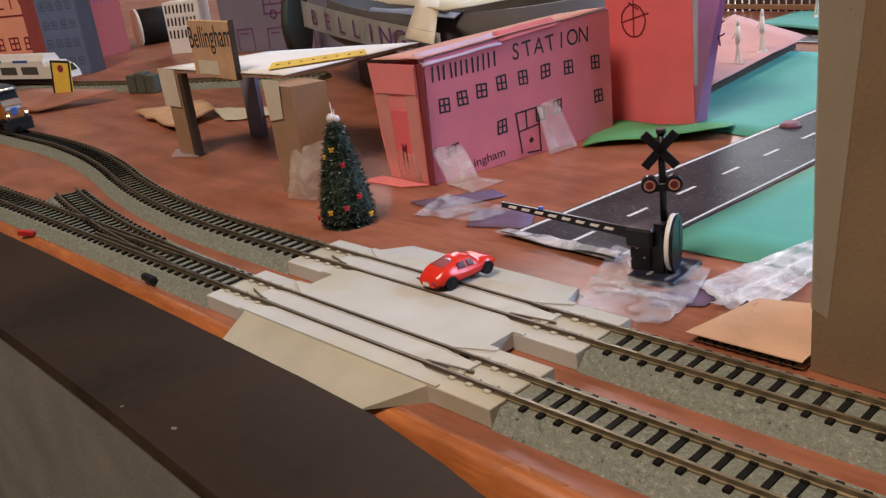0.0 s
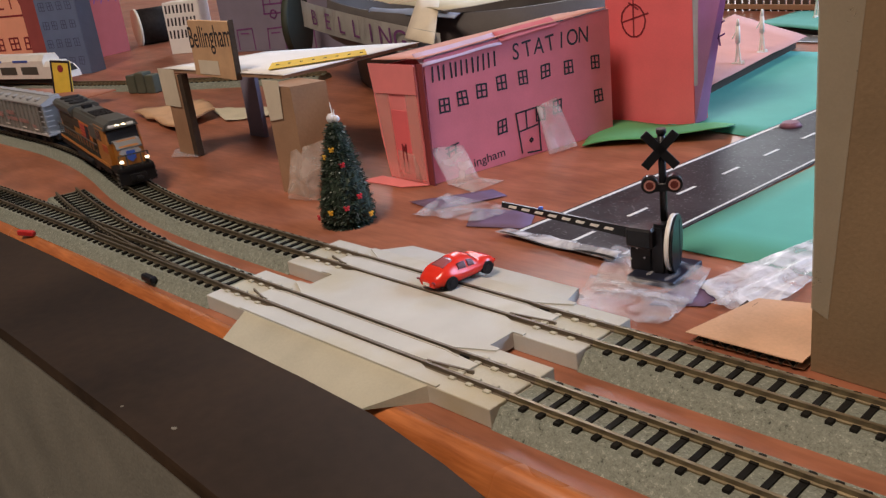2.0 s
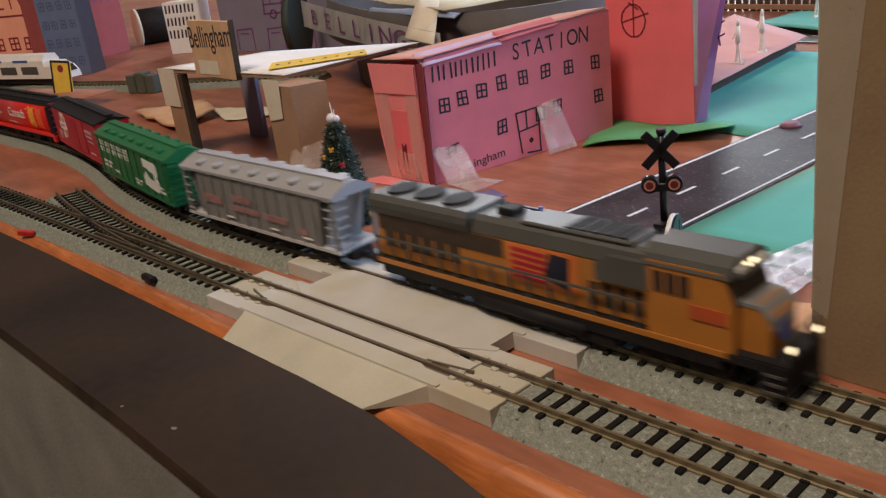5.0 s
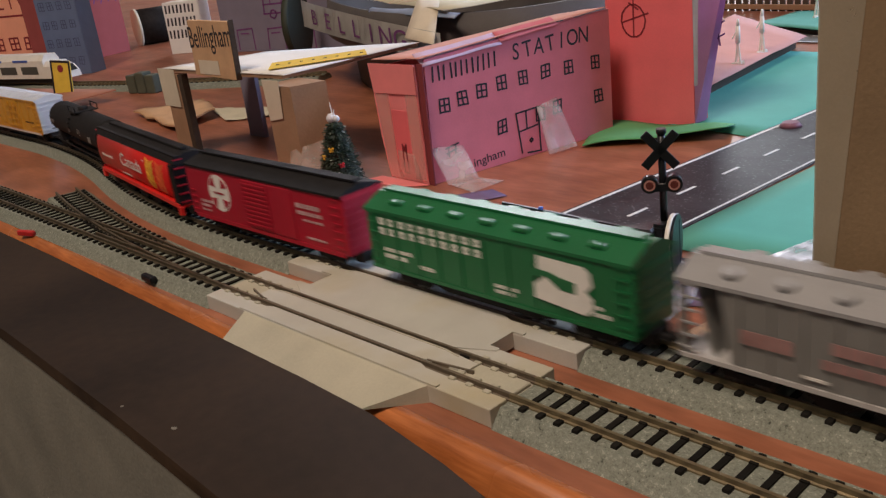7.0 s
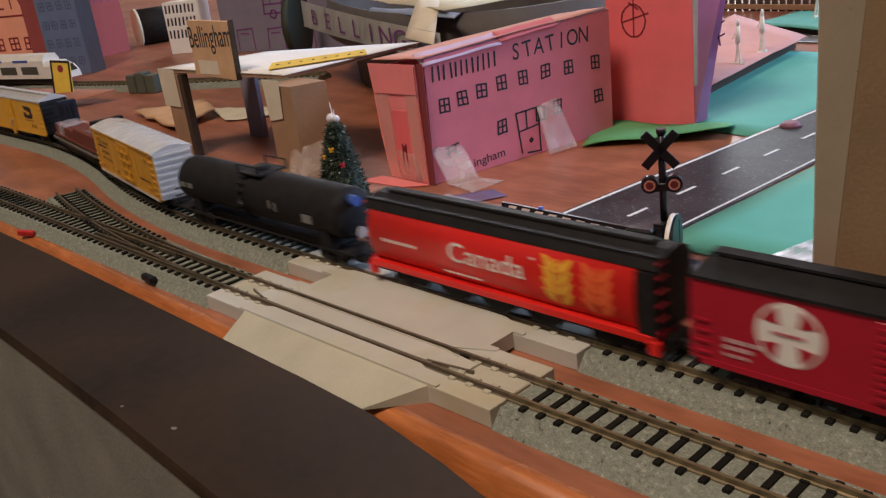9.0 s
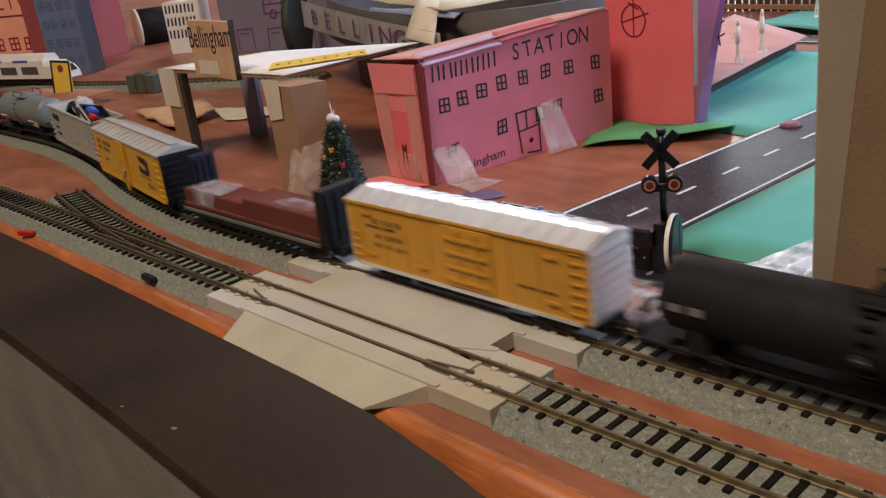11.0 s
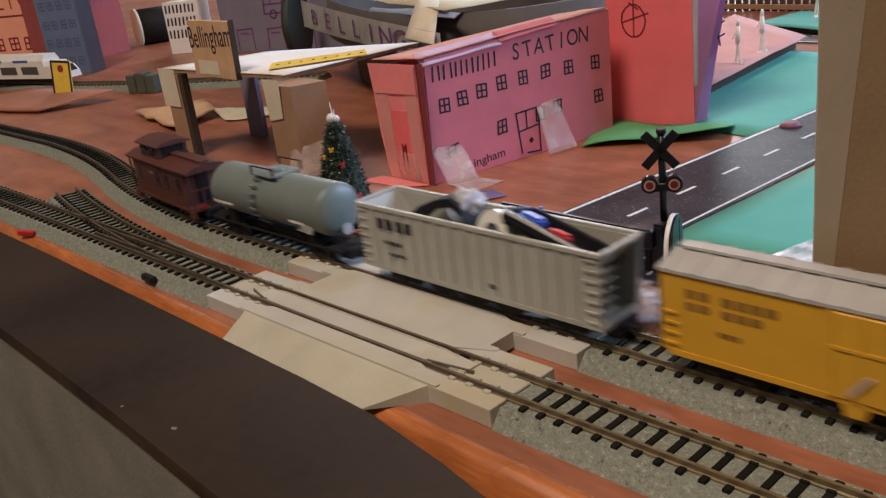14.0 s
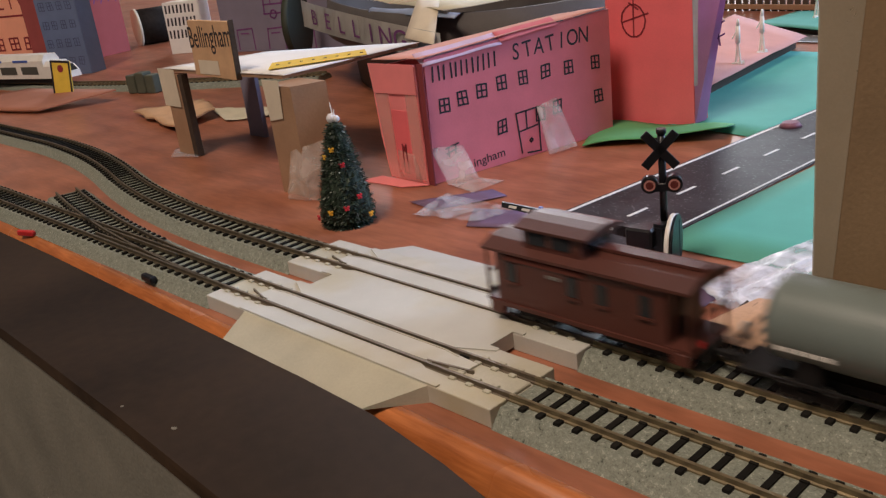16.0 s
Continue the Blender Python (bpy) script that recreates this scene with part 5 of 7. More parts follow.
def far_train():
    pts = [(-1100, 115, 0.22), (-780, 163, 0.22), (-627, 188, 0.24), (-551, 209, 0.30), (-480, 235, 0.36), (-380, 280, 0.42)]
    t = thing("track_piece", "distant model track on grey ballast roadbed", "model track", group="track pieces")
    part("roadbed", sweep(bmesh.new(), BED, pts), M_BALLAST, t)
    for off in (-4.75, 4.75):
        part("rail", sweep(bmesh.new(), rail_profile(off), pts), M_RAIL, t)
    ties = bmesh.new()
    for a, b in zip(pts, pts[1:]):
        n = int(math.dist(a[:2], b[:2]) / PITCH)
        for k in range(n):
            u = k / n
            x, y, h = [a[i] + (b[i] - a[i]) * u for i in range(3)]
            n0 = len(ties.verts)
            prism(ties, [(-6.6, 3.9), (-6.4, 4.75), (6.4, 4.75), (6.6, 3.9)], "x", -1.15, 1.15)
            ties.verts.ensure_lookup_table()
            for v in ties.verts[n0:]:
                v.co = Vector((x + math.cos(h) * v.co.x - math.sin(h) * v.co.y, y + math.sin(h) * v.co.x + math.cos(h) * v.co.y, v.co.z))
    part("tie_strip", ties, M_TIE, t)["kind"] = "stuff"
    p = thing("passenger_coach", "parked white model coach with blue stripes", "model train", at(-708, 170, RAIL, 0, 0, 14))
    bm = P([(-9, 5), (9, 5), (9, 21), (6, 26), (-6, 26), (-9, 21)], "x", -120, 52)
    prism(bm, [(-9, 5), (9, 5), (9, 16), (6, 20), (-6, 20), (-9, 16)], "x", 52, 66)
    part("body", bm, M_WHITE, p)
    part("nose", P([(66, 5), (80, 5), (79, 10), (74, 15), (66, 18)], "y", -8, 8), M_WHITE, p, "white sloping nose")
    part("nose_window", P([(72.5, 15.8), (78.6, 10.6), (79.2, 11.0), (73.2, 16.4)], "y", -6, 6), M_GLASSB, p, "dark nose window")
    for k in range(5):
        part("window", B(-110 + 32 * k, -86 + 32 * k, -9.4, -9.0, 9, 16, bev=0.1), M_GREY, p, "dull grey window")
    for k in range(4):
        part("stripe", B(-112 + 40 * k, -90 + 40 * k, -9.5, -9.1, 20.2, 22.0), M_BLUE, p, "blue stripe")
    part("underframe", B(-116, 62, -7, 7, 1, 5), M_SOOT, p)
    for x in (-95, 40):
        bogie(p, x)
    o = part("signal_card", B(-10.5, 10.5, -0.6, 0.6, 0, 27, bev=0.2), M_YELLOWP, m=at(-570, 153, 7, -6, 4, 22))
    tagged(o, "small yellow card sign with a dark border and red dot", "card sign")
    part("border", strokes([[(-9.7, 0.5), (-9.7, 26.2), (9.7, 26.2), (9.7, 0.5)]], 1.8), M_INK, o, m=at(0, -0.7, 0))
    bm = bmesh.new()
    cyl(bm, (0, -1.0, 20.5), (0, -0.7, 20.5), 3.0, 12)
    part("red_dot", bm, M_INKR, o)
    rp = part("paper_ramp", sheet([(-700, 80, 0.6), (-540, 118, 2.0), (-512, 172, 8), (-640, 150, 7)], 8, 6, 1.0, wave=1.0, seed=60), mat("terracotta card", (0.36, 0.14, 0.08), 0.7, var=0.25, scale=18))
    tagged(rp, "sloping terracotta card sheet on the table", "card sheet")
    gb = thing("grey_toy_blocks", "little stack of grey-green plastic blocks beside the far track", "blocks", at(-535, 192, 0, 0, 0, 16))
    for i in range(3):
        part("block", B(i * 11, i * 11 + 10, 0, 10, 0.1, 15 + (i % 2) * 2, bev=0.6), mat("grey-green block", (0.08, 0.09, 0.065), 0.6), gb)


def back_corner():
    s = part("pink_paper_slope", sheet([(-56, 292, 8), (-71, 438, 8), (-128, 450, 20), (-112, 300, 17)], 8, 8, 0.5, wave=1.2, seed=70), M_PEACH)
    tagged(s, "pale pink raised paper sheet with a strip of shade below", "paper sheet")
    # the sheet's deep shadow, modelled as a near-black strip
    part("shade_strip", P([(-64, 296), (-79, 440), (-86, 440), (-71, 296)], "z", 0.6, 8.8), M_CARDD, s, "dark strip standing in for the shade under the sheet")
    r = thing("cross_road", "narrow grey paper road crossing behind the papers", "model road", kind="structure")
    part("road_surface", sheet([(-420, 506, 0.7), (120, 500, 0.7), (125, 458, 0.7), (-420, 464, 0.7)], 8, 3, 0.3), mat("grey road paper", (0.12, 0.115, 0.11), 0.7), r)
    for y in (504.0, 463.0):
        part("edge_line", P([(-418, y - 0.7), (118, y - 6.2), (118, y - 4.8), (-418, y + 0.7)], "z", 1.05, 1.2), M_LINE, r, "white painted edge line")
    for k in range(12):
        x, y = -402 + 45 * k, 484.5 - 0.5 * k
        part("centre_dash", P([(x, y - 0.9), (x + 12, y - 1.0), (x + 12, y + 0.8), (x, y + 0.9)], "z", 1.05, 1.2), M_LINE, r, "white dash")
    g = part("mint_paper", sheet([(-150, 512, 2.4), (-60, 470, 3.0), (-70, 570, 4), (-137, 562, 4)], 8, 6, 0.4, wave=1.5, seed=75, curl=lambda u, v: 2.5 * (1 - v) * u), M_TEAL)
    tagged(g, "raised mint green paper sheet with a shade strip below", "paper sheet")
    # near-black filler that draws the shaded underside of the raised sheet
    part("underside_shade", P([(-146, 513), (-62, 474), (-60, 479), (-140, 518)], "z", 1.3, 3.4), M_CARDD, g, "dark strip for the shade under the sheet's edge")
    f = thing("fence", "low brown wooden fence at the back of the layout", "fence", at(-214, 597, 0, 0, 0, -6.4))
    part("rail", B(-60, 260, 0, 3.5, 1.5, 5.5, bev=0.3), M_CARD, f, "tan lower rail")
    part("rail", B(-60, 260, 0, 3.5, 22, 25, bev=0.3), M_CARD, f)
    slat = None
    for k in range(46):
        if slat is None:
            slat = part("slat", B(-59, -54, 3.6, 4.8, 0, 30), M_CARDF, f)
        else:
            share("slat", slat, at(7 * k, 0, 0), f)
    for i, (x, y, z) in enumerate(((-67, 343, 9.6), (-70, 377, 9.6), (-108, 533, 5.0))):
        bm = bmesh.new()
        cyl(bm, (-2.2, 0, 0), (0, 0, 16), 1.3, 8, r2=1.0)
        cyl(bm, (2.2, 0.5, 0), (0.3, 0, 16), 1.3, 8, r2=1.0)
        cyl(bm, (0, 0, 15), (0, 0, 27), 2.4, 10, r2=2.0)
        cyl(bm, (0, 0, 27), (0, 0, 32), 1.6, 10, r2=1.1)
        cyl(bm, (0, 0, 25), (-5, -1, 18), 0.9, 8, r2=0.7)
        cyl(bm, (-4, -4, -0.6), (4, 4, 0.2), 2.0, 8)
        bmesh.ops.scale(bm, vec=(0.62, 0.62, 0.8), verts=bm.verts)
        o = part("figurine", bm, M_WHITE, m=at(x, y, z + 0.5, 0, 0, 20 * i))
        tagged(o, "tiny plain white plastic figurine on the paper", "figurine")


# ---- train ----
def bogie(parent, x, wheel=2.6, axle=4.6, half=5.4):
    b = part("bogie", B(x - axle - 2.2, x + axle + 2.2, -half - 0.4, -half + 0.8, 1.4, 4.2, bev=0.3), M_SOOT, parent, "black side-frame bogie")
    part("side_frame", B(x - axle - 2.2, x + axle + 2.2, half - 0.8, half + 0.4, 1.4, 4.2, bev=0.3), M_SOOT, b)
    # bolster made extra deep so less light passes under the car
    part("bolster", B(x - 3.2, x + 3.2, -half, half, 1.6, 5.0, bev=0.3), M_SOOT, b)
    for s in (-1, 1):
        part("spring_nest", B(x - 1.7, x + 1.7, s * half - 0.75, s * half + 0.75, 0.9, 3.4, bev=0.3), M_SOOT, b)
    for ax in (-axle, axle):
        bm = bmesh.new()
        for s in (-1, 1):
            cyl(bm, (x + ax, s * 3.9, wheel), (x + ax, s * 5.1, wheel), wheel, 14)
        cyl(bm, (x + ax, -4, wheel), (x + ax, 4, wheel), 0.6, 8)
        part("wheelset", bm, M_WHEEL, b)
        for s in (-1, 1):
            part("axle_box", B(x + ax - 0.9, x + ax + 0.9, s * half - 0.7 - 0.2 * s, s * half + 0.7 + 0.2 * s, 1.9, 3.7, bev=0.25), M_SOOT, b)
    return b


def coupler(parent, x, s):
    bm = B(min(x, x + s * 5.0), max(x, x + s * 5.0), -0.8, 0.8, 3.2, 4.6, bev=0.2)
    box(bm, min(x + s * 4.2, x + s * 6.0), max(x + s * 4.2, x + s * 6.0), -1.5, 1.5, 2.8, 5.2, bev=0.4)
    # wide block added to hide the lit deck in the gap between cars
    box(bm, min(x - s * 3, x + s * 1.8), max(x - s * 3, x + s * 1.8), -4.2, 4.2, 2.2, 6.0, bev=0.3)
    return part("coupler", bm, M_SOOT, parent)


def running(c, h, gear="box"):
    """Bogies, couplers and the dark underside of a car, with added gear that blocks light."""
    for x in (-h + 15, h - 15):
        bogie(c, x)
    coupler(c, -h + 0.5, -1)
    coupler(c, h - 0.5, 1)
    if gear == "tank":
        part("underframe", B(-h + 3, h - 3, -3.0, 3.0, 4.2, 6.2), M_SOOT, c)
        return
    part("underframe", B(-h + 3, h - 3, -7.8, 7.8, 4.7, 6.2, bev=0.2), M_SOOT, c)
    # added sill, blocks window light from reaching the deck below
    part("filler_sill", B(-h + 6, h - 6, -2.2, 2.2, 2.4, 4.8), M_SOOT, c)
    if gear == "hopper":
        for k in (-1, 0, 1):
            x = k * (h - 26) * 0.62
            part("discharge_chute", P([(x - 8.5, 5.0), (x + 8.5, 5.0), (x + 3.2, 1.2), (x - 3.2, 1.2)], "y", -6.6, 6.6), M_SOOT, c, "dark discharge chute")
    else:
        # invented underside gear, there to darken the deck under the car
        part("filler_cylinder", C((-9, -4.2, 3.4), (-2, -4.2, 3.4), 1.5, 12), M_SOOT, c)
        part("filler_reservoir", C((5, -4.4, 3.2), (15, -4.4, 3.2), 1.7, 12), M_SOOT, c)
        part("filler_box", B(-20, -12, -6.8, -3.0, 2.2, 4.8, bev=0.3), M_SOOT, c)
        for y in (-7.2, 7.2):
            part("filler_beam", P([(-h + 24, 4.9), (h - 24, 4.9), (h - 32, 3.0), (-h + 32, 3.0)], "y", y - 0.4, y + 0.4), M_SOOT, c)


def ladder(c, x, y, z0, z1, material, w=4.2, n=5, face="side"):
    """A row of grab irons on a car's side or end."""
    for k in range(n):
        z = z0 + (z1 - z0) * k / (n - 1)
        if face == "side":
            part("grab_iron", B(x, x + w, y - 0.5, y, z, z + 0.55), material, c)
        else:
            part("grab_iron", B(x, x + 0.5, y, y + w, z, z + 0.55), material, c)


def bars(c, spec, material, y=-9.25):
    """Small print too small to read, as bars: x, z, count, pitch, w, h."""
    bm = bmesh.new()
    for x, z, n, p, w, h in spec:
        for k in range(n):
            box(bm, x + p * k, x + p * k + w, y - 0.05, y + 0.1, z, z + h)
    o = part("print_marking", bm, material, c, "rows of small print bars")
    o["kind"] = "stuff"
    return o


def loco():
    c = thing("locomotive", "yellow and grey model diesel locomotive with lit headlights", "model locomotive")
    h = 87.0
    for x in (-56, 52):
        for d in (-9, 9):
            bogie(c, x + d, wheel=3.2, axle=4.4, half=6.0)
    part("walkway", P([(-h + 2, 7.2), (h - 3, 7.2), (h - 3, 9.2), (-h + 2, 9.2)], "y", -9.0, 9.0), M_SOOT, c, "dark walkway")
    part("fuel_tank", P([(-30, 1.6), (30, 1.6), (34, 7.2), (-34, 7.2)], "y", -8.2, 8.2), M_SOOT, c, "dark fuel tank")
    part("sill", B(-h + 6, h - 18, -9.15, -8.6, 8.0, 9.4), M_YEL, c, "yellow sill stripe")
    part("side_skirt", B(-h + 8, h - 20, -8.9, -8.2, 4.6, 8.0, bev=0.2), M_SOOT, c, "dark equipment skirt")
    part("air_tank", C((-26, -8.3, 4.4), (20, -8.3, 4.4), 1.9, 14), M_SOOT, c, "dark air tank")
    part("hood", B(-h + 4, 42, -6.6, 6.6, 9.2, 24.0, bev=0.5), M_YEL, c, "yellow engine hood")
    part("hood_top", P([(-6.8, 24.0), (6.8, 24.0), (6.0, 27.6), (4.4, 28.8), (-4.4, 28.8), (-6.0, 27.6)], "x", -30, 44), M_GREY, c, "grey hood roof")
    part("radiator", P([(-6.6, 23.0), (6.6, 23.0), (8.6, 26.4), (8.6, 28.4), (7.0, 29.8), (-7.0, 29.8), (-8.6, 28.4), (-8.6, 26.4)], "x", -h + 4, -30), M_GREY, c, "grey flared radiator")
    for k in range(3):
        part("fan", C((-h + 14 + 15 * k, 0, 29.6), (-h + 14 + 15 * k, 0, 30.6), 5.4, 20), M_SOOT, c, "round roof fan")
    part("exhaust", B(-22, -14, -2.5, 2.5, 28.6, 31.0, bev=0.4), M_SOOT, c)
    part("roof_box", B(-8, 36, -5.4, 5.4, 28.6, 29.8, bev=0.4), M_GREY, c)
    for k in range(5):
        part("louvre", B(10 + 5 * k, 13.4 + 5 * k, -4.6, 4.6, 29.7, 30.3), M_SOOT, c)
    part("blower", P([(24, 19.5), (44, 19.5), (44, 26.5), (30, 26.5), (24, 24)], "y", -8.4, -6.4), M_GREY, c, "dark grey blower duct")
    part("cab", P([(43, 9.2), (71, 9.2), (71, 20), (67.5, 28.0), (43, 28.0)], "y", -8.4, 8.4), M_YEL, c, "yellow cab")
    part("cab_roof", P([(-8.7, 26.8), (8.7, 26.8), (7.6, 29.4), (4.5, 31.0), (-4.5, 31.0), (-7.6, 29.4)], "x", 42, 70), M_GREY, c, "grey cab roof")
    part("windscreen", P([(68.2, 21.0), (71.5, 20.2), (68.9, 26.4), (67.2, 26.8)], "y", -7.6, 7.6), M_GLASSB, c, "dark windscreen")
    for x0, x1 in ((45.5, 48.6), (49.8, 52.9), (54.1, 57.2)):
        part("cab_window", B(x0, x1, -8.75, -8.3, 20.4, 25.6, bev=0.15), M_GLASSB, c, "dark cab window")
    part("nose", P([(71, 9.2), (80, 9.2), (80, 17.6), (77, 20.4), (71, 20.8)], "y", -6.0, 6.0), M_YEL, c, "yellow short nose")
    part("nose_top", P([(71.2, 20.4), (77.2, 20.3), (80.2, 17.5), (80.6, 18.2), (77.4, 21.2), (71.2, 21.4)], "y", -6.2, 6.2), M_SILVER, c, "grey nose top")
    part("nose_wing", P([(-5.6, 15.6), (-1.6, 14.2), (0, 12.4), (1.6, 14.2), (5.6, 15.6), (4.2, 17.4), (-4.2, 17.4)], "x", 80.05, 80.35), M_SILVERR, c, "silver nose wing shape")
    part("nose_shield", P([(-2.2, 16.6), (-2.0, 12.6), (0, 11.0), (2.0, 12.6), (2.2, 16.6)], "x", 80.35, 80.6), M_BLUE, c, "blue nose shield shape")
    part("nose_band", P([(75.6, 20.9), (79.6, 17.9), (80.4, 18.6), (76.0, 21.7)], "y", -4.6, 4.6), M_YEL, c, "yellow band over the nose")
    part("anti_climber", B(85.9, 86.6, -8.2, 8.2, 7.6, 9.4, bev=0.2), M_SOOT, c, "dark anti-climber plate")
    part("visor", P([(66.5, 27.8), (72.0, 27.0), (72.2, 27.6), (66.5, 29.6)], "y", -7.0, 7.0), M_GREY, c, "grey windscreen visor")
    for y in (-4.6, 4.6):
        part("number_board", B(70.4, 71.6, y - 1.6, y + 1.6, 27.7, 29.0, bev=0.15), M_WHITE, c, "pale number board")
    part("pilot", P([(79, 3.0), (84, 1.0), (86, 1.0), (86, 9.0), (79, 9.2)], "y", -8.8, 8.8), M_SOOT, c, "black pilot plough")
    for y in (-6.2, 6.2):
        part("ditch_lamp", B(85.8, 86.6, y - 0.95, y + 0.95, 11.9, 13.3, bev=0.3), M_LAMP, c, "lit ditch lamp")
    part("head_lamp", B(68.8, 70.8, -2.6, -0.5, 27.6, 28.8, bev=0.3), M_LAMP, c, "lit headlight")
    part("head_lamp", B(68.8, 70.8, 0.5, 2.6, 27.6, 28.8, bev=0.3), M_LAMP, c, "lit headlight")
    part("pilot_deck", B(71, 86, -8.6, 8.6, 8.6, 9.6), M_SOOT, c)
    for sg in (-1, 1):
        for k in range(3):
            part("step", B(80.5, 85.5, sg * 8.9 - 0.5, sg * 8.9 + 0.5, 2.2 + 2.2 * k, 2.8 + 2.2 * k), M_GREY, c, "dull grey step")
        part("lamp_post", B(84.6, 85.8, sg * 6.2 - 0.5, sg * 6.2 + 0.5, 9.4, 12.4), M_SOOT, c)
    for s in (-1, 1):
        bm = bmesh.new()
        for k in range(15):
            x = -h + 6 + k * 8.6
            box(bm, x, x + 0.7, s * 8.6 - 0.3, s * 8.6 + 0.3, 9.2, 16.4)
        box(bm, -h + 6, 41, s * 8.6 - 0.3, s * 8.6 + 0.3, 16.0, 16.6)
        part("handrail", bm, M_GREY, c, "grey handrail with posts")
    bm = bmesh.new()
    for y in (-7, -3.5, 3.5, 7):
        box(bm, 85.2, 85.8, y - 0.3, y + 0.3, 9.4, 15.5)
    box(bm, 85.2, 85.8, -7, 7, 15.2, 15.8)
    part("handrail", bm, M_GREY, c, "dark front handrail")
    # flag-like panel and dark grilles
    part("flag_panel", B(-14, 16, -6.95, -6.62, 12.5, 23.6), mat("orange side panel", (0.62, 0.17, 0.03), 0.45), c, "orange side panel")
    part("flag_field", P([(2, 15.5), (12, 13.5), (13, 22.5), (5, 22.8)], "y", -7.2, -6.97), M_NAVY, c, "dark blue star field shape")
    bm = bmesh.new()
    for k in range(5):
        prism(bm, [(-12, 14.0 + 1.9 * k), (3, 13.6 + 1.9 * k), (3.5, 14.6 + 1.9 * k), (-11.5, 15.0 + 1.9 * k)], "y", -7.15, -6.97)
    part("flag_stripes", bm, M_BOXRED, c, "red waving stripes")
    bm = bmesh.new()
    for k in range(6):
        box(bm, -h + 9 + 7 * k, -h + 14.5 + 7 * k, -6.85, -6.6, 13, 21.5)
    part("side_grille", bm, M_CARDD, c, "dark side grilles")
    part("upper_grille", B(-h + 6, -16, -6.8, -6.5, 18.4, 23.4), M_CARDD, c, "dark radiator intake")
    bm = bmesh.new()
    for k in range(4):
        box(bm, 20 + 5.6 * k, 23.5 + 5.6 * k, -6.85, -6.6, 11.5, 17.8)
    part("side_door", bm, M_CARDD, c, "dark hood doors")
    part("cab_sign", B(57.5, 69, -8.75, -8.4, 15.6, 19.0), mat("red-orange panel", (0.42, 0.075, 0.02), 0.5), c, "red-orange number panel bars")
    coupler(c, -h + 2, -1)
    coupler(c, h - 2, 1)
    for o in c.children_recursive:
        for v in o.data.vertices:
            v.co.x *= 0.80
    return c


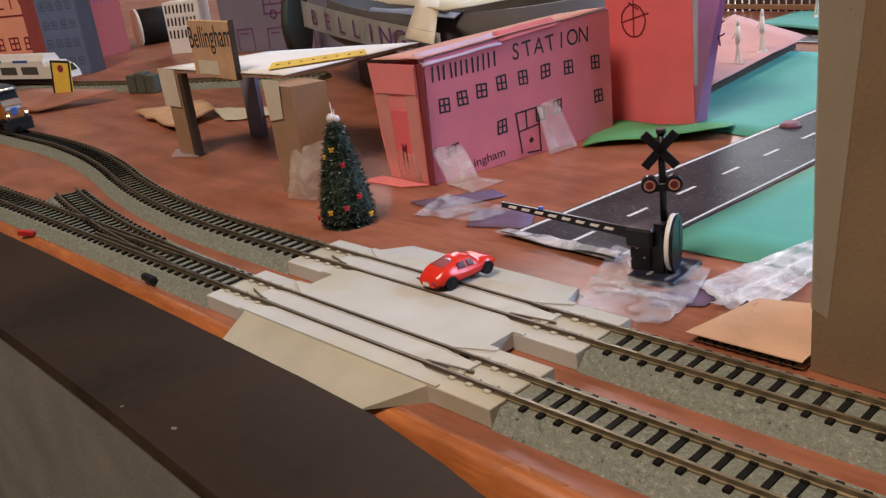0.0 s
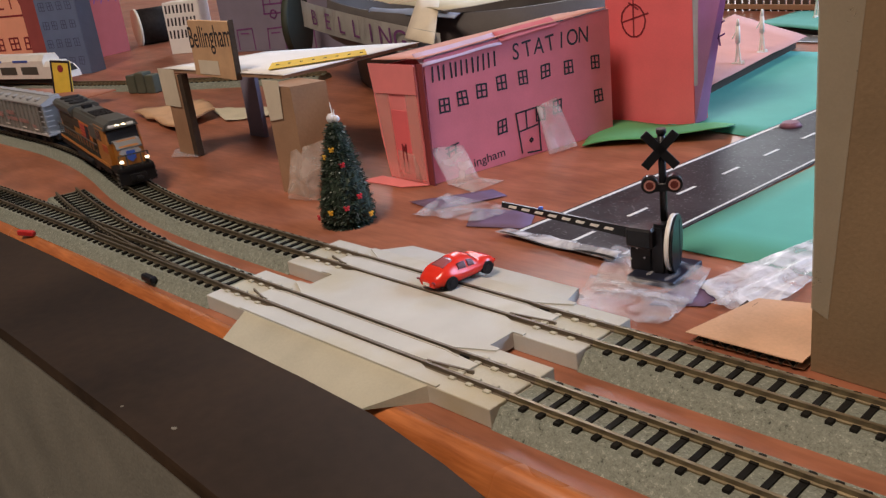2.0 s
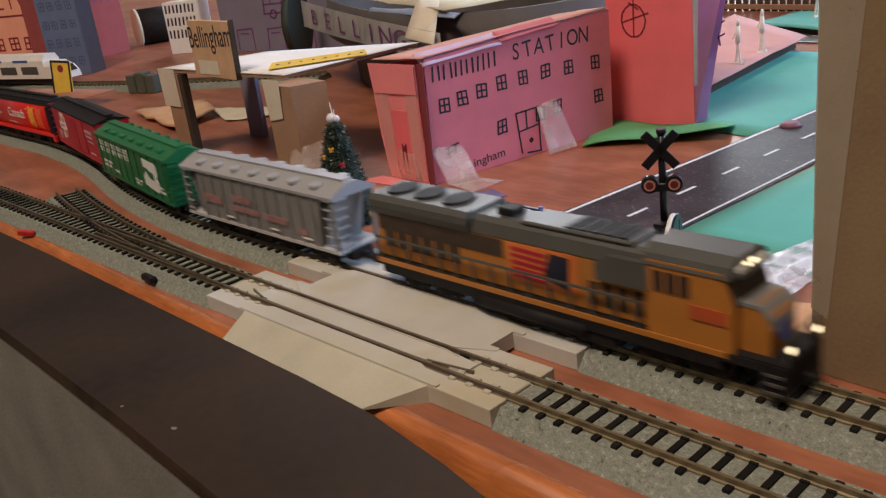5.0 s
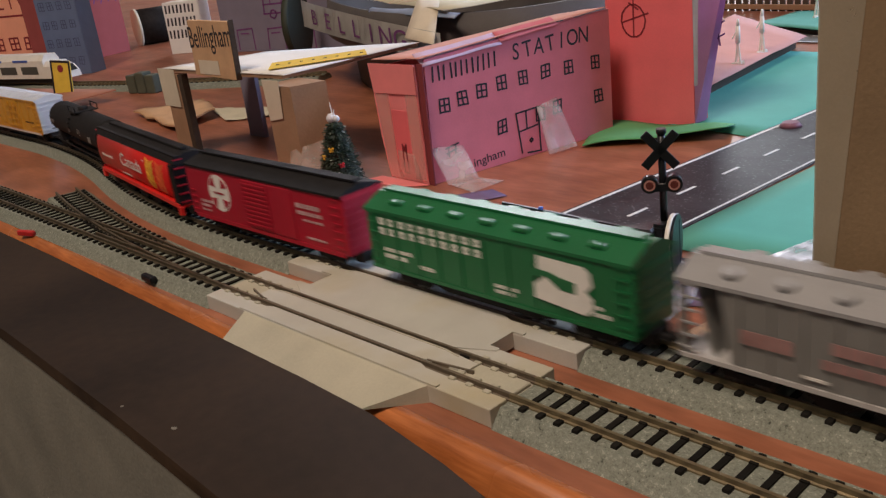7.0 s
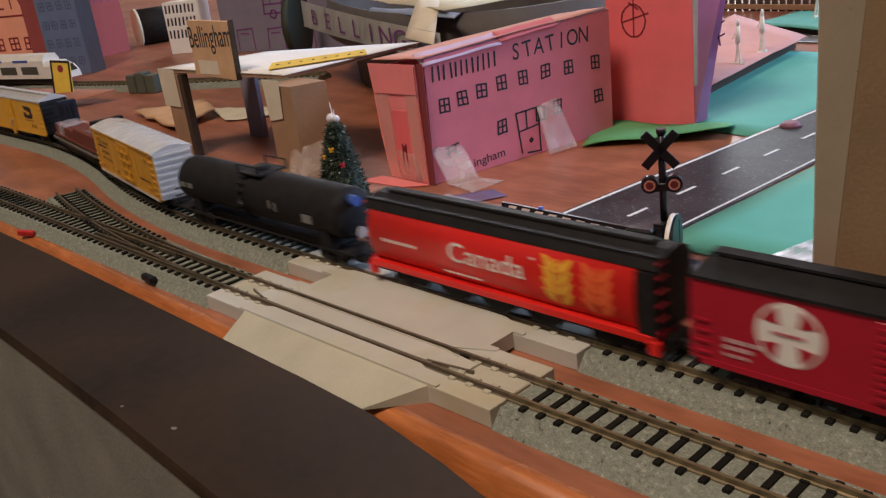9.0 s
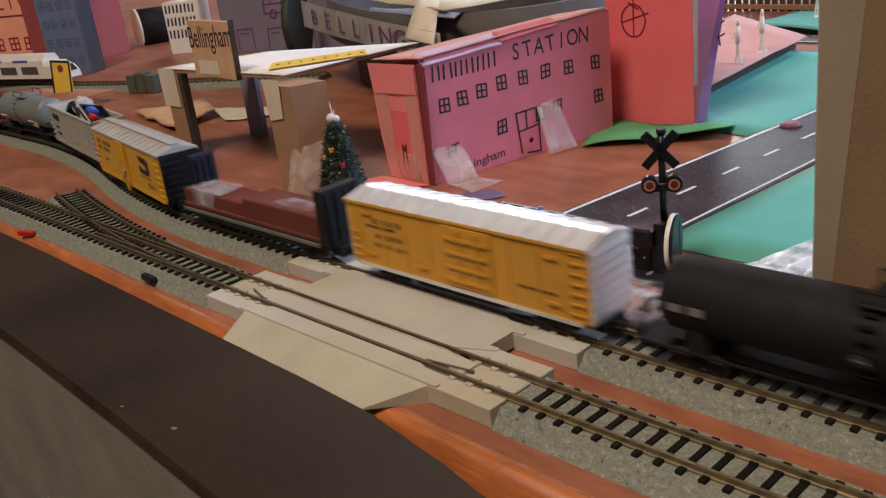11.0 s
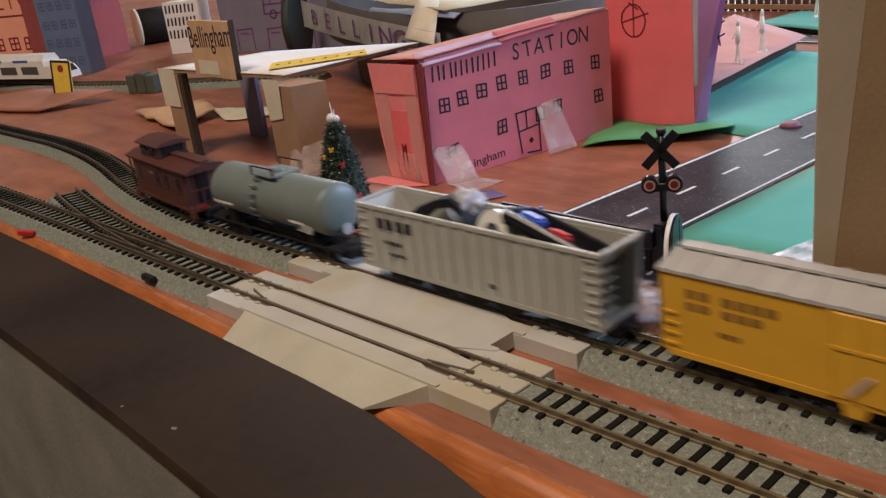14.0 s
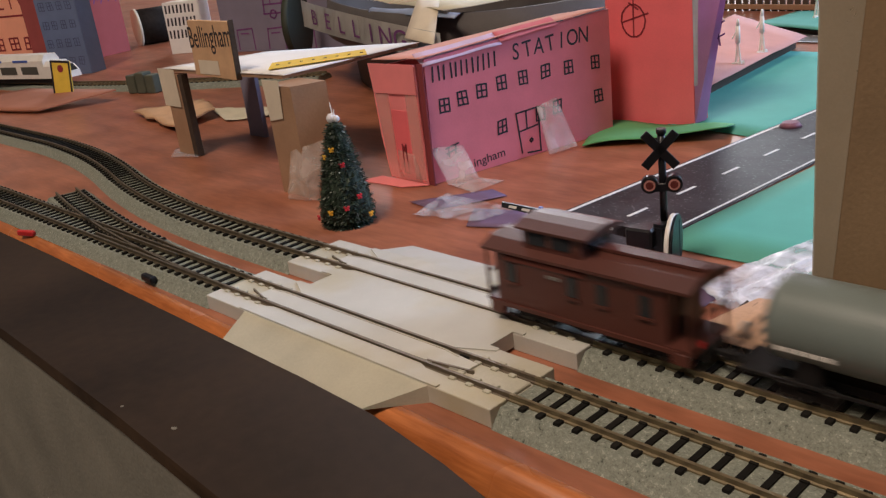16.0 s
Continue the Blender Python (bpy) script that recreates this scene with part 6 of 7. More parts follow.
def covered_hopper(name, label, h, body, roof, print_mat, green):
    c = thing(name, label, "model freight car", group="freight cars in the train")
    running(c, h, "box" if green else "hopper")
    z0, z1, rg = 6.2, 25.2, 28.9
    if green:
        part("body", B(-h, h, -8.8, 8.8, z0, z1, bev=0.2), body, c)
    else:
        part("body", P([(-h + 13, z0 + 0.6), (h - 10, z0 + 0.6), (h - 8, z1), (-h + 10, z1)], "y", -8.6, 8.6), body, c)
    part("roof", P([(-9.4, z1 - 0.6), (9.4, z1 - 0.6), (9.4, z1 + 0.4), (2.2, rg), (-2.2, rg), (-9.4, z1 + 0.4)], "x", -h - 0.3, h + 0.3), roof, c)
    part("roof_walk", B(-h + 2, h - 2, -2.0, 2.0, rg + 0.1, rg + 0.9), roof, c, "raised roof walk")
    for k in range(7):
        x = -h + 12 + k * (2 * h - 24) / 6
        for s in (-1, 1):
            part("hatch", C((x, s * 5.5, 26.6), (x, s * 5.7, 28.35), 2.3, 14), roof, c, "round roof hatch") if not green else part(
                "hatch", B(x - 2.4, x + 2.4, s * 5.6 - 1.5, s * 5.6 + 1.5, 26.7, 28.2, bev=0.4), roof, c, "low roof hatch")
    n = 11
    for k in range(n):
        x = (-h + 4 + k * (2 * h - 8) / (n - 1)) if green else (-h + 15 + k * (2 * h - 27) / (n - 1))
        part("rib", B(x - 0.5, x + 0.5, -9.2, -8.5, z0 + 0.6, z1 - 0.6), body, c)
    part("side_sill", B(-h, h, -9.1, 9.1, z0 - 0.6, z0 + 0.5), M_SILVERR if not green else body, c)
    for s in (-1, 1):
        ladder(c, s * h if s > 0 else -h - 0.5, -8.4, 8, 24, roof, 5, 6, "end")
        ladder(c, (h - 5.5) if s > 0 else -h + 1, -8.8, 8, 24, roof, 4.2, 6)
    if green:
        part("end_rib", B(h - 0.2, h + 0.7, -8.4, 8.4, 10, 11), body, c)
        for z in (13, 16, 19, 22):
            part("end_rib", B(h - 0.2, h + 0.7, -8.4, 8.4, z, z + 1), body, c)
        bars(c, [(-h + 6, 20.8, 10, 4.5, 2.2, 2.2), (-h + 6, 17.6, 3, 4.5, 2.2, 2.2), (-h + 19.5, 17.7, 7, 4.5, 2.2, 2.2)], M_WHITE, -9.0)
        bars(c, [(-h + 6.9, 21.5, 10, 4.5, 0.5, 0.8), (-h + 6.9, 18.3, 10, 4.5, 0.5, 0.8)], body, -9.06)
        bars(c, [(-h + 7, 10.0, 4, 2.6, 1.9, 1.3), (-h + 7, 12.2, 5, 2.6, 1.9, 1.1), (-h + 22, 9.0, 3, 2.4, 1.6, 1.2), (4, 10, 4, 2.2, 1.5, 1.0), (4, 8.4, 3, 2.4, 1.6, 1.0), (h - 16, 9.4, 4, 2.4, 1.7, 1.1), (h - 16, 11.4, 3, 2.4, 1.7, 1.0)], M_WHITE, -9.0)
        # white double-loop emblem
        bm = bmesh.new()
        o = 18.5
        prism(bm, [(o, 10.5), (o + 16.5, 9.0), (o + 19.0, 11.0), (o + 19.0, 14.0), (o + 17, 15.6), (o + 19, 17.6), (o + 18.5, 21.0), (o + 16.5, 22.4), (o + 1.5, 22.8), (o + 1.5, 19.5),
                   (o + 3.5, 17.0), (o, 14.5)], "y", -9.35, -9.22)
        part("emblem", bm, M_WHITE, c, "white angular emblem shape")
        bm = bmesh.new()
        prism(bm, [(o - 0.4, 18.9), (o - 0.4, 16.6), (o + 4.4, 17.4), (o + 8.6, 14.6), (o + 13.6, 14.4), (o + 13.8, 17.4), (o + 9.4, 17.9), (o + 5.2, 18.9)], "y", -9.5, -9.36)
        part("emblem_gap", bm, body, c)
    else:
        bars(c, [(-h + 16, 13, 4, 3.0, 2.2, 3.4), (-h + 34, 12, 6, 3.2, 2.3, 2.2), (-h + 36, 15.8, 4, 3.2, 2.4, 2.6), (-h + 56, 11.6, 5, 3.0, 2.2, 2.6), (h - 22, 9.8, 2, 3, 2.2, 2.0)], print_mat, -9.28)
        bars(c, [(-h + 30, 8.6, 1, 3, 5.0, 0.7), (10, 8.4, 1, 3, 5.0, 0.7), (h - 20, 8.4, 1, 3, 5.5, 0.7)], M_WHITE, -9.2)
        for s in (-1, 1):
            part("end_post", B(s * (h - 1) - 0.8, s * (h - 1) + 0.8, -8.8, -7.4, z0, z1), body, c)
            part("end_post", B(s * (h - 1) - 0.8, s * (h - 1) + 0.8, 7.4, 8.8, z0, z1), body, c)
            part("end_sheet", P([(s * (h - 3.0), z1), (s * (h - 4.0), z1), (s * (h - 9), z0), (s * (h - 8), z0)], "y", -7.3, 7.3), body, c, "sloping end sheet")
            part("end_platform", B(s * (h - 5) - 5, s * (h - 5) + 5, -8.0, 8.0, z0 - 0.9, z0 - 0.1), M_SOOT, c)
    return c


def boxcar(name, label, h, body, roof, kind):
    c = thing(name, label, "model freight car", group="freight cars in the train")
    running(c, h)
    z0, z1, rg = 6.0, 26.6, 29.0
    part("body", B(-h, h, -8.7, 8.7, z0, z1, bev=0.25), body if kind != "reefer" else [body], c)
    part("roof", P([(-9.2, z1 - 0.5), (9.2, z1 - 0.5), (9.2, z1 + 0.3), (1.5, rg), (-1.5, rg), (-9.2, z1 + 0.3)], "x", -h - 0.3, h + 0.3), roof, c)
    n = 15
    for k in range(n):
        x = -h + 2 + k * (2 * h - 4) / (n - 1)
        if kind == "red":
            continue
        part("roof_rib", P([(-9.3, z1 + 0.2), (-9.3, z1 + 0.6), (-1.5, rg + 0.35), (1.5, rg + 0.35), (9.3, z1 + 0.6), (9.3, z1 + 0.2), (1.5, rg), (-1.5, rg)], "x", x - 0.7, x + 0.7), roof, c)
    if kind in ("red", "reefer"):
        part("roof_walk", B(-h + 1, h - 1, -1.8, 1.8, rg + 0.5, rg + 1.2), roof, c, "roof walk")
    endm = {"red": body, "reefer": M_SOOT, "yellow": M_ALU}[kind]
    for s in (-1, 1):
        part("end_panel", B(s * h - 0.5, s * h + 0.5, -8.5, 8.5, z0, z1), endm, c, "ribbed end panel")
        for k in range(7):
            part("end_rib", B(s * h - 0.9, s * h + 0.9, -8.3, 8.3, z0 + 1.6 + 2.8 * k, z0 + 2.7 + 2.8 * k), endm, c)
    ladder(c, h - 6, -8.7, 8, 25, body, 4.6, 7)
    ladder(c, -h + 1, -8.7, 8, 16, body, 3.6, 4)
    part("sill", B(-h + 2, h - 2, -8.9, -8.0, z0 - 0.9, z0 + 0.6), body, c)
    if kind == "red":
        for x0, x1 in ((3, 19.5), (20, 34)):
            part("door", B(x0 - 12, x1 - 12, -9.3, -8.6, 7.2, 25.4, bev=0.2), body, c, "ribbed sliding door") if x1 < 20 else part("door", B(x0 - 12, x1 - 12, -9.25, -8.6, 7.2, 25.4, bev=0.2), body, c, "flat sliding door")
        for k in range(10):
            part("door_rib", B(-8.5, 7, -9.65, -9.2, 8.2 + 1.7 * k, 8.9 + 1.7 * k), body, c)
        # round white cross emblem
        bm = bmesh.new()
        cyl(bm, (-27, -8.85, 17.4), (-27, -8.72, 17.4), 7.4, 40)
        part("emblem", bm, M_WHITE, c, "white round cross emblem shape")
        bm = bmesh.new()
        for a in range(4):
            pts = [(2.1, 2.1)] + [(6.7 * math.cos(t), 6.7 * math.sin(t)) for t in [radians(24 + 6 * i) for i in range(8)]]
            ca, sa = math.cos(a * math.pi / 2), math.sin(a * math.pi / 2)
            prism(bm, [(-27 + ca * u - sa * v, 17.4 + sa * u + ca * v) for u, v in pts], "y", -9.0, -8.86)
        part("emblem_gap", bm, body, c)
        bars(c, [(-30.5, 17.0, 7, 1.05, 0.7, 0.8)], M_BOXRED, -9.05)
        bars(c, [(24, 19.6, 6, 2.3, 1.7, 1.6), (24, 17.2, 8, 1.85, 1.3, 1.3), (27, 14.9, 6, 2.0, 1.3, 0.8), (-h + 8, 10.4, 3, 2.4, 1.8, 1.0), (-h + 8, 12.2, 4, 2.4, 1.8, 1.0), (-h + 8, 8.6, 3, 2.2, 1.5, 0.8), (28, 8.6, 5, 2.2, 1.6, 0.8)], M_PRINTP, -8.9)
    if kind == "reefer":
        part("door", B(-9.5, 3, -9.4, -8.6, 6.4, 25.6, bev=0.25), body, c, "plug door")
        for x in (-9.3, -3.4, 2.6):
            part("door_post", B(x - 0.5, x + 0.5, -9.8, -9.2, 6.4, 25.8), body, c)
        part("door_bar", B(-9.5, 3, -9.7, -9.2, 17.5, 18.2), body, c)
        part("door_latch", C((-5, -10.0, 8), (-1, -9.8, 13), 0.45, 6), M_SILVERR, c, "pale door latch")
        part("door_step", P([(-6, 2.6), (-2, 2.6), (-1, 6.2), (-7, 6.2)], "y", -9.3, -8.4), body, c)
        bars(c, [(-h + 7, 20.8, 2, 3.3, 2.2, 2.0), (-h + 16, 20.6, 4, 3.4, 2.3, 2.0), (-h + 7, 17.8, 2, 3.3, 2.2, 1.8), (-h + 16, 17.6, 3, 3.4, 2.3, 1.8), (-h + 15, 12.8, 3, 1.9, 1.3, 1.2), (h - 16, 9.2, 1, 3, 2.4, 2.2), (h - 21, 9.4, 1, 3, 2.4, 2.2), (20, 13.4, 9, 1.6, 1.2, 0.5), (-8, 22, 8, 1.3, 0.9, 0.5)], M_PRINTB, -8.85)
        o = 20.5
        bm = bmesh.new()
        prism(bm, [(o, 15.4), (o + 11, 15.0), (o + 13.4, 16.6), (o + 12.6, 19.0), (o + 13.2, 21.0), (o + 11, 22.6), (o, 22.8), (o + 2, 20.6), (o, 18.4)], "y", -9.0, -8.72)
        part("emblem", bm, M_INK, c, "black angular emblem shape")
        bm = bmesh.new()
        prism(bm, [(o - 0.4, 20.4), (o - 0.4, 18.6), (o + 3.0, 19.2), (o + 5.6, 17.6), (o + 9.6, 17.4), (o + 9.8, 19.4), (o + 6.4, 19.7), (o + 3.6, 20.4)], "y", -9.15, -9.02)
        part("emblem_gap", bm, body, c)
    if kind == "yellow":
        part("door", B(-4, 15, -9.3, -8.6, 6.6, 25.4, bev=0.25), body, c, "ribbed plug door")
        for k, z in enumerate((8.2, 12.2, 16.6, 20.8)):
            part("door_rib", B(-3.4, 14.4, -10.0, -9.2, z, z + 1.7, bev=0.5, seg=2), body, c)
        for x in (3, 10):
            part("door_rod", C((x, -9.8, 7.5), (x, -9.8, 24.5), 0.35, 6), body, c)
        for x, z in ((-h + 7, 9.0), (-h + 7, 22.6), (33, 9.0), (33, 22.0), (-17, 9.0)):
            part("tack_board", B(x, x + 5.5, -9.4, -8.6, z, z + 1.7, bev=0.4, seg=2), body, c)
        part("eave_strip", B(-h, h, -9.35, -8.9, 25.9, 26.9, bev=0.1), body, c, "yellow strip along the eave")
        part("lower_sill", B(-h + 3, h - 3, -9.0, -8.5, 5.0, 6.3), M_ALU, c, "pale lower sill")
        bars(c, [(-h + 12, 12.6, 3, 3.0, 2.0, 1.3), (-h + 22, 12.4, 2, 3.2, 2.2, 1.4), (-h + 13, 15.6, 5, 2.6, 1.8, 1.5), (-h + 12, 20.4, 4, 3.6, 2.4, 1.6)], M_PRINTB, -8.82)
        for k in range(9):
            if k not in (4,):
                x = -h + 6 + k * (2 * h - 12) / 8
                part("side_rib", B(x - 0.35, x + 0.35, -9.0, -8.6, 7, 26), body, c)
        bars(c, [(-h + 9, 18.8, 6, 2.3, 1.5, 0.9), (24, 12.0, 6, 2.3, 1.5, 0.8)], M_CARDD, -8.9)
    return c


def wheat_hopper():
    h = 53.4
    c = thing("cylindrical_hopper", "bright red cylindrical grain hopper with a black roof and wheat print", "model freight car", group="freight cars in the train")
    running(c, h, "hopper")
    out = []
    for i in range(48):
        u, w = math.sin(radians(7.5 * i)), math.cos(radians(7.5 * i))
        out.append((8.9 * math.copysign(abs(u) ** 0.6, u), 16.6 - 10.2 * math.copysign(abs(w) ** 0.8, w)))

    def skin(z):
        return -8.9 * max(0.02, 1 - (abs(z - 16.6) / 10.2) ** 2.5) ** 0.3

    def wrap(bm, lift=0.18):
        """Lay a flat print on the round side."""
        bmesh.ops.subdivide_edges(bm, edges=[e for e in bm.edges if abs(e.verts[0].co.z - e.verts[1].co.z) > 1.2], cuts=2)
        for v in bm.verts:
            v.co.y = skin(v.co.z) + (0.1 if v.co.y > -8.9 else -lift)
        return bm
    bm = bmesh.new()
    prism(bm, out, "x", -h + 2, h - 6)
    for f in bm.faces:
        f.smooth = len(f.verts) == 4
    part("body", bm, M_CANRED, c)
    part("side_sill", B(-h, h - 1, -8.6, 8.6, 5.6, 7.8, bev=0.2), M_CANRED, c)
    part("roof", P([(-7.5, 24.5), (7.5, 24.5), (6.2, 27.0), (2, 28.4), (-2, 28.4), (-6.2, 27.0)], "x", -h, h), M_SOOT, c, "black roof")
    part("roof_hatch", B(-h + 5, h - 5, -1.6, 1.6, 28.4, 29.6, bev=0.3), M_SOOT, c, "long trough hatch")
    part("roof_walk", B(-h, h, -6.4, -4.6, 27.0, 27.7), M_SOOT, c)
    for s in (-1, 1):
        part("end_frame", B(s * (h - 3) - 2.5, s * (h - 3) + 2.5, -8.3, 8.3, 7, 24), M_SOOT, c, "dark end frame") if s > 0 else None
        ladder(c, s * h - 0.4, -7.5, 8, 26, M_BOXRED, 4, 6, "end")
        part("end_step", B(s * (h - 1) - 1.5, s * (h - 1) + 1.5, -8.8, -7.0, 2.8, 6.6, bev=0.2), M_CANRED, c)
    word = text("letter", "Canada", 6.0, M_WHITE, c, at(-1.5, -9.3, 17.2, 90, 0, 0), "white country name", narrow=1.15)
    for v in word.data.vertices:
        v.co.z += (-9.3 - skin(17.2 + v.co.y / MM) + 0.28) * MM
    part("small_flag", B(15.0, 16.4, -8.6, -8.2, 20.2, 21.4), M_WHITE, c)
    bars(c, [(-h + 8, 15.2, 8, 2.0, 1.3, 1.0), (-18, 10.6, 8, 1.9, 1.2, 0.6)], M_WHITE, -8.95)
    for dx, mt, lb in ((24.0, M_WHEAT, "yellow wheat ear print"), (36.5, mat("orange wheat print", (0.78, 0.13, 0.03), 0.45), "faded orange wheat ear print")):
        ear = part("wheat_ear", wrap(P([(dx - 0.5, 8.2), (dx + 0.5, 8.2), (dx + 0.5, 22.4), (dx - 0.5, 22.4)], "y", -9.15, -8.6)), mt, c, lb)
        for k in range(4):
            z = 9.4 + 3.1 * k
            for sg in (-1, 1):
                g = P([(dx + sg * 0.7, z), (dx + sg * 3.6, z + 1.3), (dx + sg * 5.0, z + 4.4), (dx + sg * 3.2, z + 4.0), (dx + sg * 0.9, z + 2.6)], "y", -9.15, -8.6)
                part("grain", wrap(g), mt, ear)
    return c


def tank_car(name, label, h, r, zc, material, mid_ladder, blue):
    c = thing(name, label, "model freight car", group="freight cars in the train")
    running(c, h, "tank")
    bm = bmesh.new()
    n, prof = 28, []
    L = h - 5
    for i in range(5):
        a = i * math.pi / 8
        prof.append((-L - 3.0 * math.sin(math.pi / 2 - a) + 3.0, r * math.sin(a) if i else 0.05))
    prof += [(-L + 4, r), (L - 4, r)]
    for i in range(4, -1, -1):
        a = i * math.pi / 8
        prof.append((L + 3.0 * math.sin(math.pi / 2 - a) - 3.0, r * math.sin(a) if i else 0.05))
    rings = [[bm.verts.new((x, rr * math.cos(t), zc + rr * math.sin(t))) for t in [k * 2 * math.pi / n for k in range(n)]] for x, rr in prof]
    for a, b in zip(rings, rings[1:]):
        for i in range(n):
            bm.faces.new((a[i], a[(i + 1) % n], b[(i + 1) % n], b[i])).smooth = True
    bm.faces.new(rings[0])
    bm.faces.new(rings[-1][::-1])
    part("tank", bm, material, c)
    part("dome", C((0, 0, zc + r - 1), (0, 0, zc + r + 2.0), 2.6, 16), material, c)
    part("dome_platform", B(-7, 7, -6.4, 6.4, zc + r - 0.4, zc + r + 0.3, bev=0.2), material, c)
    bm = bmesh.new()
    for x in (-6.8, 6.8):
        for y in (-6.2, 6.2):
            box(bm, x - 0.25, x + 0.25, y - 0.25, y + 0.25, zc + r, zc + r + 3.2)
    for y in (-6.2, 6.2):
        box(bm, -6.8, 6.8, y - 0.25, y + 0.25, zc + r + 2.9, zc + r + 3.3)
    part("handrail", bm, M_SOOT, c)
    bm = bmesh.new()
    for k in range(8):
        t = radians(180 + 62 - k * 16)
        y, z = (r + 0.8) * math.cos(t), zc + (r + 0.8) * math.sin(t)
        box(bm, -6, -2, y - 0.35, y + 0.35, z - 0.35, z + 0.35)
    part("ladder", bm, material, c, "curved side ladder")
    part("side_sill", B(-h, h, -7.6, -6.9, 5.4, 6.0), M_SOOT, c)
    part("side_sill", B(-h, h, 6.9, 7.6, 5.4, 6.0), M_SOOT, c)
    for s in (-1, 1):
        part("end_platform", B(s * (h - 4) - 4, s * (h - 4) + 4, -7.6, 7.6, 5.2, 6.2, bev=0.2), M_SOOT, c)
        part("saddle", P([(s * (h - 16) - 3, 5.5), (s * (h - 16) + 3, 5.5), (s * (h - 16) + 2, zc - 4), (s * (h - 16) - 2, zc - 4)], "y", -7, 7), M_SOOT, c)
        ladder(c, s * h - 0.3, -7.5, 7, 13, M_SOOT, 15, 3, "end")
        part("hand_wheel", C((s * h, -3, 13), (s * h + s * 0.6, -3, 13), 2.0, 14), M_SILVERR, c)
    bars(c, [(-h + 10, zc - 3.5, 6, 2.2, 1.5, 1.0), (h - 24, zc - 4, 4, 2.2, 1.6, 0.9)] if mid_ladder else [(-h + 10, zc - 1, 2, 5.5, 3.6, 2.0), (-6, zc - 2, 1, 5, 3.0, 2.2), (18, zc - 1.6, 1, 4, 1.0, 3.2), (h - 24, zc - 3, 1, 4, 5.4, 3.0), (h - 44, zc - 1, 1, 4, 1.2, 3.0)],
         M_WHITE if mid_ladder else M_SILVER, -r - 0.3)
    if mid_ladder:
        part("label_patch", P([(h - 22, zc - 7.0), (h - 14, zc - 7.6), (h - 12, zc - 5.2), (h - 17, zc - 4.0)], "y", -r * 0.9, -r * 0.84), M_HOPPER, c, "pale placard patch")
    if blue:
        part("end_cap", C((h - 6, -1, zc + 5.2), (h - 2.6, -1, zc + 5.2), 1.8, 14), mat("dull blue plastic", (0.03, 0.08, 0.30), 0.5), c, "small blue end cap")
    return c


def flat_car():
    h = 50.2
    c = thing("flat_car", "black bulkhead flat car with taped brown load blocks", "model freight car", group="freight cars in the train")
    running(c, h)
    part("deck", B(-h, h, -8.4, 8.4, 6.2, 7.6, bev=0.2), M_SOOT, c)
    part("side_beam", P([(-h + 2, 7.4), (h - 2, 7.4), (h - 14, 4.4), (-h + 14, 4.4)], "y", -8.8, -8.0), M_SOOT, c)
    for s in (-1, 1):
        bk = part("bulkhead", B(s * (h - 2.5) - 2.2, s * (h - 2.5) + 2.2, -8.4 if s > 0 else -2.0, 8.4, 6.4, 26.5, bev=0.3), M_NAVY if s < 0 else M_SOOT, c, "dark end bulkhead")
        for y in ((-6, -2, 2, 6) if s > 0 else (0, 3, 6)):
            part("brace", B(s * (h - 2.5) - 2.9, s * (h - 2.5) + 2.9, y - 0.5, y + 0.5, 6.4, 25), M_SOOT, bk)
    part("load_block", B(-h + 1, -2, -6.5, 6.5, 7.6, 14.2, bev=0.5), M_LOADBR, c, "brown load block")
    part("load_block", B(-3, h - 5, -7.2, 7.2, 7.6, 16.6, bev=0.5), M_LOADBR, c, "brown load block")
    part("load_lip", B(-h + 2, h - 6, -7.7, -6.4, 7.6, 9.0, bev=0.2), M_LOADBR, c, "brown lip under the load")
    part("side_strip", B(-h + 3, h - 5, -9.0, -8.3, 6.2, 7.5, bev=0.1), M_OLIVE, c, "dusty olive deck edge")
    part("load_tape", sheet([(-h + 9, -7.0, 7.8), (-h + 24, -7.0, 7.8), (-h + 26, -6.7, 14.5), (-h + 9, -6.7, 14.5)], 3, 3, 0.2, wave=0.4), M_TAPE, c, "crinkled clear tape")
    part("load_tape", sheet([(-h + 4, -6.8, 14.5), (-h + 30, -6.8, 14.5), (-h + 28, 6.5, 14.6), (-h + 4, 6.5, 14.6)], 4, 4, 0.2, wave=0.7), M_TAPE, c, "crinkled clear tape")
    part("load_tape", sheet([(16, -5.2, 16.8), (37, -5.2, 16.8), (37, 2, 16.9), (16, 2, 16.9)], 4, 4, 0.15, wave=0.4), M_TAPE, c, "crinkled clear tape")
    return c


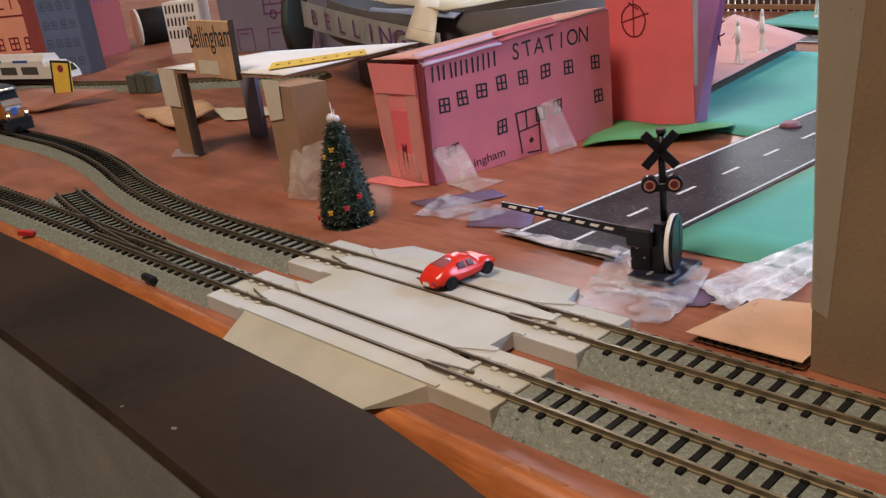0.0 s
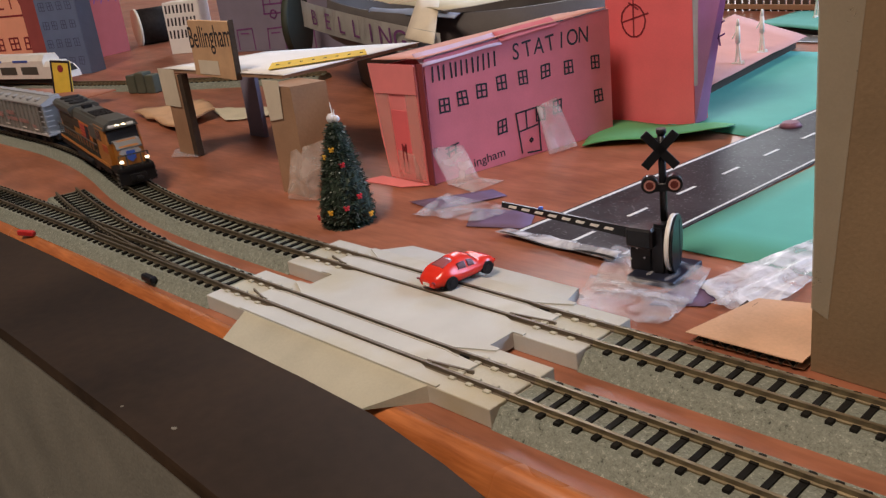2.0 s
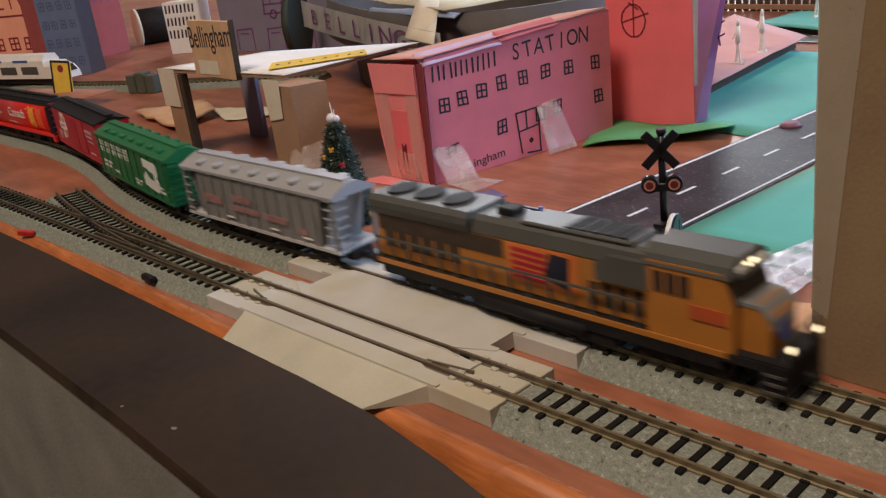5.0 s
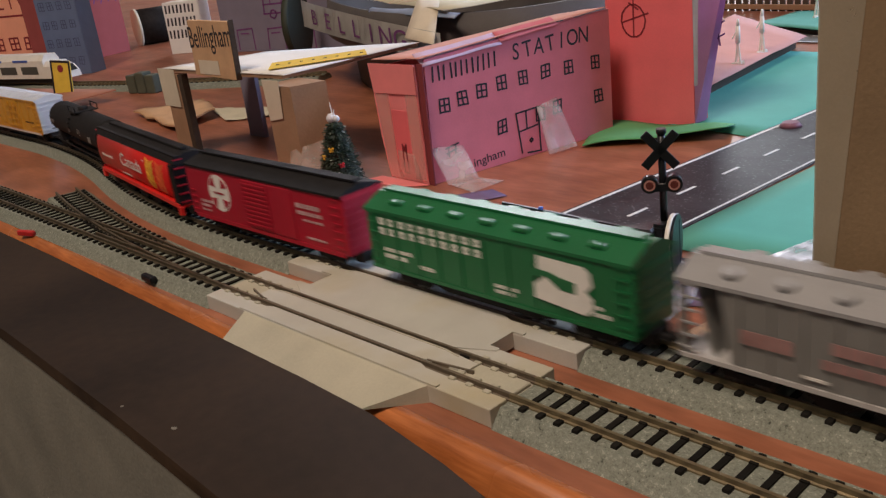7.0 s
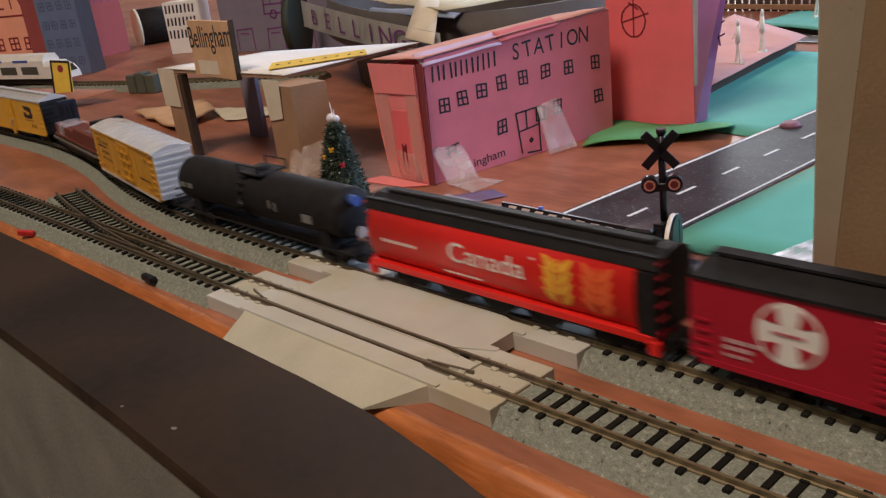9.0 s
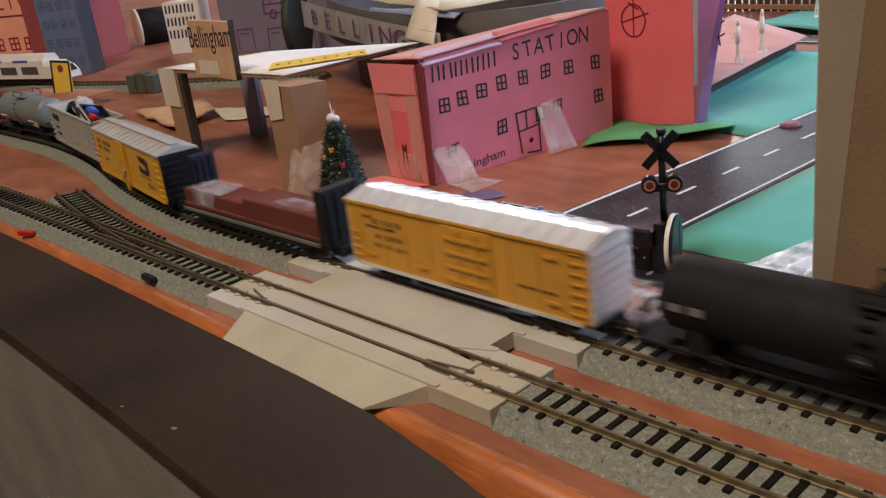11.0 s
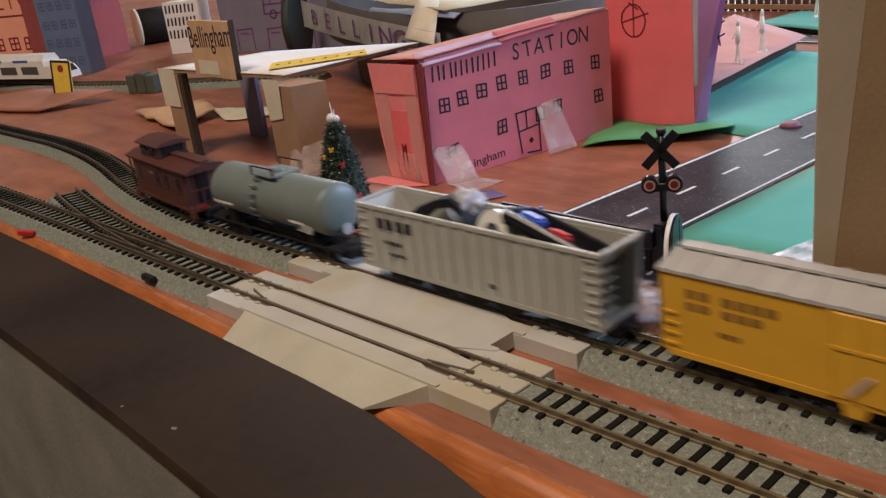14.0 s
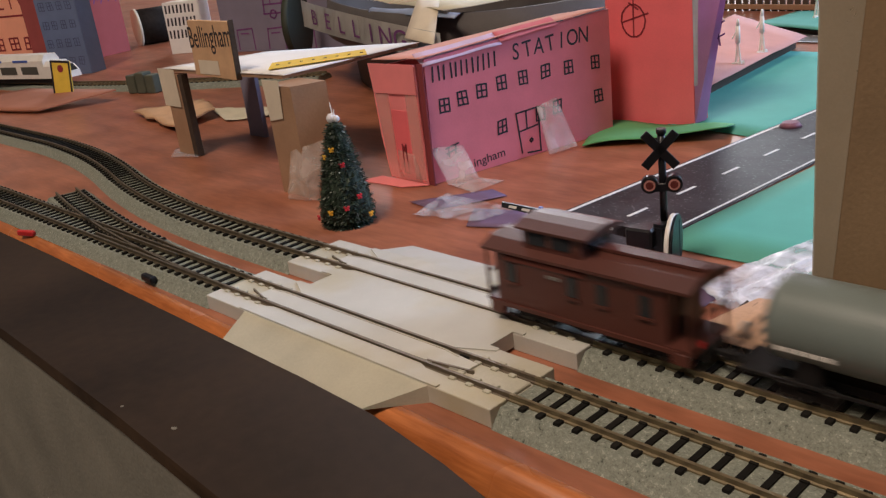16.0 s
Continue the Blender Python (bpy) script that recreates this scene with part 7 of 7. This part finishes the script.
def open_hopper():
    h = 47.0
    c = thing("open_hopper", "pale grey ribbed open hopper filled with toy scrap", "model freight car", group="freight cars in the train")
    running(c, h, "hopper")
    z0, z1 = 6.2, 25.6
    for s in (-1, 1):
        part("side_wall", P([(-h + 1, z0), (h - 1, z0), (h, z1), (-h, z1)], "y", s * 8.2 - 0.5, s * 8.2 + 0.5), M_HOPPER, c)
        part("end_wall", P([(s * (h - 0.4), z1), (s * (h - 1.6), z1), (s * (h - 14), z0 + 2), (s * (h - 12.8), z0 + 2)], "y", -8, 8), M_HOPPER, c)
        part("top_rail", B(-h - 0.3, h + 0.3, s * 8.6 - 0.7, s * 8.6 + 0.7, z1 - 0.3, z1 + 1.0, bev=0.2), M_HOPPER, c)
        part("top_rail", B(s * h - 0.7, s * h + 0.7, -8, 8, z1 - 0.3, z1 + 1.0, bev=0.2), M_HOPPER, c)
        ladder(c, s * h - (0 if s > 0 else 0.5), -8.4, 8, 24, M_HOPPER, 5, 7, "end")
        ladder(c, h - 5 if s > 0 else -h + 0.5, -8.7, 7, 24, M_HOPPER, 4, 7)
        part("end_post", B(s * (h - 1.5) - 0.7, s * (h - 1.5) + 0.7, -8.7, -7.2, z0, z1), M_HOPPER, c)
        part("end_post", B(s * (h - 1.5) - 0.7, s * (h - 1.5) + 0.7, 7.2, 8.7, z0, z1), M_HOPPER, c)
    n = 15
    for k in range(n):
        x = -h + 8 + k * (2 * h - 16) / (n - 1)
        for s in (-1, 1):
            part("rib", B(x - 0.6, x + 0.6, s * 8.7 - 0.5, s * 8.7 + 0.5, z0, z1), M_HOPPER, c)
    part("floor", B(-h + 12, h - 12, -8, 8, z0, z0 + 2), M_HOPPER, c)
    part("side_sill", B(-h, h, -8.9, 8.9, z0 - 0.9, z0 + 0.5), M_HOPPER, c)
    bars(c, [(-h + 10, 19.5, 2, 4.0, 2.6, 3.4), (-h + 18.6, 19.5, 2, 4.0, 2.6, 3.4), (-h + 12, 14.6, 4, 2.2, 1.5, 1.2), (-h + 14, 11.0, 4, 2.0, 1.3, 1.0), (h - 38, 9.2, 1, 2, 2.2, 1.4)], M_INK, -9.3)
    # toy scrap: a bent dark band, clear and white pieces, and a tilted black tray with bright bits in it
    arch = [(-17, 17, -20), (-16, 20.5, -10), (-11, 24.0, 0), (-4, 26.8, 6), (2, 28.2, 4), (6, 26.0, -35), (8.5, 21.5, -60), (10, 16, -75)]
    bm = bmesh.new()
    ring = [[bm.verts.new((x + dx, y, z + dz)) for y, dx, dz in ((-3.4, 0, 0), (4.6, 0, 0), (4.6, -0.8, 2.6), (-3.4, -0.8, 2.6))] for x, z, _ in arch]
    for p, q in zip(ring, ring[1:]):
        for k in range(4):
            bm.faces.new((p[k], p[(k + 1) % 4], q[(k + 1) % 4], q[k]))
    bm.faces.new(ring[0][::-1])
    bm.faces.new(ring[-1])
    part("dark_band", bm, M_SOOT, c, "bent black plastic band", m=at(-12, 0.5, 0))
    bm = bmesh.new()
    bmesh.ops.create_icosphere(bm, subdivisions=4, radius=5.6)
    for v in bm.verts:
        v.co *= 1 + 0.30 * noise.noise(v.co * 0.35) + 0.12 * noise.noise(v.co * 1.1)
    for f in bm.faces:
        f.smooth = True
    part("frosted_piece", bm, M_TAPEW, c, "crumpled clear toy piece", m=at(-10, 3.5, 26.5))
    bm = bmesh.new()
    for i in range(18):
        a0, a1 = radians(12 * i - 15), radians(12 * (i + 1) - 15)
        prism(bm, [(7.0 * math.cos(a0), 7.0 * math.sin(a0)), (7.0 * math.cos(a1), 7.0 * math.sin(a1)), (3.4 * math.cos(a1), 3.4 * math.sin(a1)), (3.4 * math.cos(a0), 3.4 * math.sin(a0))], "y", -2.6, 2.6)
    bmesh.ops.remove_doubles(bm, verts=bm.verts, dist=0.01)
    part("white_piece", bm, M_WHITE, c, "white curved toy piece", m=at(6, -0.5, 22.0, -14, 8, -10))
    tray = part("black_tray", B(-16, 16, -6, 6, -0.8, 0.8, bev=0.4), M_BLACK, c, "black toy car tray, tilted", m=at(27, 0, 23.2, -16, 13, -4))
    for y in (-6, 6):
        part("tray_rim", B(-16, 16, y - 0.7, y + 0.7, 0.4, 3.6, bev=0.4), M_BLACK, tray)
    for x in (-16, 16):
        part("tray_rim", B(x - 0.7, x + 0.7, -6, 6, 0.4, 3.6, bev=0.4), M_NAVY, tray)
    part("tray_edge", B(-15, 12, -7.0, -6.6, 2.7, 3.5), M_SILVERR, tray, "thin silver trim")
    part("red_piece", B(-3.2, 3.2, -2.2, 2.2, 0.7, 4.0, bev=0.8, seg=2), M_REDBIT, tray, "red toy piece", m=at(2, -3.2, 0, 0, 0, 12))
    part("blue_piece", B(-3.6, 3.6, -2.6, 2.6, 0.7, 3.8, bev=0.8, seg=2), M_BLUE, tray, "blue toy piece", m=at(-10, -0.5, 0, 0, 0, 8))
    part("navy_piece", B(-5, 5, -3, 3, -2, 2, bev=1), M_NAVY, c, "dark blue toy piece", m=at(-4, -2, 19.5, 0, -22, 10))
    return c


def caboose():
    h = 32.5
    c = thing("caboose", "oxide brown model caboose with a roof cupola", "model caboose", group="freight cars in the train")
    running(c, h)
    z0, z1 = 5.4, 21.4
    part("body", B(-h + 4, h - 7, -8.2, 8.2, z0, z1, bev=0.2), M_CABOOSE, c)
    part("roof", P([(-9.4, z1 - 0.4), (9.4, z1 - 0.4), (9.4, z1 + 0.4), (5, z1 + 2.2), (0, z1 + 2.9), (-5, z1 + 2.2), (-9.4, z1 + 0.4)], "x", -h, h), M_CABOOSE, c)
    part("roof_walk", B(1, h - 1, -1.8, 1.8, z1 + 2.9, z1 + 3.7), M_CABOOSE, c)
    part("cupola", B(-19, 0.5, -6.8, 6.8, z1 + 1, z1 + 7.2, bev=0.2), M_CABOOSE, c)
    part("cupola_roof", P([(-8, z1 + 7.0), (8, z1 + 7.0), (8, z1 + 7.6), (4, z1 + 8.8), (0, z1 + 9.3), (-4, z1 + 8.8), (-8, z1 + 7.6)], "x", -21, 3), M_CABOOSE, c)
    for x0 in (-17, -9):
        part("cupola_window", B(x0, x0 + 6, -7.1, -6.7, z1 + 3.0, z1 + 6.2), M_GLASSB, c, "dark cupola window")
    part("cupola_window", B(0.3, 0.8, -5, 5, z1 + 3.4, z1 + 6.4), M_GLASSB, c, "dark cupola window")
    for x in (-24.5, -4, 5.3, 18):
        w = part("window", B(x, x + 3.4, -8.5, -8.0, 12.6, 18.0, bev=0.1), M_GLASSB, c, "small dark window")
        part("sill", B(x - 0.5, x + 3.9, -8.8, -8.1, 11.9, 12.6), M_CABOOSE, w)
    part("letter_board", B(-h + 7, 2, -8.6, -8.1, 18.8, 20.2), M_LOADBR, c)
    bars(c, [(-h + 22, 16.2, 3, 1.6, 1.2, 0.9)], M_SILVER, -8.4)
    part("side_sill", B(-h + 2, h - 4, -8.8, 8.8, z0 - 0.6, z0 + 0.6), M_CABOOSE, c)
    for s in (-1, 1):
        part("platform", B(s * (h - 4) - 4, s * (h - 4) + 4, -8.4, 8.4, 5.4, 6.4), M_CABOOSE, c)
        bm = bmesh.new()
        for y in (-8, -3, 3, 8):
            box(bm, s * (h - 0.8) - 0.3, s * (h - 0.8) + 0.3, y - 0.3, y + 0.3, 6, 14)
        box(bm, s * (h - 0.8) - 0.3, s * (h - 0.8) + 0.3, -8, 8, 13.6, 14.2)
        for y in (-8.2, 8.2):
            box(bm, s * (h - 0.8) - 0.3, s * (h - 0.8) + 0.3, y - 0.3, y + 0.3, 6, z1)
        part("end_railing", bm, M_CABOOSE, c)
        part("steps", B(s * (h - 3.5) - 2.5, s * (h - 3.5) + 2.5, -8.8, -6.6, 2.2, 5.4, bev=0.2), M_CABOOSE, c)
    part("end_door", B(h - 7.1, h - 6.6, -2.5, 2.5, 7, 21), M_GLASSB, c)
    part("end_lamp", B(h - 0.5, h + 0.4, -5, -3.6, 6.4, 7.6), M_REDBIT, c, "red end lamp")
    return c


# ---- build ----
room()
table()
chair()
tracks()
crossing()
station()
tower()
canopy()
name_board()
tree()
signal()
road_and_papers()
pillar()
tapes()
town()
stadium()
far_train()
back_corner()
clip = tagged(part("red_clip", B(-5, 5, -1.2, 1.2, 0, 2.4, bev=0.4), M_REDBIT, m=at(-218, -14.5, 0, 0, 0, 20)), "small red plastic clip at the table edge", "clip")

# centres at 8 s along the track, in millimetres
TRAIN = [
    (loco(), 390.0),
    (covered_hopper("covered_hopper", "weathered light grey covered hopper with faded red print", 49.4, M_SILVER, M_HROOF, M_PRINT, False), 255.5),
    (covered_hopper("refrigerator_car", "green mechanical refrigerator car with white lettering bars and emblem", 49.5, M_GREEN, M_GREEN, M_PRINTW, True), 144.5),
    (boxcar("boxcar", "dark red boxcar with black roof and round white cross emblem", 49.9, M_BOXRED, M_SOOT, "red"), 32.5),
    (wheat_hopper(), -80.5),
    (tank_car("tank_car", "black tank car with pale stencil marks", 58.5, 9.0, 17.6, M_SOOT, False, True), -202.0),
    (boxcar("boxcar", "mustard yellow boxcar with a bare silver roof and ends", 47.7, M_YEL3, M_ALU, "yellow"), -321.0),
    (flat_car(), -432.8),
    (boxcar("refrigerator_boxcar", "golden yellow refrigerator boxcar with a grey roof and black emblem", 49.7, M_YEL2, M_SILVERR, "reefer"), -543.5),
    (open_hopper(), -657.0),
    (tank_car("tank_car", "sage grey tank car with a curved side ladder", 41.5, 9.5, 17.6, M_TANKG, True, False), -760.0),
    (caboose(), -844.5),
]
CAR = toy_car()


def motions():
    for ob, s8 in TRAIN:
        rows = []
        for k in range(33):
            t = 0.5 * k
            s = s8 + SPEED * (t - 8.0)
            a, b = rail_line(s - 30), rail_line(s + 30)
            x, y = (a[0] + b[0]) / 2, (a[1] + b[1]) / 2
            turn = math.degrees(math.atan2(b[1] - a[1], b[0] - a[0]))
            rows.append((t, at(x, y, RAIL, 0, 0, turn)))
        walk(ob, rows)
    rest = at(2.4, 40.8, 5.7, 0, 0, 86)
    walk(CAR, [(0.0, rest), (3.85, rest), (3.9, at(3.4, 41, 5.7, 0, 0, 86)), (4.0, at(12, 44.5, 5.7, 0, 0, 84)), (4.1, at(19, 52, 5.4, 0, 0, 102)), (4.2, at(28.5, 54, 4.9, 0, 0, 126)),
               (4.4, at(32, 60, 3.0, 0, -3, 134)), (4.6, at(32, 63.2, 1.0, 0, 0, 136)), (4.9, at(31, 64.2, 0.35, 0, 0, 136)), (16.0, at(31, 64.2, 0.35, 0, 0, 136))])


motions()
